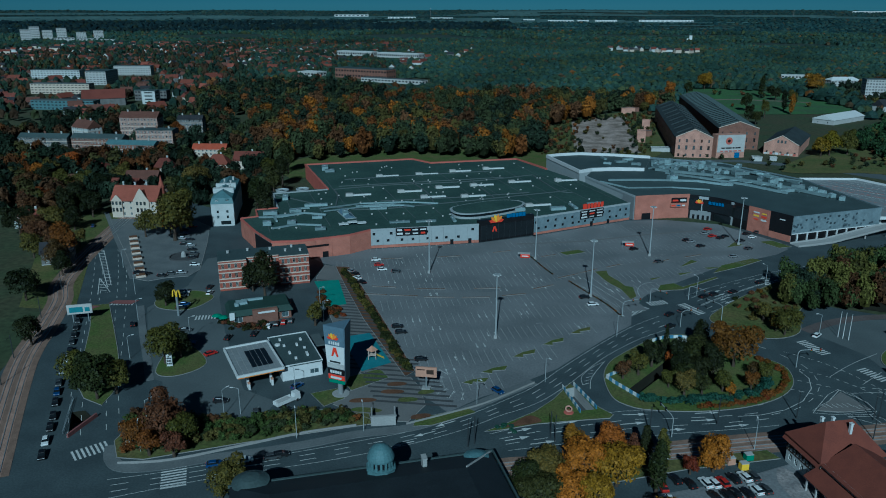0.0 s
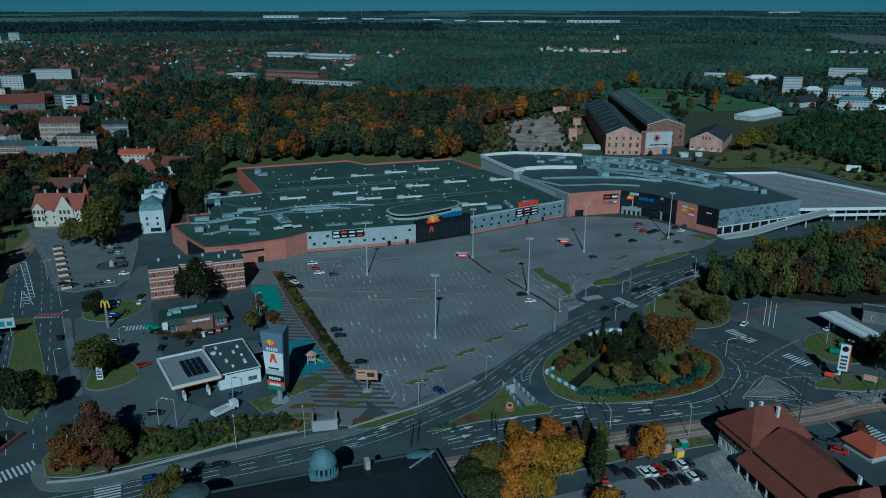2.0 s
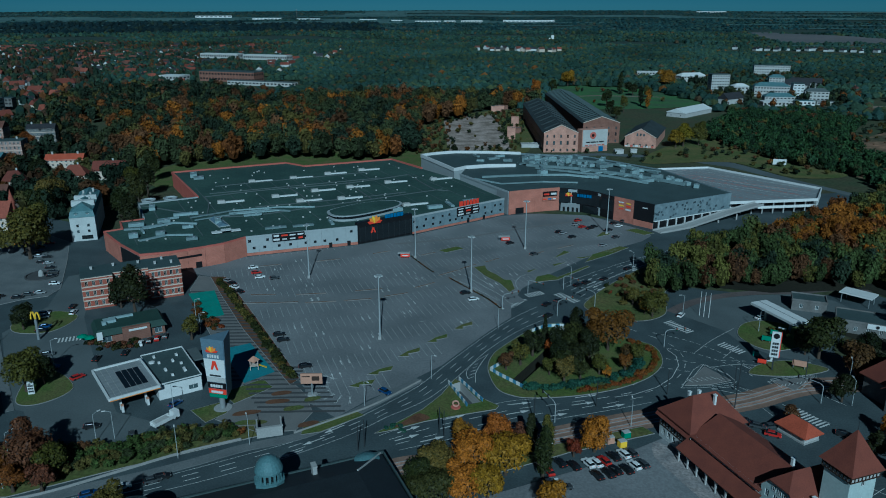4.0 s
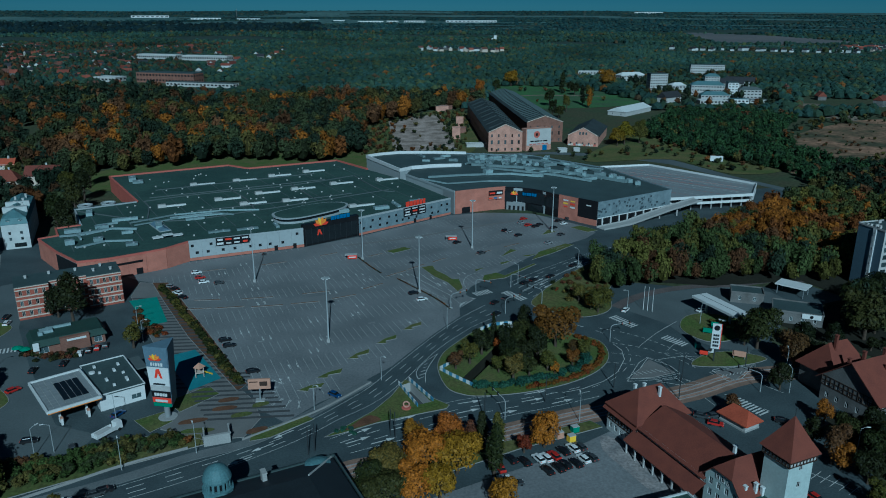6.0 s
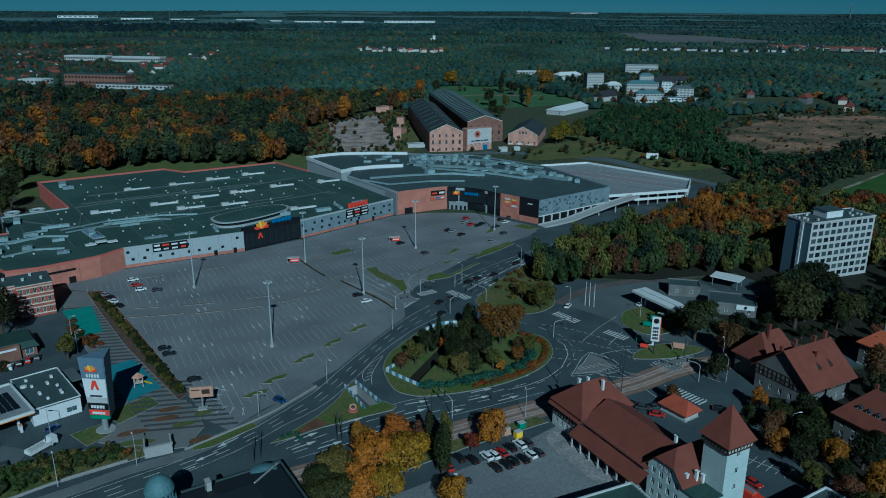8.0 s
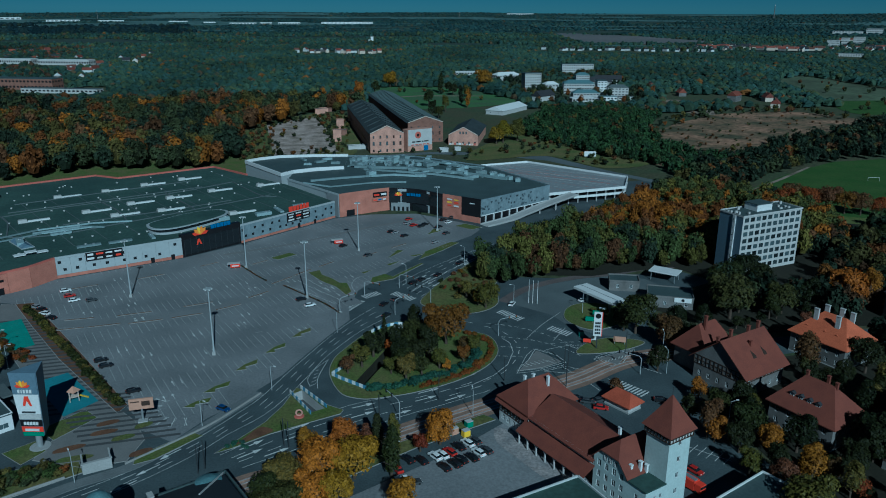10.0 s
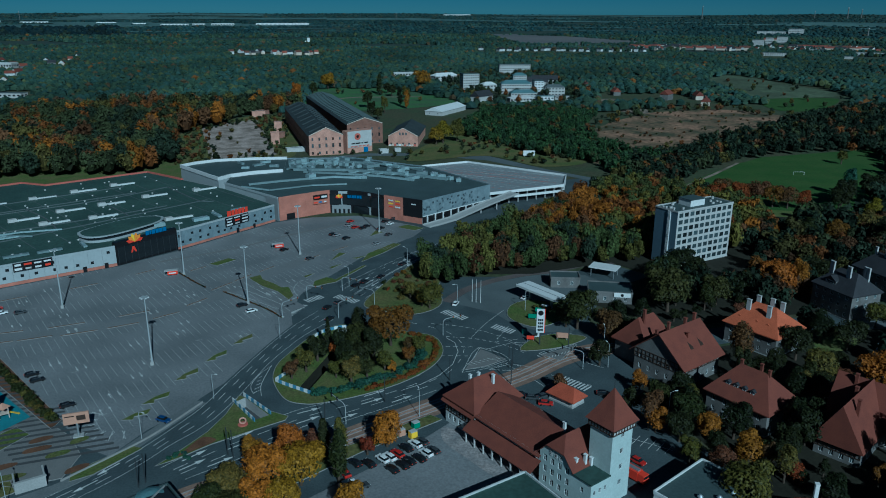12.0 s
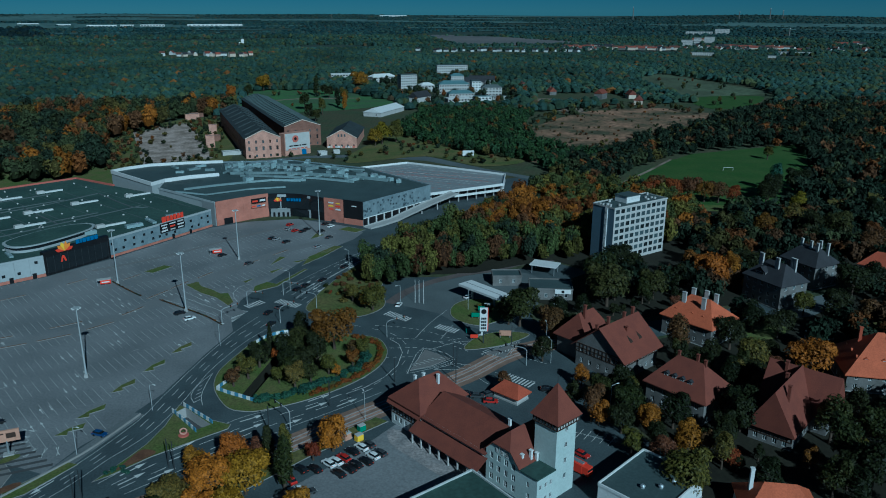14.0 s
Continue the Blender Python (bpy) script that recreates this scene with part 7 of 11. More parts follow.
bars(pylon, pose(*pylon_at(0.5, 11.4, 0.36), 0, 0, ang), [3.4], 0.4, M["dark_steel"])
bars(pylon, pose(*pylon_at(0.5, 7.9, 0.36), 0, 0, ang), [0.6, 0.6, 0.6, 0.6, 0.5], 0.8, M["white"], gap=0.2)
bars(pylon, pose(*pylon_at(0.5, 6.1, 0.36), 0, 0, ang), [3.6], 0.6, M["white"])
bb = thing("billboard", "peach-coloured billboard on one post", "billboard", at=pose(-60.8, 193.6, 0.1, 0, 0, 8))
s = Shape()
s.rod((0, 0, 0), (0, 0, 4.2), 0.28)
part("post", s, M["steel"], bb)
s = Shape()
s.box(0, 0, 0, 2.6, 2.0, 0.5)
part("footing", s, M["concrete"], bb)
s = Shape()
s.box(0, 0, 4.0, 6.4, 0.5, 3.2)
part("panel", s, M["sign_peach"], bb)
s = Shape()
s.box(1.2, -0.28, 5.0, 2.2, 0.06, 1.4).box(-1.6, -0.28, 6.2, 2.4, 0.06, 0.3)
part("print", s, M["timber_dark"], bb)

# -- left of the boulevard --
wh = thing("corner_house", "narrow white four-storey house with grey roofs", "house", at=pose(-215.3, 332.8, 0, 0, 0, 25.5))
s = Shape()
glazed_wall(s, wh, (-5.7, 0), (5.7, 0), 0, 12.0, [(4.5, 9.6, 0.8, 2.8)] + grid_openings(11.4, 2, 3, 1.1, 1.4, 1.0, 2.9, 0.8, 3.2)[:4], M["dark_steel"])
glazed_wall(s, wh, (5.7, 0), (5.7, 46), 0, 12.0, grid_openings(46, 9, 3, 1.1, 1.5, 1.0, 3.4, 1, 1), M["white"])
punched(s, (-5.7, 46), (-5.7, 0), 0, 12.0, [])
punched(s, (5.7, 46), (-5.7, 46), 0, 12.0, [])
part("wall", s, M["render_white"], wh)
s = Shape()
s.add([(-5.9, -0.2, 12), (5.9, -0.2, 12), (5.9, 46, 12), (-5.9, 46, 12), (-5.2, 0.9, 14.8), (5.2, 0.9, 14.8), (5.2, 46, 14.8), (-5.2, 46, 14.8), (0, 7, 17.6), (0, 46, 17.0)],
      [(0, 1, 5, 4), (1, 2, 6, 5), (3, 0, 4, 7), (4, 5, 8), (5, 6, 9, 8), (7, 4, 8, 9), (6, 2, 3, 7), (6, 7, 9)])
part("roof", s, M["copper"], wh, "grey-blue sheet metal roof")
s = Shape()
s.box(0, 12, 15.2, 10.6, 3, 2.6).box(0, 24, 15.2, 10.6, 2, 2.4)
part("firewall", s, M["render_white"], wh)
for x in (-2.6, 2.6):
    dormer(wh, x, 0.4, 12.4, 1.6, 1.7, 1.6, 0, "copper", "copper")
for k in range(6):
    chimney(wh, random.uniform(-3, 3), 14 + 5 * k, 15.5, 18, 0.9, 0.6, "offwhite")
gv = house("gabled_villa", "white villa with curved gables and orange-red roof", "villa", pose(-272, 341, 0, 0, 0, 12), 25, 14, 10, 16.5, "render_cream", "tile_old_orange", "gable", storeys=3, bays=(6, 3), storey=3.2)
for x, w, e, top in ((4.2, 9.0, 9.6, 16.4), (-9.4, 6.0, 9.4, 12.6)):
    s = Shape()
    g = [(x - w / 2, 0), (x + w / 2, 0), (x + w / 2, e), (x + w * 0.30, e + (top - e) * 0.38), (x + w * 0.14, e + (top - e) * 0.78), (x, top), (x - w * 0.14, e + (top - e) * 0.78), (x - w * 0.30, e + (top - e) * 0.38), (x - w / 2, e)]
    n = len(g)
    s.add([(u, -7.75, v) for u, v in g] + [(u, -7.15, v) for u, v in g], [tuple(range(n)), tuple(range(2 * n - 1, n - 1, -1))] + [((i + 1) % n, i, n + i, n + (i + 1) % n) for i in range(n)])
    ob = part("gable", s, M["render_cream"], gv)
    for k in range(3):
        part("window", window_mesh(1.2, 1.9, M["timber_dark"]), None, ob, at=pose(x - 2.1 + 2.1 * k, -7.81, 7.2))
        part("window", window_mesh(1.2, 2.1, M["timber_dark"]), None, ob, at=pose(x - 2.1 + 2.1 * k, -7.81, 3.4))
    part("gable_roof", roof_shape(w - 0.8, 9.0, e, top - 1.6, 0.1, "gable", along_x=False), M["tile_old_orange"], gv, at=pose(x, -2.6, 0))
s = Shape()
s.lathe(12.4, 1.5, [(1.5, 0), (1.5, 15), (1.8, 15.2), (0.9, 18.5), (0.05, 22)], 12)
part("turret", s, M["tile_old_orange"], gv)
for x, y in ((-9, 2), (-2, 1), (4, 2)):
    chimney(gv, x, y, 14, 18, 0.9, 0.7, "offwhite")


def tenement_row(at, w, d, h, ridge, wall, roof, floors, label, bays=None, kind="gable"):
    ob = house("tenement", label, "tenement", at, w, d, h, ridge, wall, roof, kind, 0.2, 0.3, floors, (bays or int(w / 3), 3), 0.6, (h - 0.6) / floors, (1.35, 1.95), plinth=False)
    for k in range(floors + 1):
        s = Shape()
        z = min(0.3 + (h - 0.6) / floors * k, h - 0.5)
        s.box(0, -d / 2, z, w + 0.3, 0.36, 0.42).box(w / 2, 0, z, 0.36, d - 0.4, 0.42)
        part("string_course", s, M["cream_stone"], ob)
    return ob


random.seed(77)
for x, y, a, w, d, h, r, wl, rf, fl in ((-478, 496, 10, 42, 11, 9, 12, "render_grey", "roof_dark", 3), (-434, 506, 8, 44, 11, 9, 12, "dark_brick", "roof_dark", 3), (-392, 492, 8, 40, 12, 8.5, 11, "dark_brick", "copper", 2),
                                        (-392, 523, 14, 30, 14, 15, 15.6, "tenement_brick", "roof_dark", 4), (-446, 575, 14, 34, 14, 16, 20.5, "tenement_brick", "tile_brown", 4), (-405, 590, 20, 22, 12, 14, 17, "render_grey", "tile_slate", 4),
                                        (-480, 545, -15, 22, 14, 10, 16, "render_white", "tile_brown", 3), (-330, 502, 14, 26, 10, 6, 9.6, "render_cream", "tile_red", 2)):
    o = tenement_row(pose(x, y, 0, 0, 0, a), w, d, h, r, wl, rf, fl, {"dark_brick": "weathered dark brick tenement row with low roof", "tenement_brick": "tall ornate brick tenement with cream trim", "render_cream": "cream rendered house with red tiled roof",
                     "render_grey": "grey rendered tenement with dark roof", "render_white": "white rendered gabled house"}[wl])
    for k in range(3):
        chimney(o, -w / 3 + w / 3 * k, 0, h, r + 1.6, 1.2, 0.7, "dark_brick" if k % 2 else "offwhite")
for x, y, a, w, d, h, r, wl, rf, kd in ((-292, 452, 20, 15, 12, 7, 12.5, "render_cream", "tile_old_orange", "hip"), (-278, 470, 14, 20, 13, 7, 12, "render_cream", "tile_old_red", "gable"), (-318, 428, 30, 13, 11, 8, 13, "render_cream", "tile_old_red", "hip"),
                                        (-312, 398, 15, 20, 12, 7, 11, "render_grey", "tile_brown", "gable"), (-306, 374, 12, 16, 11, 8, 11.5, "render_cream", "tile_old_red", "gable"), (-256, 262, 35, 13, 10, 6, 9.5, "render_grey", "tile_slate", "gable"),
                                        (-312, 306, 20, 14, 11, 5, 9, "render_white", "tile_old_red", "hip"), (-366, 420, 20, 14, 11, 6, 10, "render_white", "tile_old_red", "hip"), (-350, 380, 10, 14, 11, 6, 10, "render_grey", "tile_brown", "hip")):
    o = house("house", {"tile_old_orange": "cream house with orange tiled hip roof", "tile_old_red": "house with red tiled roof among trees", "tile_brown": "grey house with brown tiled roof", "tile_slate": "grey house with dark slate roof"}[rf], "house",
              pose(x, y, 0, 0, 0, a), w, d, h, r, wl, rf, kd, storeys=2, bays=(4, 3))
    chimney(o, 2, 1, h, r + 1.2)

# -- brick halls behind the mall --
def long_hall(at, w, ln, h, ridge, label, ribs, wall="old_brick"):
    ob = thing("brick_hall", label, "industrial hall", at=at)
    s = Shape()
    op = []
    for z, hh, ww, n in ((0.8, 2.2, 1.5, 5), (6.0, 3.2, 1.7, 5), (11.6, 2.4, 1.3, 5)):
        op += [(w * (i + 0.5) / n - ww / 2, w * (i + 0.5) / n + ww / 2, z, z + hh) for i in range(n)]
    glazed_wall(s, ob, (-w / 2, 0), (w / 2, 0), 0, h, [o for o in op if o[3] < h], M["dark_brick"])
    punched(s, (w / 2, 0), (w / 2, ln), 0, h, [])
    punched(s, (w / 2, ln), (-w / 2, ln), 0, h, [])
    glazed_wall(s, ob, (-w / 2, ln), (-w / 2, 0), 0, h, grid_openings(ln, 22, 1, 2.0, 3.4, 5, 9, 2, 0), M["dark_brick"])
    s.add([(-w / 2, 0, h), (w / 2, 0, h), (0, 0, ridge + 0.6), (w / 2, ln, h), (-w / 2, ln, h), (0, ln, ridge)], [(0, 1, 2), (3, 4, 5)])
    part("wall", s, M[wall], ob)
    s = Shape()
    e = 0.8
    s.add([(-w / 2 - e, 0.3, h - 0.2), (0, 0.3, ridge), (w / 2 + e, 0.3, h - 0.2), (-w / 2 - e, ln, h - 0.2), (0, ln, ridge), (w / 2 + e, ln, h - 0.2), (-w / 2 - e, 0.3, h - 0.6), (w / 2 + e, 0.3, h - 0.6), (-w / 2 - e, ln, h - 0.6), (w / 2 + e, ln, h - 0.6)],
          [(1, 0, 3, 4), (2, 1, 4, 5), (0, 6, 8, 3), (7, 2, 5, 9)])
    part("roof", s, M["hall_roof"], ob)
    for side in (-1, 1):
        s = Shape()
        s.beam((side * w / 2, -0.15, h + 0.1), (0, -0.15, ridge + 0.8), 0.6, 0.5)
        part("cornice", s, M["cream_stone"], ob)
    for i in range(ribs):
        y = ln * (i + 0.6) / ribs
        s = Shape()
        for side in (-1, 1):
            s.beam((side * w * 0.44, y, h + (ridge - h) * 0.12 + 0.5), (side * 0.8, y, ridge + 0.4), 0.5, 0.9)
        part("roof_rib", s, M["roof_dark"] if ribs > 12 else M["hall_roof"], ob)
    return ob


long_hall(pose(26.6, 597.5, 0, 0, 0, 5.5), 27, 190, 15.6, 21.0, "long weathered brick hall with rows of arched windows", 9)
long_hall(pose(62.0, 645, 0, 0, 0, 7.0), 31, 230, 17, 21.5, "broad brick hall with ribbed roof", 26, "dark_brick")
mural = thing("painted_board", "large white advertising wall with round red emblem", "billboard", at=pose(53.6, 604.6, 0, 0, 0, 25))
s = Shape()
s.box(0, 4, 0, 23, 8, 17.5)
part("wall", s, M["old_brick"], mural)
s = Shape()
s.box(0, -0.15, 4.5, 22, 0.3, 13)
part("panel", s, M["offwhite"], mural)
s = Shape()
s.rod((-2, -0.32, 13), (-2, -0.42, 13), 2.8, 2.8, 24)
part("emblem", s, M["coping_red"], mural)
s = Shape()
s.rod((-2, -0.44, 13), (-2, -0.5, 13), 1.2, 1.2, 24)
part("emblem_core", s, M["black"], mural)
bars(mural, pose(0, -0.35, 7.2, 0, 0, 0), [3, 4.5, 1.6, 4], 0.9, M["black"], gap=0.8)
bars(mural, pose(0, -0.35, 4.9, 0, 0, 0), [2.5, 3, 2.6, 3, 2.4], 0.8, M["coping_red"], gap=0.9)
s = Shape()
s.box(5.5, -0.2, 0, 4, 0.4, 4)
part("blue_gate", s, M["sign_blue"], mural)
b3 = long_hall(pose(92, 626, 0, 0, 0, -16), 25, 62, 8.6, 14.5, "old brick workshop with dark gable roof and daubed front", 0)
for x in (-2.6, 0, 2.6):
    s = Shape()
    s.box(x, -0.03, 9.4, 1.3, 0.1, 2.2)
    part("gable_window", s, M["pane"], b3)
random.seed(52)
for k in range(11):
    s = Shape()
    s.box(-11 + 2.1 * k, -0.04, 0.3, random.uniform(1.2, 2.1), 0.06, random.uniform(1.0, 2.6))
    part("daub", s, M[("white", "cream_stone", "coping_red", "offwhite")[k % 4]], b3, "patch of wall paint")
ws = house("storage_shed", "white storage shed with pale roof", "shed", pose(172, 836, 0, 0, 0, -38), 21, 60, 5, 9, "offwhite", "white", "gable", storeys=1, bays=(2, 0), along_x=False, plinth=False)
for y in (-20, 4):
    s = Shape()
    s.add([(-9, y, 5.72), (-3, y, 8.0), (-3, y + 16, 8.0), (-9, y + 16, 5.72)], [(0, 3, 2, 1), (0, 1, 2, 3)])
    part("roof_light", s, M["dark_glass"], ws)
for x, y, w, d, h, a in ((-10, 690, 8, 6, 5, 8), (-34, 838, 14, 9, 6, 10), (3, 618, 16, 5, 3, 12), (72, 598, 7, 4, 3, 10), (84, 602, 5, 3, 2.6, 0), (-12, 728, 7, 6, 9, 0), (-14, 657, 7, 6, 10, 5), (-28, 858, 9, 7, 4, 20)):
    house("outbuilding", "small weathered brick outbuilding near the halls" if h > 3.5 else "small pale shed near the halls", "outbuilding", pose(x, y, 0, 0, 0, a), w, d, h, h + 1, "offwhite" if h < 3.5 else ("old_brick" if h > 5 else "dark_brick"), "roof_dark", "flat", bays=(0, 0), plinth=False)

# -- tower block --
blk = thing("tower_block", "eight-storey slab block with white grid front and grey side", "apartment block", at=pose(160.3, 294.0, 0, 0, 0, 0))
p0, p1 = Vector((163.6, 290.9)), Vector((197.2, 302.4))
front_a = math.degrees(math.atan2(p1.y - p0.y, p1.x - p0.x))
blk.matrix_basis = pose(p0.x, p0.y, 0, 0, 0, front_a)
fw, fd, fh = (p1 - p0).length, 13.0, 25.8
s = Shape()
glazed_wall(s, blk, (0, 0), (fw, 0), 0, fh, grid_openings(fw, 10, 8, 2.5, 1.95, 0.8, 3.1, 0.5, 0.8), M["dark_steel"])
punched(s, (fw, 0), (fw, fd), 0, fh, [])
punched(s, (fw, fd), (0, fd), 0, fh, [])
part("wall", s, M["offwhite"], blk)
s = Shape()
glazed_wall(s, blk, (-0.2, fd), (-0.2, -0.1), 0, fh, [(8.0, 8.9, 1.4 + 3.1 * k, 3.0 + 3.1 * k) for k in range(8)], M["white"])
# blue-grey wall, its colour deepened for the shade on this side
part("side_wall", s, M["sign_slate"], blk, "blue-grey side wall")
s = Shape()
s.box(-0.35, 4.55, 0, 0.5, 1.6, fh)
part("white_strip", s, M["white"], blk)
for k in range(8):
    part("stair_window", window_mesh(0.9, 1.4, M["white"]), None, blk, at=pose(-0.62, 4.55, 1.4 + 3.1 * k, 0, 0, -90))
s = Shape()
s.prism([(-0.3, -0.2), (fw + 0.1, -0.2), (fw + 0.1, fd + 0.1), (-0.3, fd + 0.1)], fh, fh + 0.25)
part("roof", s, M["roof_dark"], blk)
s = Shape()
wall_strip(s, [(-0.3, fd), (-0.3, -0.2), (fw, -0.2), (fw, fd), (-0.3, fd)], 0.3, fh, fh + 0.7)
part("parapet", s, M["offwhite"], blk)
pent = Shape()
glazed_wall(pent, blk, (12, 4), (21, 4), fh, fh + 3.2, grid_openings(9, 4, 1, 0.9, 0.9, 1.2, 3, 0.5, fh), M["white"])
pent.box(16.5, 7.6, fh, 9, 7.0, 3.2)
part("penthouse", pent, M["white"], blk)
s = Shape()
s.box(16.5, 7.5, fh + 3.2, 9.6, 7.6, 0.3)
part("penthouse_roof", s, M["roof_dark"], blk)
random.seed(5)
for i in range(16):
    x, y = random.uniform(1, fw - 2), random.uniform(2, fd - 2)
    if not 11 < x < 22:
        s = Shape()
        s.box(x, y, fh + 0.25, random.uniform(0.6, 1.6), 0.7, random.uniform(0.6, 1.3))
        part("roof_vent", s, M["offwhite"], blk)

# -- villas in the gardens --
va = thing("timbered_villa", "large half-timbered villa with steep maroon tiled roofs", "villa", at=pose(117.0, 199.0, 0, 0, 0, 26))
s = Shape()
c = [(-10.5, -9), (8.5, -9), (8.5, 9), (-10.5, 9)]
for i in range(4):
    p, q = c[i], c[(i + 1) % 4]
    ln = math.hypot(q[0] - p[0], q[1] - p[1])
    glazed_wall(s, va, p, q, 0, 8, grid_openings(ln, 5, 2, 1.1, 1.7, 0.9, 3.5, 0.6, 0.6), M["white"])
s.add([(-10.5, 9, 8), (-10.5, -9, 8), (-10.5, 0, 15.2)], [(0, 1, 2)])
s.add([(8.5, -9, 8), (8.5, 9, 8), (8.5, 0, 15.2)], [(0, 1, 2)])
# dark grey here includes the shade of trees on the wall
part("wall", s, M["render_grey"], va)
half_timber(va, (-10.5, 9), (-10.5, -9), 5.0, 8.0, 12)
half_timber(va, (-10.5, -9), (8.5, -9), 5.0, 8.0, 12)
s = Shape()
s.add([(-11.6, -10.4, 7.0), (9.6, -10.4, 7.0), (9.6, 0, 15.8), (-11.6, 0, 15.8), (9.6, 10.4, 7.0), (-11.6, 10.4, 7.0), (-11.6, -10.4, 6.7), (9.6, -10.4, 6.7), (-11.6, 0, 15.5), (-11.6, 10.4, 6.7)],
      [(0, 1, 2, 3), (3, 2, 4, 5), (6, 7, 1, 0), (6, 0, 3, 8), (8, 3, 5, 9)])
part("roof", s, M["tile_maroon"], va)
part("rear_roof", roof_shape(14, 13, 7.5, 14.8, 0.8, "hip", 0.25, along_x=True), M["tile_maroon"], va, at=pose(-0.5, 13.4, 0, 0, 0, 0))
s = Shape()
s.box(-0.5, 13.4, 0, 13.4, 12.4, 7.4)
part("rear_wall", s, M["render_grey"], va)
for x, y, z1 in ((-5, 1.2, 18), (-1, -3.2, 15), (3, 0.8, 17.6), (8, 1.0, 18), (-9, 2.5, 16), (-3, 12, 18.2)):
    chimney(va, x, y, 10, z1 - 0.4, 0.8, 0.8, "tile_maroon")
for x in (-2.5, 2.5):
    s = Shape()
    s.add([(x - 0.9, -6.4, 10.2), (x + 0.9, -6.4, 10.2), (x, -6.4, 11.4), (x, -3.4, 12.6)], [(0, 1, 2), (1, 3, 2), (0, 2, 3)])
    part("roof_window", s, M["timber_dark"], va)
vb = house("hipped_villa", "grey villa with maroon hipped roof and eyebrow dormers", "villa", pose(122.8, 168.6, 0, 0, 0, -64.5), 18.5, 14, 8, 15, "render_grey", "tile_maroon", "hip", 0.3, 0.9, 2, (5, 4))
for i in range(4):
    dormer(vb, -4.4 + 2.5 * i, -5.0, 9.6, 1.5, 1.1, 2.2, 0, "render_grey", "tile_slate")
dormer(vb, 6.6, 1.0, 9.6, 1.5, 1.1, 2.2, 90, "render_grey", "tile_slate")
for x, y in ((-4.0, 0.4), (4.5, 0.2), (1.0, 2.2)):
    chimney(vb, x, y, 13, 16.2, 0.7, 0.7, "tile_maroon")
vc = house("hipped_villa", "grey villa with bright orange hipped roof and tall chimneys", "villa", pose(155.5, 211.8, 0, 0, 0, -65), 19, 16, 8.2, 14.6, "render_grey", "tile_orange", "hip", 0.32, 0.9, 2, (5, 4))
for x, y in ((-4.6, -3.0), (3.2, -3.4), (-4.6, 3), (0, 4), (4.0, 3.4)):
    chimney(vc, x, y, 10, 15.9, 1.5, 0.7, "offwhite")
for x in (-6, 0.5, 4.6):
    dormer(vc, x, -5.6, 9.4, 0.9, 0.7, 1.2, 0, "render_white", "tile_orange")
vd = house("grey_villa", "grey three-storey villa with black roof and white chimneys", "villa", pose(204.1, 232.7, 0, 0, 0, -80), 18, 14.5, 10.6, 16.6, "render_grey", "tile_slate", "hip", 0.3, 0.7, 3, (5, 3), storey=3.3, win=(1.3, 1.7))
for x, y in ((-6, -2.4), (-5, -2.6), (1.5, -2.2), (2.4, -2.4), (4.5, 2.8), (6, 2.8)):
    chimney(vd, x, y, 13, 19.0, 1.0, 0.7, "offwhite")
dormer(vd, -2.6, -6.0, 11.6, 5.0, 1.2, 3, 0, "render_grey", "tile_slate")
ve = house("grey_villa", "grey three-storey villa with black roof and white chimneys", "villa", pose(233.2, 247.5, 0, 0, 0, -80), 17, 14, 10.6, 16.4, "render_grey", "tile_slate", "hip", 0.3, 0.7, 3, (5, 3), storey=3.3, win=(1.3, 1.7))
for x, y in ((-4, -1), (0.5, -1), (4, -1.5), (2, 3), (6, 2.4)):
    chimney(ve, x, y, 13, 18.6, 1.0, 0.7, "offwhite")
vf = thing("timbered_villa", "half-timbered villa with broad maroon gable roofs", "villa", at=pose(131.6, 144.0, 0, 0, 0, 32))
s = Shape()
glazed_wall(s, vf, (0.6, 5.6), (0.6, -5.6), 0, 6.2, grid_openings(11.2, 4, 2, 1.1, 1.5, 0.7, 2.9, 0.6, 0.3), M["white"])
glazed_wall(s, vf, (0.6, -5.6), (15, -5.6), 0, 6.2, grid_openings(14.4, 4, 2, 1.1, 1.5, 0.7, 2.9, 0.6, 0.3), M["white"])
punched(s, (15, 5.6), (0.6, 5.6), 0, 6.2, [])
s.add([(0.6, 5.6, 6.2), (0.6, -5.6, 6.2), (0.6, 0, 15.2)], [(0, 1, 2)])
part("front_wall", s, M["render_grey"], vf)
s = Shape()
c = [(15, -10), (27.4, -10), (27.4, 8), (15, 8)]
for i in range(4):
    p, q = c[i], c[(i + 1) % 4]
    ln = math.hypot(q[0] - p[0], q[1] - p[1])
    glazed_wall(s, vf, p, q, 0, 6.4, grid_openings(ln, 4, 2, 1.1, 1.5, 0.7, 2.9, 0.6, 0.3), M["white"])
s.add([(15, -10, 6.4), (27.4, -10, 6.4), (21.2, -10, 15)], [(0, 1, 2)])
s.add([(27.4, 8, 6.4), (15, 8, 6.4), (21.2, 8, 15)], [(0, 1, 2)])
part("rear_wall", s, M["render_grey"], vf)
half_timber(vf, (0.6, 5.6), (0.6, -5.6), 2.6, 4.9, 10)
part("front_roof", roof_shape(20.4, 11.2, 6.2, 15.9, 0.8, "gable"), M["tile_maroon"], vf, at=pose(10.6, 0, 0))
part("rear_roof", roof_shape(12.4, 18, 6.4, 15.4, 0.8, "gable", along_x=False), M["tile_maroon"], vf, at=pose(21.2, -1, 0))
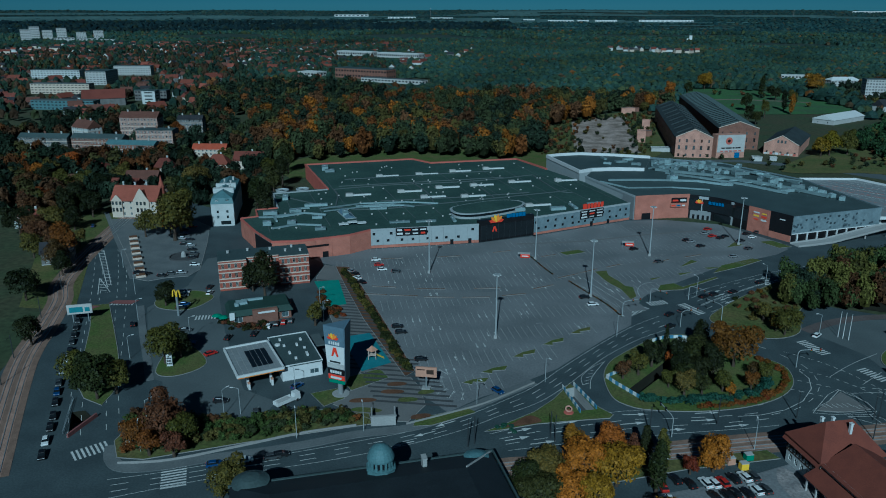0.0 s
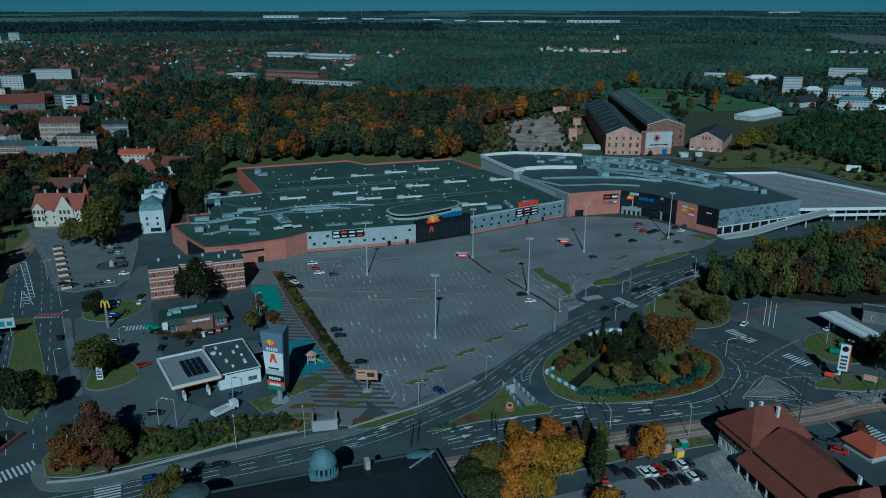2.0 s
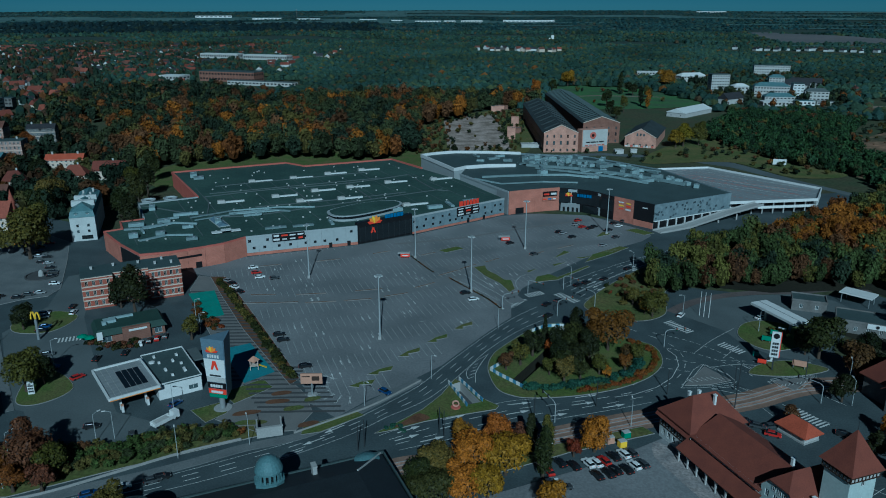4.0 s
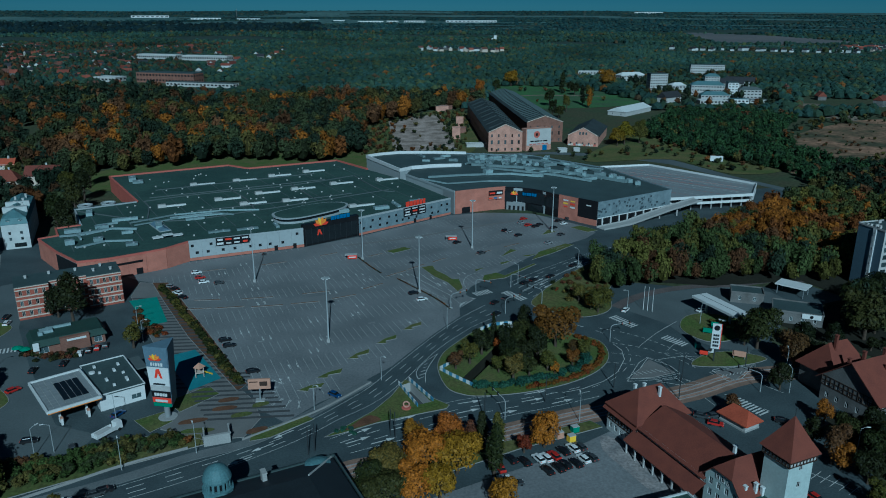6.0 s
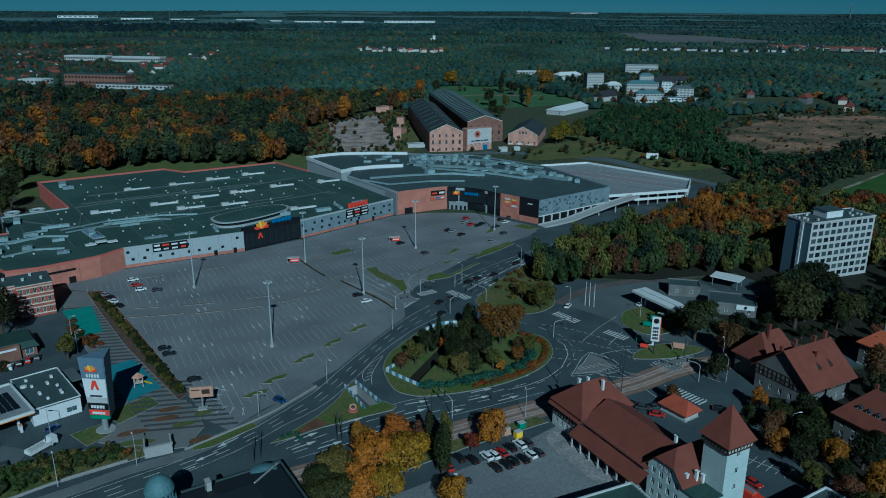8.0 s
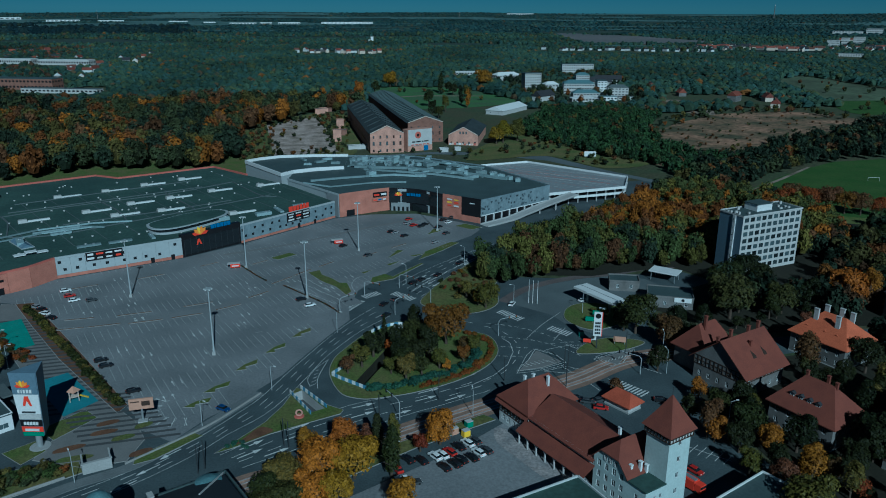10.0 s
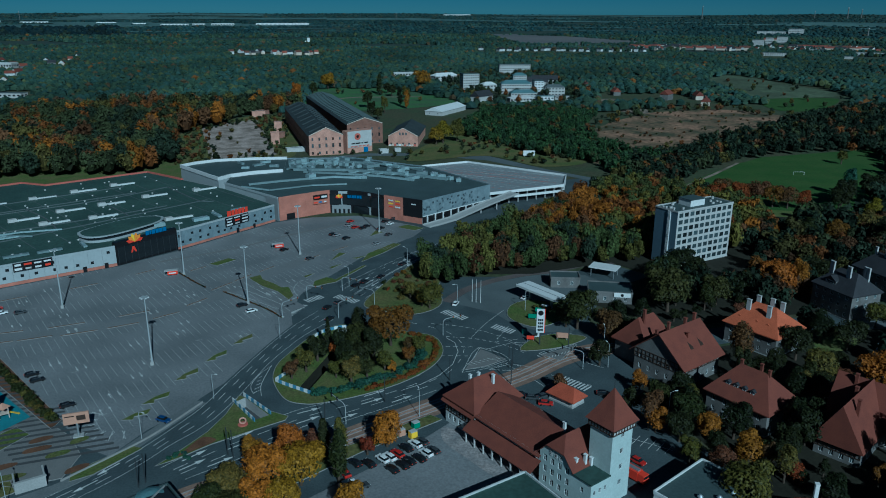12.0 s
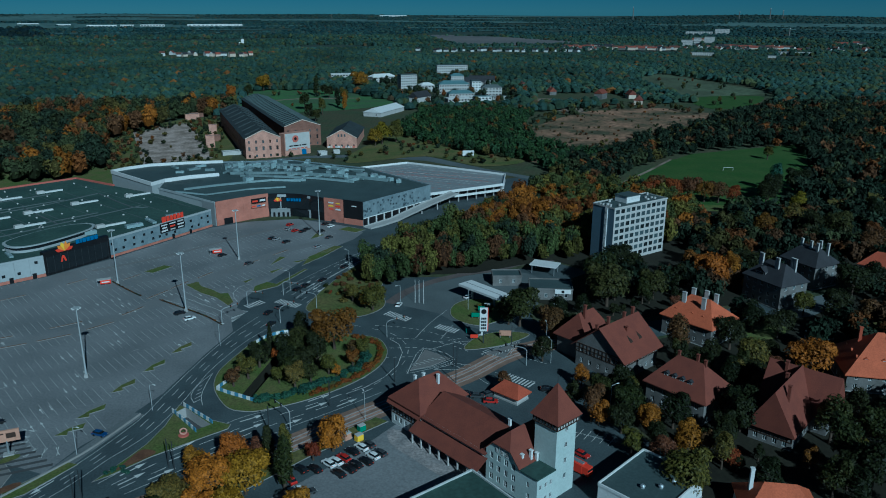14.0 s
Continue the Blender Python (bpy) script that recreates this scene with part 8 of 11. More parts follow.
for x, y in ((5, -2.0), (12, 1.0), (20, 3.6)):
    chimney(vf, x, y, 11, 16.6, 0.8, 0.8, "tile_maroon")
vg = house("red_villa", "villa with orange-red pyramid roof and dormers", "villa", pose(188.0, 166.5, 0, 0, 0, -28), 21, 19, 7.0, 16.4, "render_grey", "tile_orange", "hip", 0.46, 1.0, 2, (5, 5))
for x in (-5, 0, 5):
    dormer(vg, x, -6.6, 8.8, 1.5, 1.2, 2.2, 0, "render_white", "tile_orange")
    dormer(vg, -7.4, x, 8.8, 1.5, 1.2, 2.2, -90, "render_white", "tile_orange")
for x, y in ((-5, 2), (3.4, -3.4)):
    chimney(vg, x, y, 10, 17, 0.9, 0.9, "tile_red")
vh = house("villa", "cream villa with red roof behind trees", "villa", pose(265.5, 240, 0, 0, 0, -60), 16, 13, 8, 12.5, "render_cream", "tile_red", "hip", 0.3, 0.7, 2, (4, 3))
vi = house("villa", "low villa with orange-red tiled roof", "villa", pose(113, 118.0, 0, 0, 0, -25), 16, 12, 4.6, 9.4, "render_white", "tile_orange", "hip", 0.3, 0.7, 1, (4, 3))
chimney(vi, -6.0, 1.0, 5, 12, 0.8, 1.0, "white")

# -- second filling station --
f2 = thing("fuel_canopy", "long white filling station canopy", "canopy", at=pose(92.0, 261.6, 0, 0, 0, -64.3))
s = Shape()
s.box(0, 0, 5.1, 21, 7.0, 0.9)
part("roof", s, M["white"], f2)
for x in (-6, 6):
    s = Shape()
    s.box(x, 0, 0, 0.7, 0.7, 5.1)
    part("column", s, M["steel"], f2)
s = Shape()
s.box(0, 0, 6.0, 20, 0.2, 0.12)
part("seam", s, M["panel_grey"], f2)
shop2 = house("station_shop", "dark flat-roofed station shop with white sign band", "shop", pose(121.0, 262.5, 0, 0, 0, -20), 17, 12, 4.6, 5, "render_grey", "roof_dark", "flat", bays=(4, 3), storeys=1, plinth=False)
s = Shape()
s.box(4.6, -6.2, 3.0, 6.4, 0.4, 1.8)
part("sign_band", s, M["white"], shop2, "white sign band with dark emblem")
s = Shape()
s.rod((4.6, -6.42, 3.9), (4.6, -6.5, 3.9), 0.6, 0.6, 16)
part("emblem", s, M["black"], shop2)
house("car_wash", "small pale car wash building", "car wash", pose(109.0, 281, 0, 0, 0, -15), 12, 8, 4.2, 5, "render_grey", "roof_dark", "flat", bays=(2, 1), storeys=1, plinth=False)
u = thing("small_canopy", "small pale flat canopy on posts", "canopy", at=pose(130, 288.5, 0, 0, 0, -40))
s = Shape()
s.box(0, 0, 3.8, 12, 7.5, 0.5)
part("roof", s, M["white"], u)
for x in (-5, 5):
    for y in (-3, 3):
        s = Shape()
        s.box(x, y, 0, 0.25, 0.25, 3.8)
        part("post", s, M["steel"], u)
ps = thing("price_sign", "tall white price totem with red edge and dark bars", "sign", at=pose(79.7, 225.6, 0.1, 0, 0, -14))
s = Shape()
s.box(0, 0, 0, 0.4, 0.4, 5)
part("post", s, M["dark_steel"], ps)
s = Shape()
s.box(0, 0, 4.6, 2.7, 0.6, 8.6)
part("panel", s, M["white"], ps)
s = Shape()
s.box(1.45, 0, 4.6, 0.25, 0.66, 8.6)
part("edge", s, M["sign_red"], ps)
s = Shape()
s.rod((0, -0.32, 11.9), (0, -0.42, 11.9), 0.9, 0.9, 20)
part("emblem", s, M["black"], ps)
for k in range(4):
    bars(ps, pose(0, -0.34, 5.4 + 1.2 * k), [0.5, 0.5, 0.5], 0.7, M["dark_steel"], gap=0.12)
tt = thing("price_sign", "small white price totem beside the forecourt", "sign", at=pose(-144.2, 185.1, 0.1, 0, 0, 20))
s = Shape()
s.box(0, 0, 0, 1.8, 0.5, 4.8)
part("panel", s, M["white"], tt)
for k in range(3):
    bars(tt, pose(0, -0.28, 0.8 + 0.9 * k), [0.4, 0.4, 0.4], 0.5, M["dark_steel"], gap=0.1)

# ---- vehicles ----
def side_loft(shape, profile, half, slot=0, tuck=0.9):
    """A body from its side profile (x, z): full width below, tucked in towards the top edge."""
    top = max(z for x, z in profile)
    low = min(z for x, z in profile)
    n = len(profile)
    for sgn in (-1, 1):
        shape.add([(x, sgn * half * (1 - (1 - tuck) * (z - low) / (top - low)), z) for x, z in profile], [tuple(range(n)) if sgn < 0 else tuple(range(n))[::-1]], slot)
    left = [(x, -half * (1 - (1 - tuck) * (z - low) / (top - low)), z) for x, z in profile]
    right = [(x, half * (1 - (1 - tuck) * (z - low) / (top - low)), z) for x, z in profile]
    shape.add(left + right, [(i, n + i, n + (i + 1) % n, (i + 1) % n) for i in range(n)], slot)


CAR_WORDS = {"white": "white", "black": "black", "silver": "silver", "red": "red", "blue": "dark blue", "grey": "dark grey"}
CARS = {}


def car(x, y, paint, heading, z=0.08):
    """A parked hatchback: body, glasshouse, roof, lamps and wheels."""
    at = pose(x, y, z, 0, 0, heading)
    if paint in CARS:
        return copy_thing(CARS[paint], at)
    ob = thing("car", f"{CAR_WORDS[paint]} parked car on asphalt", "car", at=at, group="cars")
    s = Shape()
    side_loft(s, [(-2.15, 0.35), (2.1, 0.35), (2.18, 0.6), (2.05, 0.78), (0.95, 0.92), (-1.95, 0.98), (-2.18, 0.75)], 0.88, tuck=0.93)
    part("body", s, CAR[paint], ob)
    s = Shape()
    side_loft(s, [(-1.9, 0.95), (1.0, 0.92), (0.35, 1.36), (-1.3, 1.4), (-1.7, 1.3)], 0.80, tuck=0.8)
    part("glasshouse", s, M["dark_glass"], ob, "dark tinted windows")
    s = Shape()
    s.box(-0.5, 0, 1.37, 1.85, 1.22, 0.09, taper=0.92)
    part("roof", s, CAR[paint], ob)
    for sx in (-1.32, 1.32):
        for sy in (-0.8, 0.8):
            s = Shape()
            s.rod((sx, sy - 0.11, 0.31), (sx, sy + 0.11, 0.31), 0.31, 0.31, 12)
            part("wheel", s, M["rubber"], ob)
    for sy in (-0.6, 0.6):
        s = Shape()
        s.box(2.1, sy, 0.6, 0.1, 0.36, 0.16)
        part("headlight", s, M["white"], ob)
        s = Shape()
        s.box(-2.12, sy, 0.7, 0.1, 0.3, 0.2)
        part("tail_light", s, M["sign_red"], ob)
    CARS[paint] = ob
    return ob


CARS_CAR_PARK = [  # x, y, paint, heading
    (-118.2, 301.7, "white", 26), (-114.5, 295.5, "red", 26), (-111.0, 290.2, "white", 26), (-104.3, 289.7, "grey", 26), (-117.4, 277.5, "white", 150), (-113.5, 272.9, "black", 150),
    (-123.5, 284.7, "silver", 150), (-120.2, 281.8, "black", 150), (-84.2, 234.1, "black", 26), (-81.4, 229.8, "black", 26), (-68.1, 211.3, "black", 26), (-39.6, 197.4, "blue", -35)]
CARS_WEST = [  # x, y, paint, heading
    (-128.8, 221.4, "white", 110), (-127.0, 223.9, "black", 110), (-125.2, 226.0, "red", 110), (-123.3, 228.0, "grey", 110), (-137.5, 208.8, "black", 100), (-130.3, 214.0, "black", 100),
    (-136.3, 196.0, "red", 60), (-116.0, 169.3, "black", 20), (-102.8, 166.3, "grey", 120), (-100.0, 140.7, "blue", 33), (-93.7, 144.3, "white", 33), (-87.7, 147.7, "grey", 33),
    (-86.1, 149.2, "black", 33), (-98.7, 183.7, "blue", 70), (-171.1, 250.3, "black", 100), (-167.6, 244.8, "white", 100), (-176.8, 209.3, "black", 130), (-280.1, 312.5, "blue", 120),
    (-229.1, 325.9, "red", 20), (-210.7, 257.3, "black", 40), (-206.5, 256.9, "black", 40)]
CARS_KERBSIDE = [  # x, y, paint, heading
    (-202.1, 211.6, "black", -52), (-198.0, 206.3, "grey", -52), (-194.3, 201.1, "black", -52), (-190.4, 195.8, "black", -52), (-186.9, 190.7, "grey", -52), (-182.4, 184.7, "black", -52),
    (-178.8, 178.9, "white", -52), (-174.2, 172.1, "silver", -52), (-169.3, 165.1, "grey", -52), (-165.7, 160.4, "blue", -52), (-161.5, 155.1, "black", -52), (-156.3, 148.5, "black", -52),
    (-152.7, 143.5, "black", -52), (-148.8, 137.5, "white", -52), (-144.7, 131.9, "black", -52)]
CARS_PLAZA = [  # x, y, paint, heading
    (-230.3, 320.3, "black", 20), (-226.2, 313.2, "grey", 20), (-221.9, 306.4, "silver", 20), (-217.6, 305.6, "black", 20), (-215.7, 298.6, "black", 20), (-211.8, 297.8, "silver", 20),
    (-207.2, 291.9, "black", 20), (-202.8, 287.0, "grey", 20), (-200.0, 281.8, "black", 20), (-193.2, 273.2, "white", 20), (-192.9, 262.7, "silver", 20), (-196.2, 260.4, "grey", 20),
    (-198.5, 256.9, "black", 20), (-178.0, 242.7, "white", 25), (-176.2, 239.4, "silver", 25), (-170.0, 231.3, "blue", 25), (-155.5, 210.4, "grey", 25), (-147.9, 201.4, "blue", 25),
    (-169.3, 228.1, "black", 25)]
CARS_EAST_PARK = [  # x, y, paint, heading
    (-22.6, 281.4, "black", 26), (-18.8, 274.8, "white", 26), (17.8, 372.2, "black", 40), (19.7, 370.2, "silver", 40), (24.0, 364.2, "black", 40), (28.6, 395.1, "red", 40),
    (26.9, 387.2, "silver", 40), (30.2, 382.9, "red", 40), (36.3, 384.0, "black", 40), (47.1, 391.9, "black", 40), (49.2, 386.4, "white", 40), (45.7, 366.4, "grey", 40),
    (38.0, 351.9, "silver", 40), (5.0, 334.7, "grey", 40), (33.9, 380.8, "black", 40), (43.3, 378.7, "black", 40), (52.8, 396.5, "grey", 40), (-6.6, 350.5, "black", 40)]
CARS_ROAD = [  # x, y, paint, heading
    (22.8, 295.4, "black", 50), (59.2, 267.2, "white", 60), (26.6, 298.9, "black", 50), (14.4, 277.4, "grey", 50), (65.6, 189.7, "grey", -20), (68.4, 185.7, "red", -20),
    (62.9, 191.9, "black", -20), (87.4, 188.0, "black", -20), (45.9, 318.8, "black", 50), (34.3, 303.9, "black", 50)]
CARS_YARD = [  # x, y, paint, heading
    (11.1, 166.0, "black", 120), (14.5, 165.1, "black", 120), (18.1, 166.6, "white", 120), (20.0, 167.1, "white", 120), (22.2, 168.1, "red", 120), (24.8, 170.3, "black", 120),
    (29.4, 172.6, "grey", 120), (19.9, 161.6, "black", 120), (22.7, 162.8, "black", 120), (24.6, 164.3, "black", 120), (27.4, 165.0, "black", 120), (29.5, 167.1, "white", 120),
    (31.6, 167.8, "grey", 120), (11.6, 155.8, "grey", 20), (8.2, 162.2, "red", 110), (9.7, 272.7, "black", 55), (10.0, 261.5, "black", 55), (69.3, 190.1, "grey", 20),
    (27.4, 171.8, "white", 120)]
CARS_VILLA = [  # x, y, paint, heading
    (81.8, 152.9, "red", -60), (233.3, 243.2, "black", 30), (239.3, 245.2, "silver", 30), (244.0, 246.1, "black", 30), (192.5, 198.0, "silver", -25), (8.5, 157.6, "white", 20)]

for group in (CARS_CAR_PARK, CARS_WEST, CARS_KERBSIDE, CARS_PLAZA, CARS_EAST_PARK, CARS_ROAD, CARS_YARD, CARS_VILLA):
    for x, y, paint, heading in group:
        car(x, y, paint, heading)
truck = thing("flatbed_truck", "white flatbed truck parked by the grass", "truck", at=pose(-97.0, 174.2, 0.08, 0, 0, 62))
s = Shape()
s.box(2.9, 0, 0.5, 1.9, 2.2, 2.2, taper=0.92)
part("cab", s, M["white"], truck)
s = Shape()
s.box(3.3, 0, 1.6, 1.0, 2.0, 0.8, taper=0.9)
part("windscreen", s, M["dark_glass"], truck)
s = Shape()
s.box(-1.2, 0, 0.8, 6.0, 2.4, 0.25).box(-1.2, 1.15, 1.05, 6.0, 0.1, 0.8).box(-1.2, -1.15, 1.05, 6.0, 0.1, 0.8)
part("bed", s, M["white"], truck)
s = Shape()
s.box(-1.6, 0, 1.05, 4.0, 1.6, 0.8)
part("load", s, M["offwhite"], truck)
for x in (2.7, -2.0, -3.2):
    for y in (-1.0, 1.0):
        s = Shape()
        s.rod((x, y - 0.15, 0.45), (x, y + 0.15, 0.45), 0.45, 0.45, 12)
        part("wheel", s, M["rubber"], truck)
fire = thing("fire_engine", "red fire engine parked beside the tower", "fire engine", at=pose(77.8, 147.2, 0.08, 0, 0, -62))
s = Shape()
s.box(-0.6, 0, 0.5, 5.0, 2.3, 2.3)
part("body", s, M["sign_red"], fire)
s = Shape()
s.box(2.9, 0, 0.5, 1.8, 2.2, 2.1, taper=0.93)
part("cab", s, M["sign_red"], fire)
s = Shape()
s.box(3.0, 0, 1.7, 1.7, 2.05, 0.6)
part("window_band", s, M["dark_glass"], fire)
s = Shape()
s.box(-0.6, 0, 2.8, 4.6, 1.0, 0.3)
part("ladder", s, M["steel"], fire)
for x in (2.6, -1.8):
    for y in (-1.0, 1.0):
        s = Shape()
        s.rod((x, y - 0.15, 0.45), (x, y + 0.15, 0.45), 0.45, 0.45, 12)
        part("wheel", s, M["rubber"], fire)

# ---- lamps, masts and street furniture ----
mast = thing("light_mast", "tall pale car park light mast with floodlights", "light mast", at=pose(-48.4, 235.0, 0.06), group="car park masts")
s = Shape()
s.rod((0, 0, 0), (0, 0, 23.6), 0.32, 0.15, 10)
part("pole", s, M["panel_light"], mast)
s = Shape()
s.box(0, 0, 0, 1.1, 1.1, 1.2)
part("footing", s, M["concrete"], mast)
s = Shape()
s.lathe(0, 0, [(1.1, 23.4), (1.15, 23.55), (0.9, 23.6)], 14)
part("ring", s, M["panel_light"], mast)
for i in range(6):
    a = math.pi * i / 3
    s = Shape()
    s.box(1.15 * math.cos(a), 1.15 * math.sin(a), 23.2, 0.55, 0.4, 0.3, math.degrees(a))
    part("floodlight", s, M["white"], mast)
for x, y in ((-90.2, 292.6), (-20.4, 283.6), (-49.1, 323.5), (41.7, 372.4), (0.8, 343.3)):
    copy_thing(mast, pose(x, y, 0.06))
lamp = thing("street_lamp", "slender grey street lamp with one arm", "street lamp", at=pose(6.8, 160.9, 0.05, 0, 0, 30), group="street lamps")
s = Shape()
s.rod((0, 0, 0), (0, 0, 8.0), 0.11, 0.07, 8)
s.rod((0, 0, 8.0), (1.5, 0, 8.5), 0.06, 0.05, 6)
part("post", s, M["panel_light"], lamp)
s = Shape()
s.box(1.8, 0, 8.4, 0.9, 0.3, 0.15)
part("lantern", s, M["white"], lamp)
for x, y, a in ((-122, 141, 120), (-107, 165, 200), (-98, 181, 200), (-111, 163, 60), (-27, 208, -40), (-44, 189, -40), (-128, 152, 50), (-150, 205, 30), (31, 186, 90), (84, 256, 0), (60, 268, 200), (-86, 158, 120), (-70, 166, 120), (-8, 248, -30),
                (96, 205, 100), (100, 218, 80), (-196, 236, 30), (-178, 214, 30), (-222, 262, 30), (-160, 186, 30), (20, 296, 140), (48, 318, 140), (100, 172, 0), (-119, 244, 0), (-112, 232, 0)):
    copy_thing(lamp, pose(x, y, 0.05, 0, 0, a))
post = thing("tram_pole", "dark steel catenary pole of the tram line", "tram pole", at=pose(-39.7, 168.4, 0.05), group="tram poles")
s = Shape()
s.rod((0, 0, 0), (0, 0, 8.2), 0.16, 0.12, 8)
part("pole", s, M["dark_steel"], post)
s = Shape()
s.rod((0, 0, 7.4), (1.2, -2.6, 7.9), 0.05, 0.05, 6)
part("bracket", s, M["dark_steel"], post)
for x, y in ((-41, 166.6), (-20.8, 176.6), (-19.4, 175.0), (4.6, 186.4), (22.5, 196.5), (44, 206), (66, 212), (62, 200), (-197, 176), (-214, 206), (-228, 232), (-186, 160), (88, 220), (64.5, 211)):
    copy_thing(post, pose(x, y, 0.05, 0, 0, random.uniform(-10, 10)))
gantry = thing("traffic_light", "traffic light on a curved pale arm", "traffic light", at=pose(10.3, 186.3, 0.05, 0, 0, 118), group="traffic lights")
s = Shape()
s.rod((0, 0, 0), (0, 0, 5.2), 0.13, 0.11, 8)
pts = [(0, 0, 5.2), (0.4, 0, 5.8), (1.2, 0, 6.1), (7.5, 0, 6.3)]
for p, q in zip(pts, pts[1:]):
    s.rod(p, q, 0.11, 0.09, 8)
part("arm", s, M["panel_light"], gantry)
for x in (4.2, 7.2):
    s = Shape()
    s.box(x, 0, 5.5, 0.4, 0.35, 1.1)
    h = part("signal_head", s, M["black"], gantry)
    for k, c in enumerate(("sign_green", "sign_orange", "sign_red")):
        s = Shape()
        s.rod((x, -0.18, 5.68 + 0.32 * k), (x, -0.22, 5.68 + 0.32 * k), 0.12, 0.12, 10)
        part("lens", s, M[c], h)
for x, y, a in ((13.4, 262.5, 40), (48.6, 239.6, 20), (-7.2, 266.5, 35), (2.4, 284, -35), (16.8, 291, -40), (28.0, 273.0, 140), (87.6, 205.5, 140)):
    copy_thing(gantry, pose(x, y, 0.05, 0, 0, a))
for x in (66.2, 67.6, 69.2):
    f = thing("flagpole", "white bare flagpole on the grass", "flagpole", at=pose(x, 269.0 - (x - 66) * 0.6, 0.1), group="flagpoles")
    s = Shape()
    s.rod((0, 0, 0), (0, 0, 9.4), 0.12, 0.07, 8)
    part("pole", s, M["white"], f)
    s = Shape()
    s.lathe(0, 0, [(0.14, 9.4), (0.14, 9.6), (0.02, 9.7)], 8)
    part("cap", s, M["steel"], f)


def trolley_shelter(x, y, turn):
    b = thing("trolley_shelter", "red-fronted trolley shelter in the car park", "trolley shelter", at=pose(x, y, 0.07, 0, 0, turn), group="trolley shelters")
    s = Shape()
    s.box(0, 0, 2.1, 5.5, 2.6, 0.12)
    part("roof", s, M["offwhite"], b)
    s = Shape()
    s.box(0.6, -1.32, 0.5, 4.2, 0.1, 1.6)
    part("red_panel", s, M["sign_red"], b)
    s = Shape()
    s.box(0.6, -1.4, 1.0, 3.0, 0.05, 0.5)
    part("sign_bar", s, M["white"], b)
    for px in (-2.6, 2.6):
        for py in (-1.2, 1.2):
            s = Shape()
            s.box(px, py, 0, 0.12, 0.12, 2.1)
            part("post", s, M["steel"], b)


trolley_shelter(-54.6, 324.5, 8)
trolley_shelter(-9.6, 355.6, 8)
for x, y, a in ((-197, 207, 30),):
    b = thing("billboard", "wide roadside billboard on two posts", "billboard", at=pose(x, y, 0.1, 0, 0, a))
    s = Shape()
    s.box(0, 0, 3.2, 8.5, 0.5, 3.6)
    part("panel", s, M["offwhite"], b)
    s = Shape()
    s.box(-1.2, -0.28, 3.9, 4.6, 0.06, 2.0).box(2.6, -0.28, 4.0, 1.6, 0.06, 1.6)
    part("print", s, M["teal_pad"], b)
    for k in (-2.6, 2.6):
        s = Shape()
        s.box(k, 0.1, 0, 0.3, 0.3, 3.2)
        part("post", s, M["steel"], b)
for x, y, a, w in ((182, 560, -10, 9), (88.5, 227.5, -20, 4.2)):
    b = thing("hoarding", "low pale advertising board", "billboard", at=pose(x, y, 0.1, 0, 0, a))
    s = Shape()
    s.box(0, 0, 1.0, w, 0.3, w * 0.45)
    part("panel", s, M["white"] if w > 5 else M["sign_peach"], b)
    for k in (-0.4, 0.4):
        s = Shape()
        s.box(k * w, 0.1, 0, 0.2, 0.2, 1.0)
        part("post", s, M["steel"], b)
wreath = thing("memorial", "round stone memorial ring on the grass", "memorial", at=pose(-17.8, 191.2, 0.2))
s = Shape()
ring_points, ring_faces = [], []
for i in range(18):
    a = 2 * math.pi * i / 18
    for k in range(6):
        r = 0.85 + 0.24 * math.cos(k * math.pi / 3)
        ring_points.append((r * math.cos(a), 0.24 * math.sin(k * math.pi / 3), 1.2 + r * math.sin(a)))
        j, k2 = (i + 1) % 18, (k + 1) % 6
        ring_faces.append((i * 6 + k, i * 6 + k2, j * 6 + k2, j * 6 + k))
s.add(ring_points, ring_faces)
part("ring", s, M["old_brick"], wreath)
s = Shape()
s.lathe(0, 0, [(1.4, -0.1), (1.4, 0.2), (1.0, 0.26)], 16)
part("base", s, M["coping_red"], wreath)
for x, y in ((65.5, 233), (96, 262), (92, 254)):
    b = thing("container", "green recycling container on the verge", "container", at=pose(x + 12, y + 3, 0.1), group="containers")
    s = Shape()
    s.box(0, 0, 0, 1.8, 1.5, 1.7, taper=0.9)
    part("body", s, M["green_pad"], b)
    s = Shape()
    s.box(0, 0, 1.7, 1.5, 1.2, 0.2)
    part("lid", s, M["dark_steel"], b)
play = thing("play_tower", "small wooden climbing tower on the playground", "play equipment", at=pose(-83.8, 208.0, 0.2, 0, 0, 20))
for x in (-1.2, 1.2):
    for y in (-1, 1):
        s = Shape()
        s.rod((x, y, 0), (x, y, 3.2), 0.12)
        part("post", s, M["cream_stone"], play)
s = Shape()
s.box(0, 0, 1.4, 2.6, 2.2, 0.15)
part("platform", s, M["cream_stone"], play)
s = Shape()
s.lathe(0, 0, [(2.0, 3.1), (0.1, 4.6)], 4)
part("roof", s, M["sign_peach"], play)
s = Shape()
s.beam((1.3, 0, 1.5), (3.8, 0, 0.2), 0.9, 0.1)
part("slide", s, M["sign_yellow"], play)
bunker = thing("retaining_box", "pale concrete retaining wall by the road", "retaining wall", at=pose(-66.0, 170.6, 0, 0, 0, 22))
s = Shape()
s.box(0, 0, 0, 6.8, 0.5, 2.8).box(-3.2, 2.6, 0, 0.4, 5.2, 2.8).box(3.2, 2.6, 0, 0.4, 5.2, 2.8)
part("wall", s, M["concrete"], bunker)
s = Shape()
s.box(0, 0, 2.8, 7.2, 0.8, 0.2)
part("coping", s, M["concrete"], bunker)
fence = Shape()
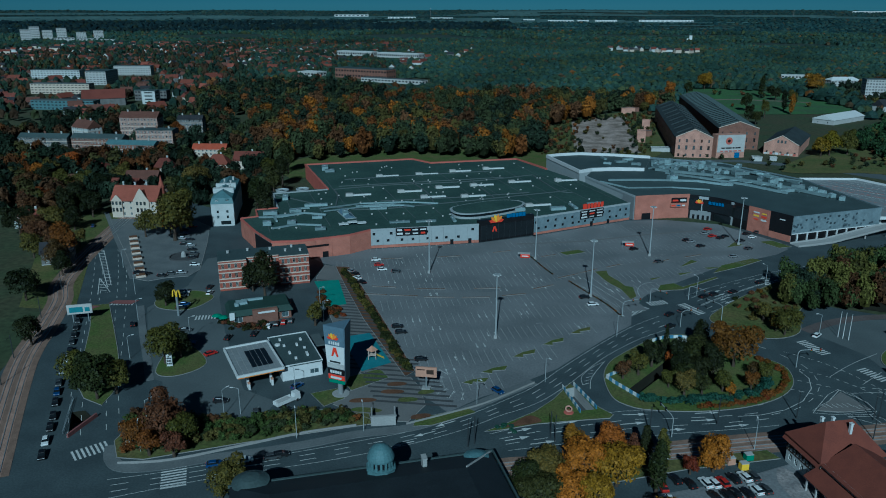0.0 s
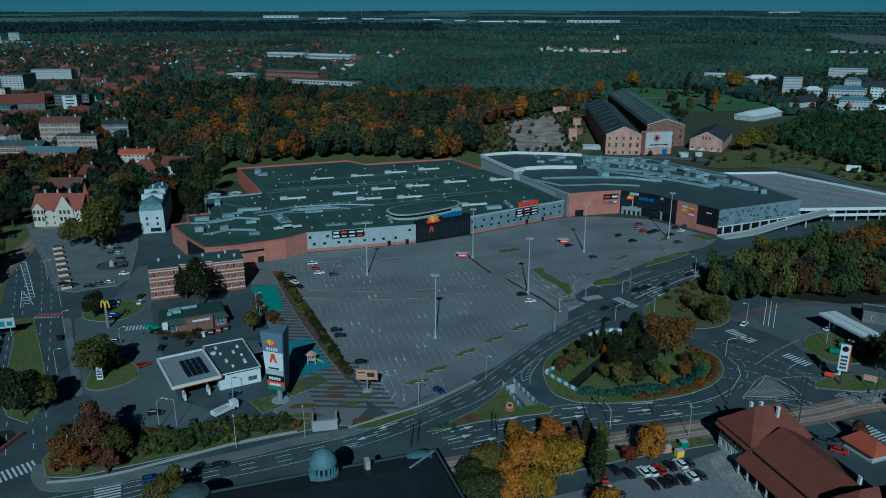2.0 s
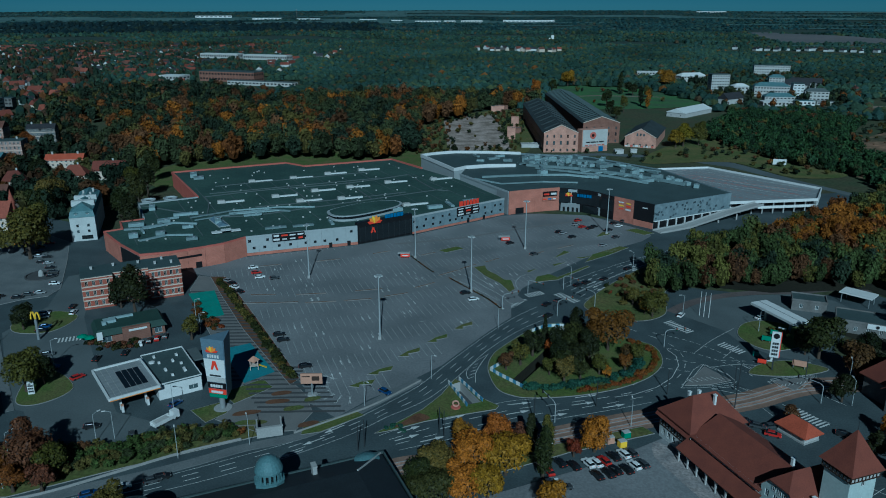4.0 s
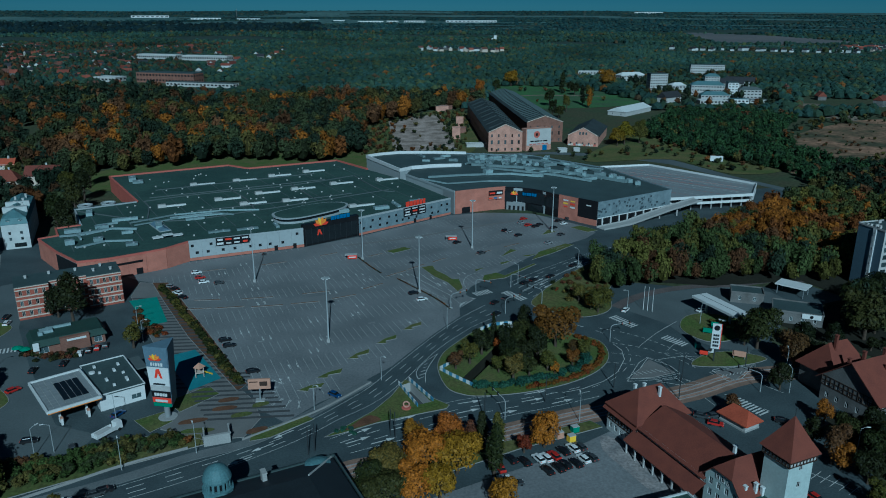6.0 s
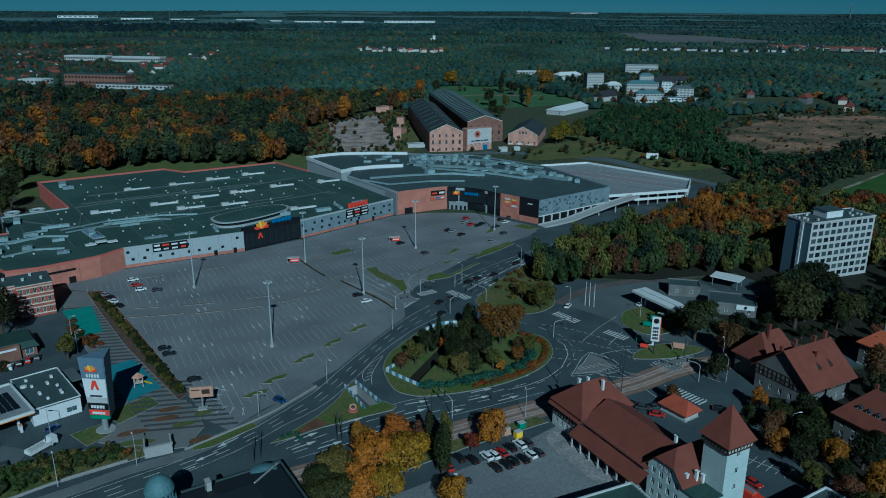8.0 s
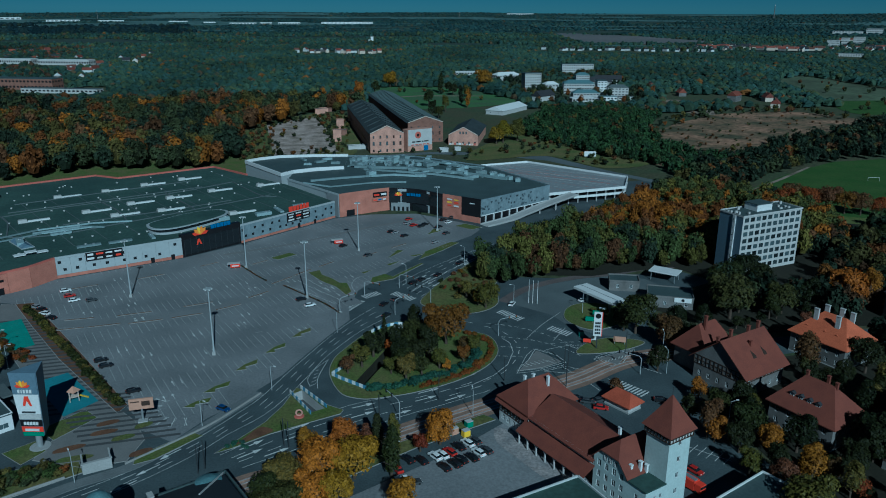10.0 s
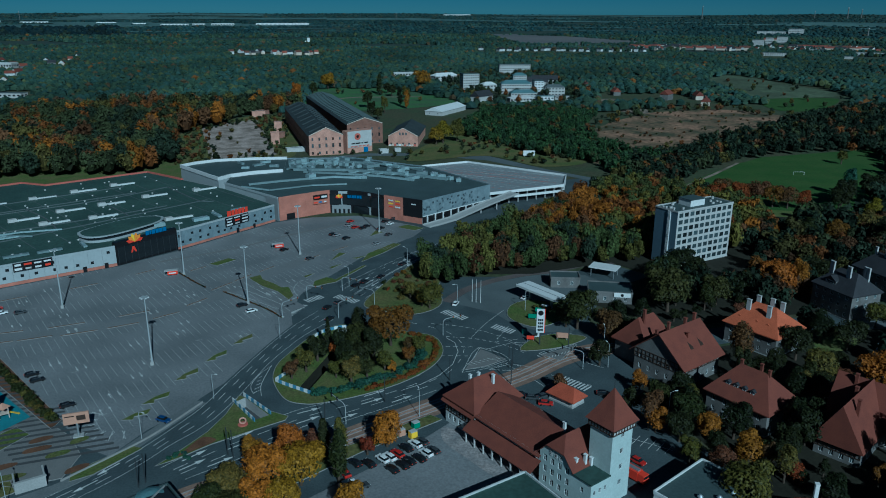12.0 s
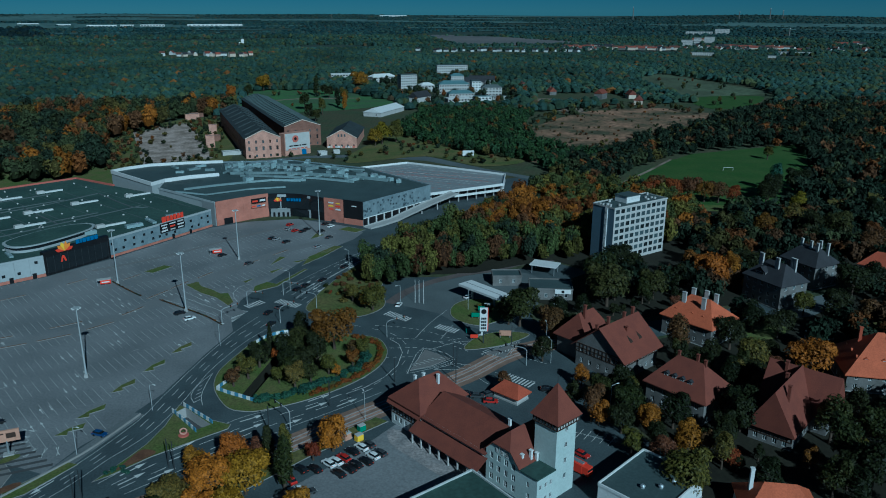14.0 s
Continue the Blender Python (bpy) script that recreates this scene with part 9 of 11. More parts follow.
line = spline([(-124, 134.6), (-112, 139.6), (-98, 150.4), (-86, 160), (-73, 168)])
wall_strip(fence, line, 0.2, 0.05, 0.75)
wall_strip(fence, spline([(-60, 172.5), (-50, 181.5), (-41, 190.5), (-30, 206)]), 0.25, 0.05, 0.7)
solid("road_wall", fence, M["kerb"], "low pale wall along the boulevard", "wall", kind="structure")
for x, y, k in ((-126, 142, 0), (27.5, 176, 1), (29, 180.5, 2), (24.5, 177.6, 3)):
    b = thing("skip", ("grey street cabinet", "yellow clothes bank", "green portable cabin", "reddish skip")[k] + " standing beside the yard", "container", at=pose(x, y, 0.08, 0, 0, 25))
    s = Shape()
    s.box(0, 0, 0, 2.0, 1.6, 1.8, taper=0.95)
    part("body", s, M[("concrete", "sign_yellow", "sign_green", "sign_peach")[k]], b)
    s = Shape()
    s.box(0, 0, 1.8, 2.0, 1.6, 0.15)
    part("lid", s, M["offwhite"], b)
# terrace stalls on the plaza by the villa
stall = thing("market_stall", "small stall with timber sides and pale top", "stall", at=pose(-246, 300, 0.05, 0, 0, 40), group="plaza stalls")
s = Shape()
s.box(0, 0, 0, 4.0, 2.4, 1.0)
part("counter", s, M["cream_stone"], stall)
s = Shape()
s.box(0, 0, 1.0, 3.6, 2.0, 0.5)
part("planting", s, M["soil"], stall)
for i in range(1, 8):
    copy_thing(stall, pose(-246 + 5.6 * i, 300 - 6.6 * i, 0.05, 0, 0, 40))
fountain = thing("monument", "dark octagonal basin on the plaza", "fountain", at=pose(-205, 282, 0.05))
s = Shape()
s.lathe(0, 0, [(6.5, 0), (6.5, 0.7), (6.0, 0.7), (6.0, 0.3)], 16)
part("basin", s, M["dark_paving"], fountain)
s = Shape()
s.lathe(0, 0, [(1.2, 0.3), (1.0, 2.0), (0.6, 2.6), (0.1, 3.0)], 10)
part("pillar", s, M["concrete"], fountain)

# cabin, cars and container by the further filling station
s = Shape()
s.box(0, 0, 0, 6.0, 2.6, 2.8, taper=0.97)
solid("container", s, M["teal_pad"], "teal site container beside the station", "container", at=pose(112, 241.5, 0.05, 0, 0, 25))
s = Shape()
s.box(0, 0, 0, 9.0, 2.5, 2.6, taper=0.97)
solid("site_trailer", s, M["panel_blue"], "pale blue trailer parked in the garden", "trailer", at=pose(194.7, 196.8, 0.05, 0, 0, -20))
for x, y, paint, a in ((117, 250, "white", 20), (122, 252.5, "grey", 20), (109, 249, "black", 80), (99, 256, "silver", 28), (88, 268, "white", 30), (226, 226, "black", 60), (231, 229, "black", 60), (236, 232, "grey", 60)):
    car(x, y, paint, a)

# signs on the round plot by the further filling station
for x, y, w, h, mat, words in ((84, 247, 3.0, 1.6, "sign_green", "small green board"), (88, 252, 2.4, 1.8, "sign_green", "small green board"), (92, 256, 2.6, 1.2, "white", "low white board"), (77.5, 229, 2.6, 1.3, "sign_red", "low red board"), (80.5, 230.5, 2.0, 1.4, "white", "low white board")):
    b = thing("notice_board", words + " on short posts in the grass", "sign", at=pose(x, y, 0.15, 0, 0, -20))
    s = Shape()
    s.box(0, 0, 0.7, w, 0.25, h)
    part("panel", s, M[mat], b)
    for k in (-0.4, 0.4):
        s = Shape()
        s.box(k * w, 0.05, 0, 0.14, 0.14, 0.7)
        part("post", s, M["steel"], b)

# ---- vegetation ----
def leaf_cloud(n, rx, rz, leaf, seed, lobes=7, kind="round", loose=0.42):
    """Leaf clumps over several overlapping lobes: arrays of triangle corners round the crown's middle, uneven and with gaps."""
    r = np.random.RandomState(seed)
    if kind == "column":
        cen = np.stack([r.uniform(-0.25, 0.25, lobes) * rx, r.uniform(-0.25, 0.25, lobes) * rx, np.linspace(-0.75, 0.72, lobes) * rz], 1)
        rad = rx * (0.78 - 0.35 * np.abs(np.linspace(-0.8, 1, lobes)))
        rad = np.stack([rad, rad, rad * 1.5], 1)
    elif kind == "cone":
        h = np.linspace(-0.85, 0.9, lobes)
        cen = np.stack([np.zeros(lobes), np.zeros(lobes), h * rz], 1)
        w = rx * (0.52 - 0.48 * h)
        rad = np.stack([w, w, np.full(lobes, rz * 0.22)], 1)
    else:   # one rounded mass with smaller lobes breaking its outline
        a = r.uniform(0, 2 * np.pi, lobes)
        k = r.uniform(0.35, 0.66, lobes)
        zz = r.uniform(-0.35, 0.6, lobes)
        cen = np.stack([np.cos(a) * k * rx, np.sin(a) * k * rx, zz * rz], 1)
        cen[:3] = (0, 0, 0)
        q = r.uniform(0.26, 0.42, lobes)
        q[:3] = 0.76
        rad = np.stack([q * rx, q * rx, q * rz], 1)
    pick = r.randint(0, lobes, n)
    d = r.normal(size=(n, 3))
    d /= np.linalg.norm(d, axis=1)[:, None]
    d[:, 2] = np.where(d[:, 2] < -0.5, -d[:, 2], d[:, 2])
    p = cen[pick] + d * rad[pick] * r.uniform(0.64, 1.06, n)[:, None]
    nrm = d * 1.0 + (0, 0, 0.3) + r.normal(scale=loose, size=(n, 3))
    nrm /= np.linalg.norm(nrm, axis=1)[:, None]
    u = np.cross(nrm, r.normal(size=(n, 3)))
    u /= np.linalg.norm(u, axis=1)[:, None]
    w = np.cross(nrm, u)
    s = leaf * r.uniform(0.55, 1.25, n)[:, None]
    e = r.uniform(0.6, 1.0, n)[:, None]
    return np.stack([p - u * s * 0.7 - w * s * e * 0.35, p + u * s * 0.7 - w * s * e * 0.35, p + w * s * e * 0.75], 1)


def leaves_mesh(name, corners, mat, tints=None):
    """A mesh of loose leaf triangles from an array (n, 3, 3), with a colour each if given."""
    n = len(corners)
    me = bpy.data.meshes.new(name)
    me.vertices.add(3 * n)
    me.vertices.foreach_set("co", corners.reshape(-1).astype(np.float32))
    me.loops.add(3 * n)
    me.loops.foreach_set("vertex_index", np.arange(3 * n, dtype=np.int32))
    me.polygons.add(n)
    me.polygons.foreach_set("loop_start", np.arange(0, 3 * n, 3, dtype=np.int32))
    me.update(calc_edges=True)
    if tints is not None:
        at = me.color_attributes.new("tint", "FLOAT_COLOR", "POINT")
        at.data.foreach_set("color", np.repeat(tints, 3, axis=0).reshape(-1).astype(np.float32))
    me.materials.append(mat)
    return me


def trunk_mesh(h, r, seed, limbs=5):
    rnd = random.Random(seed)
    s = Shape()
    top = (rnd.uniform(-0.3, 0.3), rnd.uniform(-0.3, 0.3), h)
    s.rod((0, 0, -0.1), (0, 0, h * 0.3), r * 1.25, r, 8)
    s.rod((0, 0, h * 0.3), top, r, r * 0.35, 8)
    for i in range(limbs):
        a, z = 2 * math.pi * i / limbs + rnd.uniform(-0.4, 0.4), h * rnd.uniform(0.35, 0.75)
        k = h * rnd.uniform(0.25, 0.4)
        s.rod((0, 0, z), (k * math.cos(a), k * math.sin(a), z + k * 0.9), r * 0.45, r * 0.12, 6)
    return s.mesh("trunk", [M["bark"]])


# shapes: name, leaves, crown half width, crown half height, leaf size, crown kind
FORMS = {}
for key, n, rx, rz, leaf, kind in (("round", 2900, 4.4, 4.9, 0.47, "round"), ("broad", 3500, 5.5, 4.9, 0.50, "round"), ("tall", 2700, 3.6, 6.2, 0.47, "round"),
                                   ("column", 1900, 2.2, 5.6, 0.45, "column"), ("cone", 1700, 2.8, 6.0, 0.42, "cone"), ("shrub", 440, 1.8, 1.3, 0.4, "round"), ("small", 1700, 2.7, 3.0, 0.37, "round")):
    FORMS[key] = []
    for v in range(3):
        corners = leaf_cloud(n, rx, rz, leaf, 100 * len(FORMS) + v, 9 if kind == "round" else 8, kind)
        lift = rz * (1.08 if kind != "round" else 0.98) + (0.0 if key == "shrub" else 0.35)
        if key == "shrub":
            lift = rz * 0.75
        corners[:, :, 2] += lift
        FORMS[key].append((corners, lift, rx, rz))
TREES = {}
TREE_WORDS = {"green": "green", "dark": "dark green", "olive": "olive green", "lime": "yellow-green", "yellow": "golden yellow", "orange": "orange", "rust": "rusty red-brown", "brown": "brown", "red": "dark red", "teal": "blue-green"}


def tree(form, colour, x, y, size=1.0, z=0.0, variant=None):
    """A tree or shrub with trunk and crown; alike ones share their meshes."""
    v = random.randrange(3) if variant is None else variant
    size *= 1.22
    key = (form, colour, v)
    at = pose(x, y, z, 0, 0, random.uniform(0, 360)) 
    if key not in TREES and form == "shrub":
        ob = new("shrub", leaves_mesh("shrub", FORMS[form][v][0], LEAF[colour]))
        tagged(ob, f"{TREE_WORDS[colour]} low rounded shrub with uneven leafy crown", "shrub")
        TREES[key] = ob
        ob.matrix_basis = at @ Matrix.Diagonal((size, size, size, 1))
        return ob
    if key not in TREES:
        corners, lift, rx, rz = FORMS[form][v]
        shrub = form == "shrub"
        names = {"column": "poplar", "cone": "conifer", "shrub": "shrub"}
        name = names.get(form, "tree")
        words = {"column": "slender upright tree", "cone": "conical evergreen tree", "shrub": "low rounded shrub"}.get(form, "broadleaf tree in autumn")
        ob = thing(name, f"{TREE_WORDS[colour]} {words} with uneven leafy crown", "shrub" if shrub else "tree")
        part("trunk", trunk_mesh(lift * 1.05, 0.12 if shrub else 0.28, v, 4 if shrub else 6), None, ob)
        part("crown", leaves_mesh("crown", corners, LEAF[colour]), None, ob)
        TREES[key] = ob
        ob.scale = (size,) * 3
        ob.matrix_basis = at @ Matrix.Diagonal((size, size, size, 1))
        return ob
    src = TREES[key]
    ob = copy_thing(src, at)
    ob.scale = (size,) * 3
    return ob


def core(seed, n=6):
    """A faceted heart filling gaps between a woodland tree's outer leaves, darkened as shade."""
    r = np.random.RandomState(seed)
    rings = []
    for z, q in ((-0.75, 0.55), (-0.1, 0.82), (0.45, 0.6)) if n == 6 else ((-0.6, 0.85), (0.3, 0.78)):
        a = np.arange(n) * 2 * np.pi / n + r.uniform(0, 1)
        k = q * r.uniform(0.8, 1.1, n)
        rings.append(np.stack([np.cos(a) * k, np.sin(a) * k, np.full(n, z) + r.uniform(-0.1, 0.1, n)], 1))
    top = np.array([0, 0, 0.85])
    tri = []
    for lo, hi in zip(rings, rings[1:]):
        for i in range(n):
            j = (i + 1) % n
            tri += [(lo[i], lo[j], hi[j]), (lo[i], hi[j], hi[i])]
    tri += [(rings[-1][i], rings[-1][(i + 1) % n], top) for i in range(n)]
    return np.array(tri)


def wood(name, label, spots, leaves, leaf, sizes, palette, seed, height=(1.1, 1.4), spread=(0.7, 1.35)):
    """A wood too dense to count: one mesh of leaf clumps, each tree with its own colour."""
    r = np.random.RandomState(seed)
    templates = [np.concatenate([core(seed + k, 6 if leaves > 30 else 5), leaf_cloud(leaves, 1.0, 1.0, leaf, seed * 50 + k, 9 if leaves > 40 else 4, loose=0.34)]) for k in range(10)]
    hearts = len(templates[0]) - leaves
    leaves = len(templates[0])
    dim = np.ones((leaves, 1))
    dim[:hearts] = 0.4 if hearts > 20 else 0.88   # shade inside the crown, put into the colour
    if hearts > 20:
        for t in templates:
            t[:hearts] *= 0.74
    cols = np.array([vivid(c, 1.15) for c, w in palette])
    w = np.array([w for c, w in palette], float)
    warm = cols[:, 0] > cols[:, 1] * 1.3
    pick = []
    for x, y, z in spots:   # autumn colours come in patches
        q = w * np.where(warm, math.exp(2.8 * noise.noise((x * 0.016, y * 0.016, seed))), 1.0)
        pick.append(r.choice(len(cols), p=q / q.sum()))
    blocks, tints = [], []
    for i, (x, y, z) in enumerate(spots):
        s = r.uniform(*sizes)
        t = templates[r.randint(10)]
        a = r.uniform(0, 2 * np.pi)
        c, sn = np.cos(a), np.sin(a)
        h = s * r.uniform(*height)
        q = np.empty_like(t)
        q[:, :, 0] = (t[:, :, 0] * c - t[:, :, 1] * sn) * s + x
        q[:, :, 1] = (t[:, :, 0] * sn + t[:, :, 1] * c) * s + y
        q[:, :, 2] = t[:, :, 2] * h + h * 0.95 + z
        blocks.append(q)
        col = cols[pick[i]] * r.uniform(*spread)
        if leaves < 40:   # stands of lighter and darker trees in the wide woods
            col = col * (1 + 0.45 * noise.noise((x * 0.006, y * 0.0035, 2.0)))
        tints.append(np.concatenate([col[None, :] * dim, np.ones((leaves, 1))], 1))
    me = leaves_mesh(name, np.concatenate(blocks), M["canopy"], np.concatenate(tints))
    return tagged(new(name, me), label, "woodland", kind="stuff")


def scatter(poly, spacing, seed, avoid=(), rough=0.75):
    """Uneven spots inside a polygon, away from the outlines in avoid."""
    r = random.Random(seed)
    xs, ys = [p[0] for p in poly], [p[1] for p in poly]
    out = []
    y = min(ys)
    k = 0
    while y < max(ys):
        x = min(xs) + (k % 2) * spacing / 2
        while x < max(xs):
            p = (x + r.uniform(-1, 1) * spacing * rough / 2 * 1.4, y + r.uniform(-1, 1) * spacing * rough / 2 * 1.4)
            if inside(p, poly) and not any(inside(p, a) for a in avoid):
                out.append((p[0], p[1], 0.0))
            x += spacing
        y += spacing * 0.87
        k += 1
    return out


def clear_view(spots, blocks):
    """Leaves out trees that stand within or just before the listed buildings (x, y, half width, gap before it)."""
    out = []
    for p in spots:
        for bx, by, half, gap in blocks:
            d = math.hypot(bx, by)
            ux, uy = bx / d, by / d
            f = (bx - p[0]) * ux + (by - p[1]) * uy
            side = abs((p[0] - bx) * uy - (p[1] - by) * ux)
            if -half < f < gap and side < half + 2:
                break
        else:
            out.append(p)
    return out


GREEN, DEEP, OLIVE = (0.040, 0.047, 0.023), (0.022, 0.030, 0.019), (0.076, 0.066, 0.024)
GOLD, ORANGE, RUST, BROWN = (0.27, 0.14, 0.026), (0.19, 0.082, 0.022), (0.125, 0.054, 0.021), (0.085, 0.046, 0.024)
autumn = [(GREEN, 7), (DEEP, 6), (OLIVE, 4), (GOLD, 0.12), (ORANGE, 1.7), (RUST, 2.5), (BROWN, 2.6)]

# greens shifted towards blue: haze over the distance put into the leaves
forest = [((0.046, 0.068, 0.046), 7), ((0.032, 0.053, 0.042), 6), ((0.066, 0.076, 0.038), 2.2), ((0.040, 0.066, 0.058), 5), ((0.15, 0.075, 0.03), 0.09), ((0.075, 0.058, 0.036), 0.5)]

# park wood behind the mall
PARK = [(-254, 478), (-236, 508), (-198, 530), (-150, 542), (-102, 540), (-84, 590), (-96, 650), (-100, 690), (-40, 840), (10, 860), (20, 930), (-250, 900), (-420, 720), (-330, 560), (-262, 470)]
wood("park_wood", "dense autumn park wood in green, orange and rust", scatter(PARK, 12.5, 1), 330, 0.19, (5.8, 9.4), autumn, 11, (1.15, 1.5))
# thicket beside the boulevard
GROVE = [(47, 300), (53, 316), (64, 326), (76, 338), (92, 352), (118, 372), (168, 414), (206, 440), (228, 436), (238, 418), (250, 392), (256, 362), (240, 326), (214, 312), (200, 304), (160, 306), (150, 300), (132, 303.5), (112, 300), (93, 297), (76, 291.5), (60, 288), (51, 290)]
grove = scatter(GROVE, 6.0, 2, [[(156, 284), (202, 298), (197, 318), (152, 306)]])
wood("grove", "dense dark green grove beside the boulevard", [p for p in grove if p[0] + p[1] < 468], 480, 0.16, (3.2, 5.2), [((0.050, 0.064, 0.025), 7), (DEEP, 2.5), ((0.086, 0.082, 0.026), 5), (BROWN, 0.6)], 12, (1.35, 1.75))
wood("grove", "mixed grove turning orange and rust", [p for p in grove if p[0] + p[1] >= 468], 440, 0.17, (3.4, 5.6), [((0.058, 0.066, 0.026), 5), (DEEP, 1.5), ((0.094, 0.084, 0.026), 5), (ORANGE, 3.0), (RUST, 3.0), (BROWN, 1.2)], 23, (1.2, 1.6))
# scrub behind the deck, woods round the pitch and the heath
SCRUB = [(150, 690), (168, 620), (196, 560), (224, 520), (214, 470), (250, 470), (285, 520), (262, 580), (262, 660), (330, 780), (300, 860), (220, 840)]
wood("scrub_wood", "dark green young wood and scrub", scatter(SCRUB, 6.6, 3), 90, 0.34, (2.6, 4.6), [((0.034, 0.056, 0.024), 7), ((0.026, 0.043, 0.022), 5), (OLIVE, 0.8), (BROWN, 0.3)], 13)
RIGHT = [(318, 358), (352, 398), (372, 406), (398, 438), (424, 462), (462, 518), (440, 532), (380, 526), (322, 516), (262, 468), (240, 446), (226, 452), (250, 505), (305, 550), (410, 622), (530, 700), (640, 770), (760, 760), (700, 560), (520, 340), (400, 240), (310, 250), (280, 300), (248, 318), (262, 350)]
PATH_WOOD = [(222, 444), (232, 432), (262, 458), (300, 490), (333, 514), (380, 526), (318, 540), (270, 508), (245, 502), (228, 482)]
# near-black greens here put a cloud's shade into the leaf colours
wood("right_wood", "mixed wood round the sports ground, cloud shade in its colours", scatter(RIGHT, 10.0, 4) + scatter(PATH_WOOD, 8.0, 30), 95, 0.31, (4.2, 6.6), [(GREEN, 3), (DEEP, 8), ((0.014, 0.021, 0.013), 6), (OLIVE, 1.2), (RUST, 0.4), (BROWN, 1.4)], 14, (1.0, 1.3))
# gardens round the villas
# far woods, in belts that thin out the detail
HALLS_YARD = [(-10, 590), (120, 590), (200, 760), (206, 940), (150, 1110), (36, 1120), (10, 880)]
FAR_OPEN = [HALLS_YARD, [(205, 540), (262, 660), (337, 774), (475, 850), (590, 800), (540, 690), (370, 610), (280, 520)], [(560, 760), (590, 900), (655, 1140), (785, 1260), (780, 1000), (735, 885), (640, 775)],
            [(225, 880), (350, 880), (400, 1020), (300, 1090), (235, 1060)], [(225, 1090), (300, 1080), (300, 1250), (215, 1270)], [(355, 1290), (440, 1270), (450, 1350), (360, 1380)], [(380, 860), (520, 840), (520, 960), (400, 1010)]]
BELT = [(-20, 850), (-300, 900), (-640, 1100), (-1100, 1900), (-400, 2300), (500, 2300), (1300, 2000), (1500, 1500), (1250, 1000), (800, 680), (640, 760), (560, 840), (330, 800), (220, 850)]
# far buildings that show between the trees: x, y, half width, gap before them
random.seed(70)
TOWN_PARK = [(-450, 668), (-516, 763), (-545, 860), (-520, 960), (-437, 985), (-330, 900), (-400, 740)]
wood("park_wood", "dark old trees at the park's western end", clear_view(scatter(TOWN_PARK, 12.5, 29), [(-580, 770, 12, 70), (-600, 800, 22, 60)]), 150, 0.28, (5.8, 9.4), [(GREEN, 4), (DEEP, 8), ((0.014, 0.021, 0.013), 5), (BROWN, 2), (RUST, 0.8), (OLIVE, 1)], 28, (1.1, 1.4))
LATE_HOUSES = [(random.uniform(-720, -430), random.uniform(1180, 1950)) for k in range(30)]
EAST_ROWS = [(1045, 2144, 30), (1128, 2163, 36), (1168, 2048, 40), (1226, 2036, 44), (1272, 2026, 30), (1518, 2042, 36), (1557, 2034, 40), (1562, 1962, 36), (1629, 1982, 40), (1799, 2620, 40), (2078, 2162, 30)]
EAST_BLOCKS = [(1472, 1725, 84, 11), (1225, 1780, 56, 9), (1448, 1921, 34, 11), (1558, 2360, 36, 20), (1640, 2420, 24, 24), (1745, 2500, 36, 22), (1700, 1890, 26, 9), (1330, 1640, 20, 7)]
COTTAGES = [(560 + 17 * k + random.uniform(-9, 9), 2150 - 4 * k + random.uniform(-46, 46)) for k in range(26)]
HOSPITAL = [(258, 1085, 14), (400, 1335, 30), (310, 1025, 24), (340, 1018, 10), (352, 985, 16), (300, 960, 20), (285, 925, 17), (322, 935, 13), (250, 1230, 24), (200, 1330, 22), (344, 1120, 12), (280, 1060, 12), (347, 940, 12), (395, 1150, 22), (372, 1120, 18), (240, 940, 16)]
FAR_SPOTS = [(-80, 2060, 60, 200), (30, 2040, 60, 200)] + [(x, y, 8, 45) for x, y in LATE_HOUSES] + [(x, y, w, 240) for x, y, w in EAST_ROWS] + [(x, y, w / 2, 260) for x, y, w, h in EAST_BLOCKS] + [(x, y, 12, 240) for x, y in COTTAGES] + [(x, y, w, 75) for x, y, w in HOSPITAL]
TOWN_BLOCKS = [(-1990, 2050, 20, 260), (-1930, 2110, 40, 260), (-1860, 2120, 40, 260), (-1790, 2090, 34, 240), (-1730, 2100, 34, 240), (-580, 770, 12, 70), (-600, 800, 22, 60), (-800, 955, 26, 110), (-852, 1095, 34, 120), (-640, 700, 38, 60), (-760, 830, 42, 90), (-930, 1010, 42, 90), (-625, 745, 30, 70), (-690, 1680, 52, 150), (-570, 1640, 58, 150),
               (-460, 1150, 54, 110), (-390, 1090, 56, 100), (-560, 1165, 24, 100)]
TOWN = [(-300, 900), (-420, 720), (-700, 560), (-1500, 1100), (-1300, 2300), (-700, 2250), (-560, 1500)]
wood("far_wood", "wide forest beyond the town, greens blued for haze", clear_view(scatter(BELT, 11.8, 5, FAR_OPEN), FAR_SPOTS + TOWN_BLOCKS), 6, 0.36, (5.4, 8.2), forest, 15, (0.62, 0.9), (0.84, 1.1))
YARD_TREES = scatter([(215, 900), (350, 890), (410, 1000), (440, 1180), (440, 1330), (210, 1330), (225, 1080)], 13.0, 33)
wood("hospital_trees", "garden trees round the hospital blocks", clear_view([p for p in YARD_TREES if noise.noise((p[0] * 0.02, p[1] * 0.02, 6.0)) > -0.08], [(x, y, w * 0.85, 30) for x, y, w in HOSPITAL]), 40, 0.4, (3.6, 6.0), [(GREEN, 5), (DEEP, 6), (OLIVE, 2), (RUST, 0.8), (BROWN, 1)], 32)
PLOUGH = [(780, 2520), (860, 3250), (1130, 3050), (1290, 2560), (1100, 2480)]


def inside_fields(q, a):
    """Open farmland in broken strips along the far hills."""
    return q > 3500 and noise.noise((a * 3.0, q * 0.0065, 8.2)) + (0.24 if a < -0.16 and 4200 < q < 4720 else 0.0) > 0.2


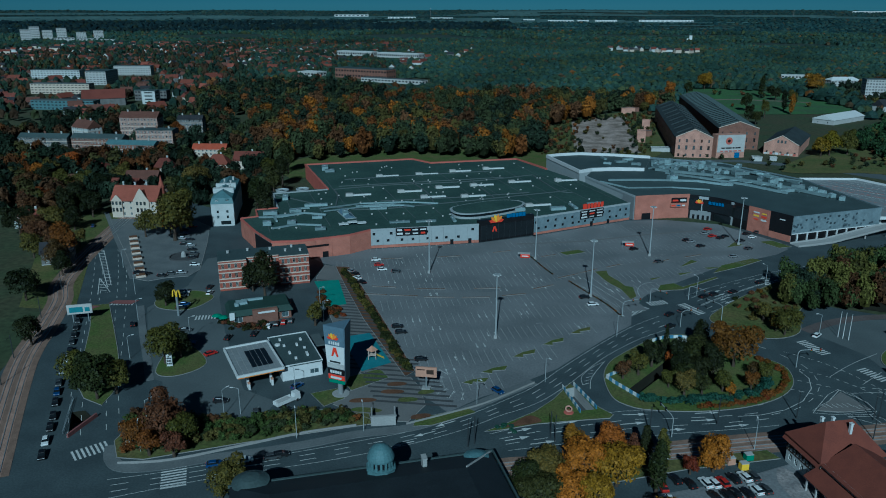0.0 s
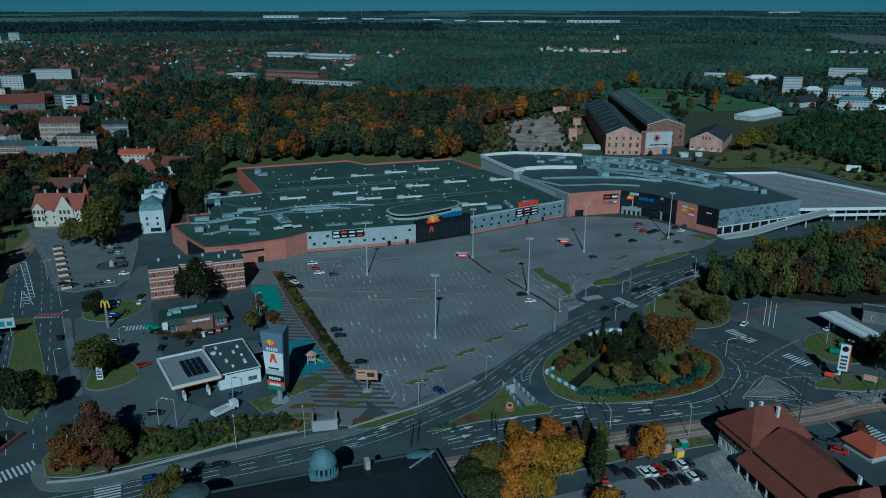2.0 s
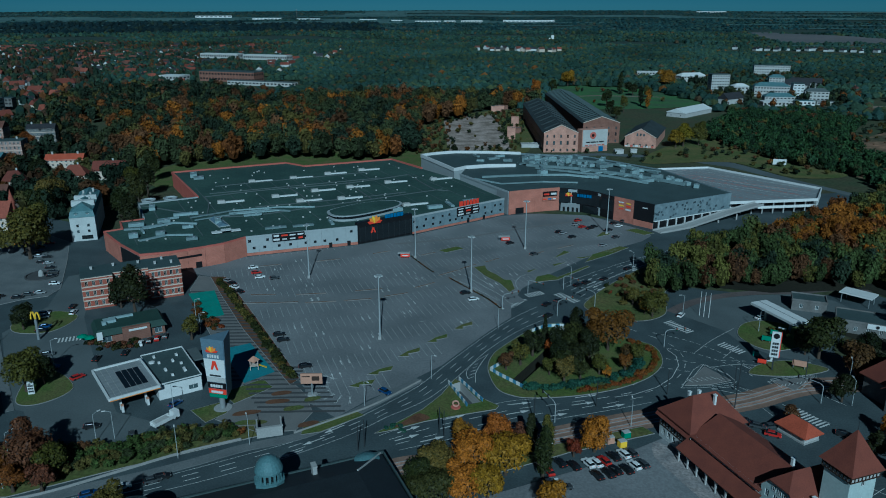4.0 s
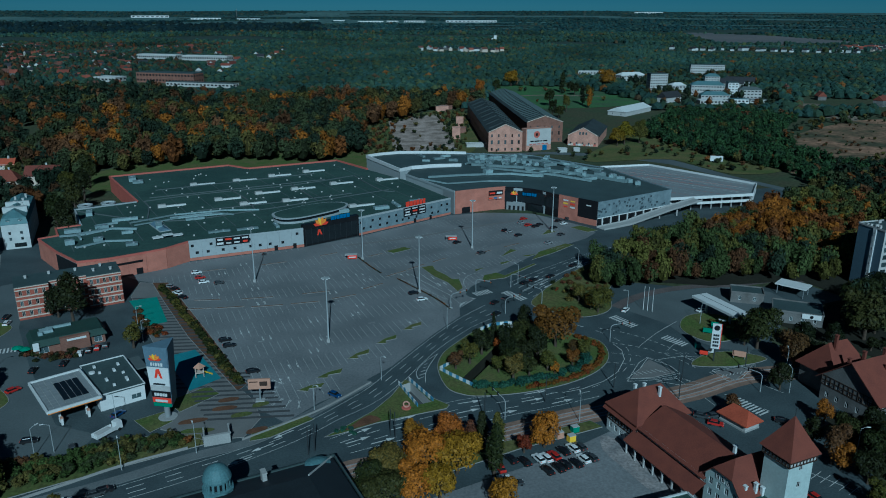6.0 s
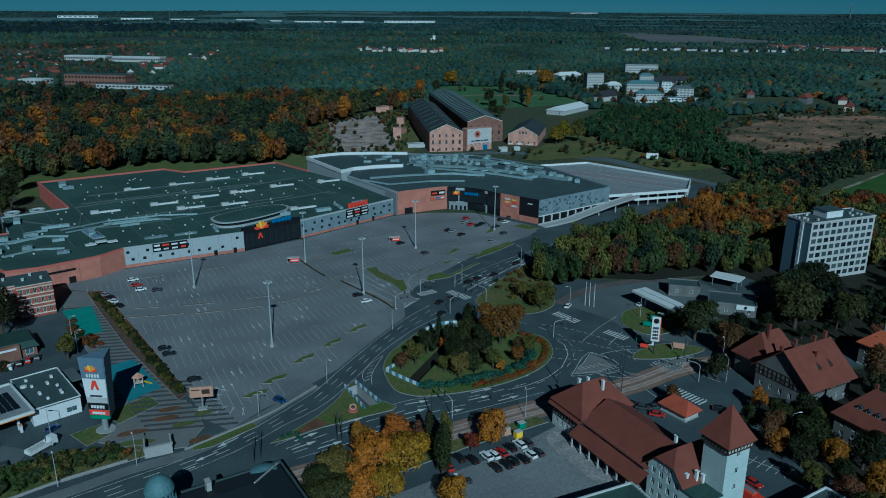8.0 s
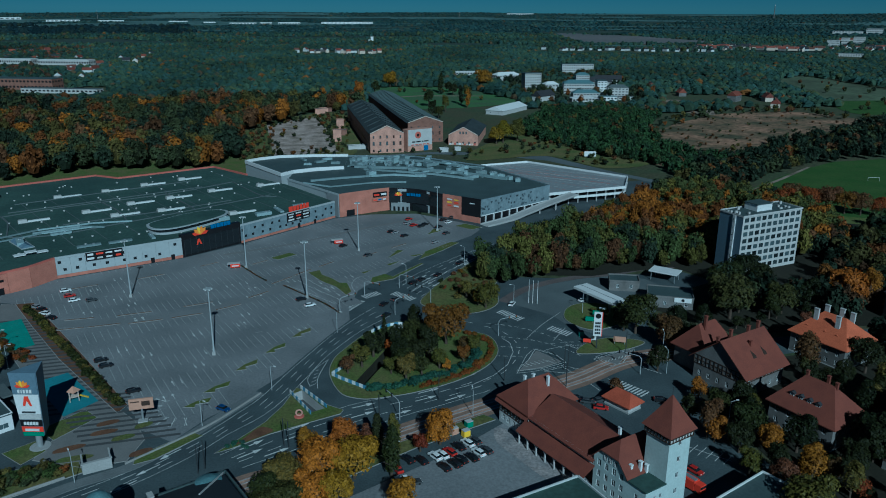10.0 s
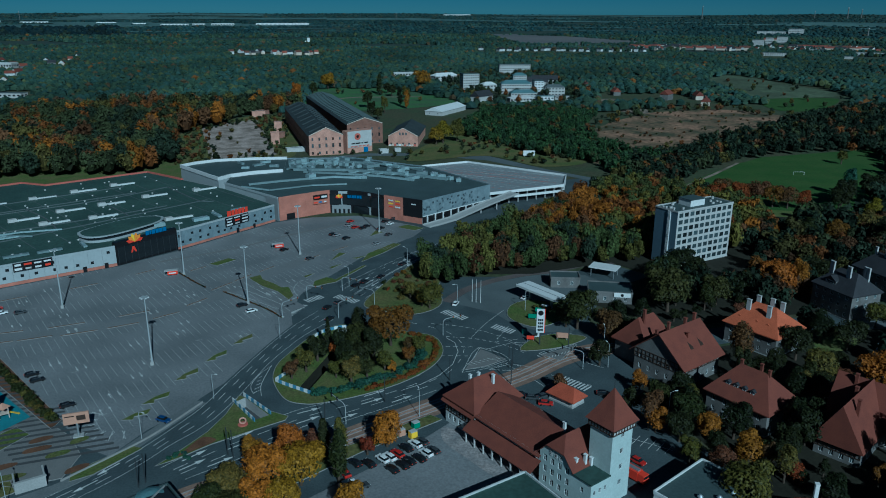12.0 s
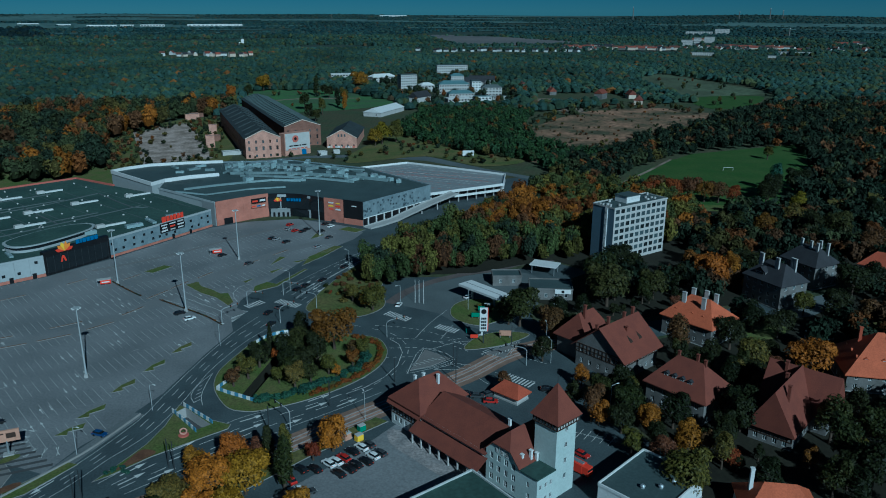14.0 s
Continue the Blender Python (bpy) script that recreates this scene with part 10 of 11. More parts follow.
def distant(r0, r1, step, seed, a0=-58, a1=58):
    """Spots in a fan from the town out to the hills, denser in belts, with open fields between."""
    r = random.Random(seed)
    out = []
    d = r0
    while d < r1:
        n = int(d * radians(a1 - a0) / step)
        for i in range(n):
            a = radians(a0 + (a1 - a0) * (i + r.uniform(-0.45, 0.45)) / n)
            q = d + r.uniform(-0.5, 0.5) * step
            x, y = q * math.sin(a), q * math.cos(a)
            if inside((x, y), PLOUGH) or (inside_fields(q, a) and r.random() < 0.97):
                continue
            if noise.noise((x * 0.0016, y * 0.0028, seed)) > (-0.22 if q < 3300 else -0.42):
                out.append((x, y, land(q, a) - 1.0))
        d += step * 1.25
    return out


HIGH_BLOCKS = [(1799, 2620, 40, 200), (1558, 2360, 18, 200), (1640, 2420, 12, 200), (1745, 2500, 18, 200), (2010, 2960, 55, 160), (2120, 2950, 30, 160)]
LEA = [(660, 2190), (740, 2400), (930, 2370), (985, 2250), (850, 2180)]   # green strip behind the cottages
NEAR_HILLS = [p for p in clear_view(distant(2250, 3340, 17, 6, -49, 49), HIGH_BLOCKS) if not inside(p, LEA)]
FAR_HILLS = distant(3340, 4330, 25, 7, -49, 49)
SKYLINE = distant(4330, 4870, 22, 9, -49, 49)
# belt west of the fields, cloud shade in its colours; mixed belts elsewhere
dark_side = [p for p in FAR_HILLS if p[0] / p[1] < -0.20 - 0.05 * noise.noise((p[1] * 0.004, 2, 5)) and 3340 < math.hypot(p[0], p[1]) < 4060]
rest = [p for p in FAR_HILLS if p not in set(dark_side)]
cloud_shaded = [((0.012, 0.022, 0.026), 6), ((0.018, 0.028, 0.028), 4), ((0.022, 0.030, 0.022), 1)]
# blue of the haze put into the hill woods' colours
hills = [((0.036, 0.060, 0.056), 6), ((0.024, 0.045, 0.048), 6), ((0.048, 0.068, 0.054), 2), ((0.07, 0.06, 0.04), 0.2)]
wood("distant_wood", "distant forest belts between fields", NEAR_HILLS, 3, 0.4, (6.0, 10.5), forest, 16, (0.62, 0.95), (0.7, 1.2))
wood("distant_wood", "forest belt below the western hills, cloud shade in its colour", dark_side, 1, 0.4, (11, 17), cloud_shaded, 27, (0.5, 0.8), (0.8, 1.15))
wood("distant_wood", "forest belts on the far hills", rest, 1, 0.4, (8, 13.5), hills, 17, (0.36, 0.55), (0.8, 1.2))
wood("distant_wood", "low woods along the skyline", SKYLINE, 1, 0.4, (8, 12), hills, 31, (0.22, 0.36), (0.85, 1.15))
wood("town_trees", "many garden trees between the town's roofs", clear_view(scatter(TOWN, 19.0, 8), TOWN_BLOCKS), 14, 0.55, (3.6, 6.4), [(tuple(0.6 * k for k in c), q) for c, q in forest[:3]] + [((0.10, 0.048, 0.022), 1.6), ((0.05, 0.034, 0.022), 6)], 18)

# ---- single trees and shrubs ----
ISLAND_TREES = [  # x, y, form, colour, size
    (29.3, 234.6, "broad", "rust", 1.3), (13.8, 209.9, "small", "olive", 1.15), (8.2, 234.5, "cone", "dark", 0.75), (4.2, 227.4, "small", "dark", 1.2), (12.2, 228.8, "tall", "dark", 0.8),
    (17.3, 228.8, "tall", "green", 0.9), (9.4, 214.6, "small", "olive", 0.8), (12.4, 220.6, "tall", "dark", 0.75), (16.0, 226.0, "tall", "green", 0.85), (17.6, 221.2, "round", "dark", 0.8), (20.6, 231.2, "round", "dark", 0.85), (13.2, 217.0, "small", "green", 1.1), (22.0, 226.6, "small", "olive", 1.2), (34.6, 228.6, "small", "brown", 0.8), (22.4, 222.5, "tall", "dark", 0.9), (25.0, 216.5, "small", "olive", 1.0), (-4.2, 216.3, "small", "brown", 0.9), (0.3, 220.3, "small", "olive", 1.1),
    (9.8, 230.1, "small", "orange", 0.7), (33.3, 220.5, "small", "rust", 0.8), (27.1, 214.6, "small", "yellow", 0.6), (37.8, 226.8, "small", "olive", 0.9), (18.9, 212.6, "small", "green", 0.9),
    (19.3, 244.9, "tall", "dark", 0.8), (37.3, 216.6, "shrub", "rust", 1.0)]
STREET_TREES = [  # x, y, form, colour, size
    (-18.8, 154.8, "broad", "olive", 0.95), (-10.9, 160.4, "broad", "yellow", 1.05), (-13.7, 169.8, "round", "orange", 0.75), (-2.5, 160.0, "broad", "yellow", 1.05), (-4.6, 172.5, "round", "orange", 0.85),
    (-12.1, 147.7, "broad", "yellow", 0.9), (-6.3, 148.8, "round", "yellow", 0.9), (6.6, 159.5, "column", "green", 1.05), (3.7, 169.9, "column", "dark", 0.8), (8.1, 170.0, "column", "olive", 0.8),
    (20.1, 172.7, "round", "yellow", 0.95), (14.6, 170.0, "small", "red", 0.75), (8.2, 145.8, "round", "yellow", 0.8), (-22.9, 149.8, "round", "green", 0.9), (-18.5, 145.6, "broad", "green", 0.9),
    (1.0, 172.6, "small", "brown", 0.9)]
LEFT_TREES = [  # x, y, form, colour, size
    (-142.7, 244.5, "tall", "dark", 1.5), (-152.4, 252.0, "round", "dark", 1.0), (-146.8, 186.5, "broad", "olive", 1.15), (-144.3, 191.3, "round", "dark", 0.9), (-151.8, 160.9, "broad", "green", 1.25),
    (-148.5, 165.2, "round", "olive", 1.0), (-165.2, 166.2, "round", "olive", 1.0), (-176.5, 228.5, "round", "dark", 0.9), (-119.0, 147.5, "broad", "brown", 1.15), (-123.4, 141.8, "round", "rust", 0.8),
    (-112.6, 146.5, "round", "olive", 0.9), (-118.6, 140.0, "small", "rust", 1.1), (-112.1, 141.2, "small", "brown", 1.1), (-224.0, 303.0, "round", "olive", 2.2), (-232.5, 311.5, "round", "yellow", 1.3), (-228, 314, "round", "olive", 2.0),
    (-241.7, 304.1, "round", "olive", 1.2), (-252.0, 261.7, "tall", "rust", 1.4), (-262.1, 267.2, "round", "brown", 1.2), (-113.3, 227.5, "small", "olive", 1.2), (-89.7, 132.1, "round", "olive", 0.85),
    (-91.1, 129.5, "round", "olive", 0.8), (-195.9, 342.2, "tall", "dark", 1.5), (-214.7, 366.9, "tall", "green", 1.4), (-218.0, 392.9, "tall", "green", 1.5)]
LEFT2_TREES = [  # x, y, form, colour, size
    (-364.7, 358.7, "broad", "brown", 1.3), (-369.8, 375.3, "broad", "dark", 1.3), (-344.0, 364.1, "round", "olive", 1.4), (-317.0, 310.4, "round", "brown", 1.3), (-293.2, 300.6, "broad", "olive", 1.2),
    (-299.9, 317.2, "tall", "dark", 1.3), (-281.0, 275.1, "broad", "brown", 1.2), (-270.0, 262.0, "round", "olive", 1.1), (-320.0, 345.7, "round", "dark", 1.3), (-331.7, 336.2, "broad", "rust", 1.2), (-285, 305, "round", "dark", 1.1),
    (-394.1, 384.9, "broad", "rust", 1.3), (-374.7, 390.0, "round", "olive", 1.4), (-305, 290, "broad", "dark", 1.3), (-325, 322, "round", "olive", 1.2), (-290, 285, "round", "brown", 1.2), (-262, 282, "small", "olive", 1.2), (-248, 252, "broad", "brown", 1.1), (-240, 246, "round", "dark", 0.9),
    (-226.8, 420.7, "tall", "dark", 1.5), (-247.4, 440.5, "round", "olive", 1.3), (-242.9, 459.9, "tall", "green", 1.5), (-336.2, 328.8, "broad", "brown", 1.2), (-381.7, 388.2, "broad", "orange", 1.2),
    (-340.6, 375.3, "broad", "olive", 1.2), (-322.2, 372.7, "broad", "dark", 1.2), (-415.5, 414.6, "broad", "rust", 1.3), (-389.2, 421.5, "broad", "orange", 1.3), (-330.8, 401.6, "round", "olive", 1.2),
    (-321.5, 458.7, "broad", "dark", 1.3), (-270.1, 393.8, "broad", "olive", 1.6), (-264.5, 373.7, "broad", "green", 1.4), (-199.0, 185.7, "round", "dark", 1.0), (-232.6, 218.4, "broad", "dark", 1.2),
    (-293.1, 328.1, "round", "dark", 1.3), (-302.0, 325.8, "round", "green", 1.2), (-318.1, 327.4, "broad", "brown", 1.2), (-400.4, 559.9, "broad", "rust", 1.3), (-344.8, 452.6, "round", "green", 1.2)]
RIGHT_TREES = [  # x, y, form, colour, size
    (97.4, 236.0, "broad", "green", 1.3), (103.9, 222.2, "round", "brown", 1.1), (137.0, 244.5, "broad", "green", 1.6), (94.0, 238.5, "round", "dark", 0.9), (48.5, 265.2, "broad", "olive", 0.95), (46, 268, "round", "yellow", 0.6), (42.7, 276.2, "small", "olive", 1.1), (74.9, 193.0, "small", "brown", 0.85),
    (98.7, 187.9, "round", "orange", 0.6), (93.0, 165.7, "round", "orange", 0.7), (105.2, 159.5, "round", "orange", 0.75), (108.3, 145.9, "round", "orange", 0.85), (97.4, 131.0, "broad", "olive", 1.1), (138.6, 198.9, "tall", "brown", 1.1),
    (155.9, 274.3, "broad", "dark", 1.35), (147.3, 270.8, "broad", "green", 1.2), (160.1, 267.2, "broad", "dark", 1.2), (188.5, 252.2, "broad", "orange", 1.4), (185.7, 260.1, "round", "rust", 1.2),
    (197.0, 249.8, "tall", "orange", 1.1), (155.2, 181.4, "round", "olive", 1.1), (170.7, 173.8, "broad", "orange", 1.2), (146.4, 164.9, "round", "brown", 0.95), (128.9, 151.9, "broad", "dark", 1.1),
    (147.8, 140.0, "tall", "green", 1.1), (159.8, 135.6, "broad", "green", 1.0), (235.7, 225.6, "broad", "dark", 1.3), (115.3, 137.4, "small", "rust", 0.9), (92, 168, "tall", "brown", 0.8), (97, 160, "round", "dark", 0.8), (94.5, 150, "small", "olive", 1.1), (99, 143, "round", "brown", 0.8), (90, 176, "small", "dark", 1.1), (101, 149, "tall", "dark", 0.7)]
RIGHT2_TREES = [  # x, y, form, colour, size
    (248.4, 228.7, "round", "dark", 1.2), (204.4, 216.1, "round", "olive", 0.9), (180.9, 201.2, "broad", "dark", 1.0), (175.4, 207.9, "round", "dark", 1.0), (158.7, 197.8, "round", "dark", 1.1),
    (147.7, 154.4, "round", "dark", 0.9), (107.7, 179.3, "round", "dark", 0.9), (98.8, 176.5, "round", "green", 0.8), (102.8, 167.0, "broad", "green", 0.9), (111.8, 158.2, "round", "dark", 1.0),
    (127.8, 156.0, "tall", "dark", 0.9), (120.5, 147.9, "round", "dark", 0.8), (134.5, 132.2, "small", "rust", 0.8), (129.6, 119.3, "tall", "green", 0.9),
    (141.7, 129.0, "tall", "green", 1.1), (140.9, 119.3, "tall", "dark", 1.1), (112.1, 236.2, "round", "dark", 0.9), (110.6, 220.9, "round", "dark", 0.9), (103.9, 222.8, "round", "brown", 0.9),
    (93.9, 207.0, "round", "dark", 0.8), (158.8, 247.0, "broad", "green", 1.1), (170.0, 250.5, "round", "dark", 1.1)]
RIGHT3_TREES = [  # x, y, form, colour, size
    (210.2, 253.3, "broad", "dark", 1.2), (275.2, 294.9, "broad", "dark", 1.4), (259.8, 309.3, "broad", "rust", 1.1), (288.9, 291.1, "broad", "green", 1.4), (283.8, 264.6, "broad", "brown", 1.3),
    (314.6, 294.2, "tall", "dark", 1.4), (281.2, 314.2, "broad", "olive", 1.3), (245.8, 313.2, "round", "green", 1.1), (229.2, 323.1, "round", "dark", 1.1), (216.8, 212.6, "broad", "dark", 1.0),
    (206.7, 204.4, "round", "dark", 1.0), (218.7, 201.0, "round", "brown", 1.0), (199.1, 242.4, "small", "orange", 1.0), (160.5, 326.6, "round", "yellow", 1.0), (121, 628, "broad", "lime", 1.3), (128, 634, "broad", "lime", 1.6), (142, 642, "broad", "olive", 1.4),
    (150.0, 680.3, "round", "olive", 1.3), (133.8, 878.2, "column", "orange", 1.5), (130.2, 906.9, "column", "dark", 1.6), (89.5, 889.7, "tall", "green", 1.5), (120.6, 1038.9, "column", "green", 1.9),
    (133.6, 1050.4, "round", "dark", 1.3), (-55.8, 574.0, "small", "dark", 1.2), (82.8, 785.3, "tall", "dark", 1.4), (90, 792, "round", "green", 1.2), (103.7, 843.9, "tall", "olive", 1.3), (30.8, 1032.8, "round", "green", 1.5), (55.8, 1120.0, "broad", "yellow", 2.0), (8.9, 964.0, "tall", "orange", 1.7), (192, 1100, "broad", "orange", 2.4), (133.9, 1008.6, "round", "dark", 1.4), (150, 985, "round", "olive", 1.3)]
PITCH_TREES = [(246, 397, "broad", "rust", 1.15), (254, 399, "broad", "brown", 1.3), (260, 391, "broad", "rust", 1.2), (267, 388, "broad", "brown", 1.35), (274, 381, "broad", "rust", 1.2), (281, 377, "broad", "brown", 1.2), (288, 373, "round", "rust", 1.0),
    (404, 488, "small", "olive", 1.4), (306, 366, "broad", "dark", 1.1), (316, 376, "broad", "dark", 1.2), (326, 386, "broad", "dark", 1.2), (336, 396, "tall", "teal", 1.3), (350, 392, "broad", "dark", 1.3), (304, 337, "round", "lime", 1.2)]
random.seed(60)
for group in (ISLAND_TREES, STREET_TREES, LEFT_TREES, LEFT2_TREES, RIGHT_TREES, RIGHT2_TREES, RIGHT3_TREES, PITCH_TREES):
    for k, (x, y, form, colour, size) in enumerate(group):
        tree(form, colour, x, y, size)
# blue-green creeping shrubs and a rusty hedge along the island's rim
for x, y, a in along(spline([(2, 203.5), (12, 205.0), (22, 208.5), (30, 213), (36, 219), (39, 226)]), 1.9):
    tree("shrub", "teal", x + random.uniform(-1, 1), y + random.uniform(-0.8, 2.0), random.uniform(0.7, 1.0), 0.15)
for x, y, a in along(spline([(18, 204), (30, 209.6), (38, 216.4), (42.6, 223), (44.6, 231), (42, 238), (36, 243)]), 1.7):
    tree("shrub", "rust", x + random.uniform(-0.5, 0.5), y + random.uniform(-0.5, 0.5), random.uniform(0.45, 0.65), 0.15)
for x, y, a in along(spline([(-30.5, 176.8), (-34, 178.5), (-37, 177.6)]), 1.2):
    tree("shrub", "teal", x + random.uniform(-1, 1), y + random.uniform(-1, 1), random.uniform(0.4, 0.6), 0.15)
# hedge along the car park
for x, y, a in along(spline([(-127, 284), (-118, 272), (-107, 256), (-96, 240.5), (-82, 220), (-69.5, 202)]), 1.5):
    tree("shrub", random.choice(("green", "green", "olive")), x + random.uniform(-0.5, 0.5), y + random.uniform(-0.5, 0.5), random.uniform(0.65, 0.95), 0.15)
# low hedges by the car park's entry
entry = []
for line in ([(-30.8, 298.4), (-21.7, 287.1), (-13.1, 276.0), (-7.4, 266.2)], [(-51.5, 325.9), (-43.2, 312.0), (-38.2, 304.7)]):
    entry += [(x, y, 0.08) for x, y, a in along(spline(line), 0.9)]
wood("low_hedge", "low clipped dark hedge by the car park's entry", entry, 90, 0.3, (0.42, 0.6), [(DEEP, 3), (BROWN, 3), (RUST, 1), (OLIVE, 1)], 25, (0.6, 0.8))
# thick shrubs on the verge below the forecourt
VERGE = [(-126, 139), (-131, 147), (-136, 156), (-120, 158), (-104, 161), (-98, 167), (-84, 173), (-75, 173.5), (-73, 169.5), (-98, 153.5), (-118, 140)]
wood("verge_thicket", "thick overgrown shrubs on the sloping verge", [(x, y, 0.1) for x, y, z in scatter(VERGE, 2.3, 61)], 170, 0.25, (1.4, 2.4), [((0.052, 0.070, 0.024), 7), (OLIVE, 4), (GREEN, 3), (BROWN, 1.5), (RUST, 0.5)], 24, (0.6, 0.85))
# shrubs at the wood's edge and round the restaurant
for x, y, z in scatter([(30, 290), (44, 308), (58, 322), (60, 300), (54, 284), (40, 274)], 4.5, 62):
    tree("shrub", random.choice(("olive", "brown", "green", "brown", "olive", "rust")), x, y, random.uniform(0.4, 0.8), 0.15)
for x, y, z in scatter([(-150, 222), (-140, 214), (-128, 220), (-131, 224), (-140, 219), (-148, 227)], 2.2, 63):
    tree("shrub", random.choice(("brown", "dark", "green")), x, y, random.uniform(0.5, 0.8))
for x, y, z in scatter([(-128, 262), (-112, 244), (-104, 236), (-108, 234), (-124, 250)], 2.4, 64):
    tree("shrub", random.choice(("rust", "brown", "green")), x, y, random.uniform(0.5, 0.8))
# garden trees round the villas, left clear where houses, lanes and lawns are
HOUSES = [(117, 200, 19), (122.8, 168.6, 14), (155.5, 211.8, 15), (207.5, 236, 15), (238, 246.5, 15), (143, 150, 17), (188, 166.5, 17), (265, 240, 13), (113, 118, 12), (88.8, 131.5, 16), (178, 298, 26), (121, 262, 14), (109, 281, 10), (130, 288, 9), (92, 261, 13)]
random.seed(65)
GARDEN = scatter([(104, 110), (108, 150), (104, 186), (140, 212), (206, 222), (330, 260), (330, 110)], 7.4, 66) + scatter([(134, 232), (112, 246), (140, 270), (150, 300), (200, 330), (330, 330), (330, 262), (205, 236)], 8.5, 67)
GARDEN = [p for p in GARDEN if not (118 < p[0] < 132 and 122 < p[1] < 138) and not (162 < p[0] < 192 and 190 < p[1] < 216) and not (192 < p[0] < 240 and 200 < p[1] < 234)]
GARDEN = clear_view(GARDEN, [(hx, hy, hr * 0.85, hr + 4) for hx, hy, hr in HOUSES])
back = []
for x, y, z in GARDEN:
    if x < 172 and y < 250:
        # mostly the darkest leaves, standing in for shade over the gardens
        tree(random.choice(("round", "tall", "small", "small")), random.choice(("dark", "dark", "dark", "dark", "olive", "green", "brown", "dark", "dark", "dark")), x, y, random.uniform(0.55, 0.85))
    else:
        back.append((x, y, z))
# palette lowered to near-black so the colour carries the gardens' shade
wood("garden_wood", "dense garden trees in green and rust, darkened for shade", back, 230, 0.22, (3.6, 5.8), [(GREEN, 3), (DEEP, 7), ((0.012, 0.018, 0.011), 8), ((0.05, 0.046, 0.018), 2.5), (ORANGE, 0.3), ((0.08, 0.036, 0.015), 1.0), ((0.05, 0.029, 0.016), 3)], 19)
OLD_TOWN = [(-272, 341, 17), (-215, 340, 12), (-230, 365, 12), (-478, 496, 20), (-434, 506, 22), (-392, 508, 24), (-446, 575, 18), (-405, 590, 14), (-480, 545, 14), (-330, 502, 15),
            (-292, 452, 10), (-278, 470, 12), (-318, 428, 10), (-312, 398, 11), (-306, 374, 10), (-312, 306, 9), (-366, 420, 9), (-350, 380, 9)]
spots = scatter([(-330, 560), (-240, 440), (-228, 400), (-238, 350), (-262, 362), (-300, 400), (-290, 350), (-330, 300), (-420, 380), (-560, 480), (-560, 640), (-420, 680)], 12.0, 69)
wood("old_town_trees", "garden trees between the old tenements", clear_view(spots, [(hx, hy, hr, 48 if hr >= 14 else 10) for hx, hy, hr in OLD_TOWN]), 200, 0.28, (4.4, 7.2), [(GREEN, 3), (DEEP, 7), ((0.012, 0.018, 0.011), 6), ((0.05, 0.046, 0.018), 2), ((0.08, 0.036, 0.015), 1.2), ((0.05, 0.029, 0.016), 2.6)], 20)

# low scrub on open ground: heath tufts and the edges of the cleared site
random.seed(72)
HEATH_PLOT = [(235, 535), (245, 620), (300, 690), (350, 745), (409, 790), (500, 790), (515, 710), (410, 645), (302, 572)]
tufts = [p for p in scatter(HEATH_PLOT, 11.0, 73) if random.random() < 0.4]
wood("heath_scrub", "low dry bushes dotted over the heath", tufts, 60, 0.4, (0.8, 2.2), [(OLIVE, 3), (BROWN, 4), (GREEN, 3), (RUST, 1)], 21, (0.6, 0.9))
SITE = [(-118, 592), (-84, 775), (-10, 850), (0, 790), (-6, 600), (-60, 566)]
SLABS = [(-78, 752), (-38, 790), (-18, 614), (-58, 602)]
spots = scatter(SITE, 7.5, 74, [SLABS]) + [p for p in scatter(SLABS, 11.0, 75) if random.random() < 0.1]
BACKYARD = [(85, 560), (120, 600), (190, 720), (230, 640), (225, 540), (180, 520), (150, 575), (60, 596), (0, 585), (2, 604), (60, 610)]
spots += [p for p in scatter(BACKYARD, 8.0, 76) if random.random() < 0.55]
wood("site_scrub", "tangled bushes and weeds round the cleared site", spots, 70, 0.4, (1.2, 3.0), [(OLIVE, 4), (BROWN, 3), (GREEN, 5), (DEEP, 3), (RUST, 1)], 22, (0.7, 1.0))

for x, y, z in scatter([(84, 244), (97, 250), (99, 258), (90, 263), (80, 256)], 4.2, 77):
    tree("shrub", random.choice(("green", "olive", "dark")), x, y, random.uniform(0.4, 0.7), 0.15)

# bushes round the heath and over the rough pasture
EDGE = [(205, 520), (225, 640), (290, 715), (340, 775), (400, 820), (520, 830), (560, 720), (410, 622), (300, 548), (250, 510)]
spots = [p for p in scatter(EDGE, 13.0, 78, [HEATH_PLOT]) if random.random() < 0.75]
PASTURE = [(560, 770), (590, 900), (640, 1080), (780, 1250), (770, 1000), (735, 890), (640, 780)]
spots += [p for p in scatter(PASTURE, 30.0, 79) if random.random() < 0.6]
spots += [p for p in scatter([(40, 905), (60, 1080), (130, 1090), (190, 945), (110, 880)], 26.0, 80) if random.random() < 0.4]
wood("edge_scrub", "bushes and small trees round the heath and pasture", spots, 60, 0.4, (2.0, 4.2), [(GREEN, 5), (OLIVE, 4), (DEEP, 3), (BROWN, 2), (RUST, 0.6)], 26, (0.8, 1.2))

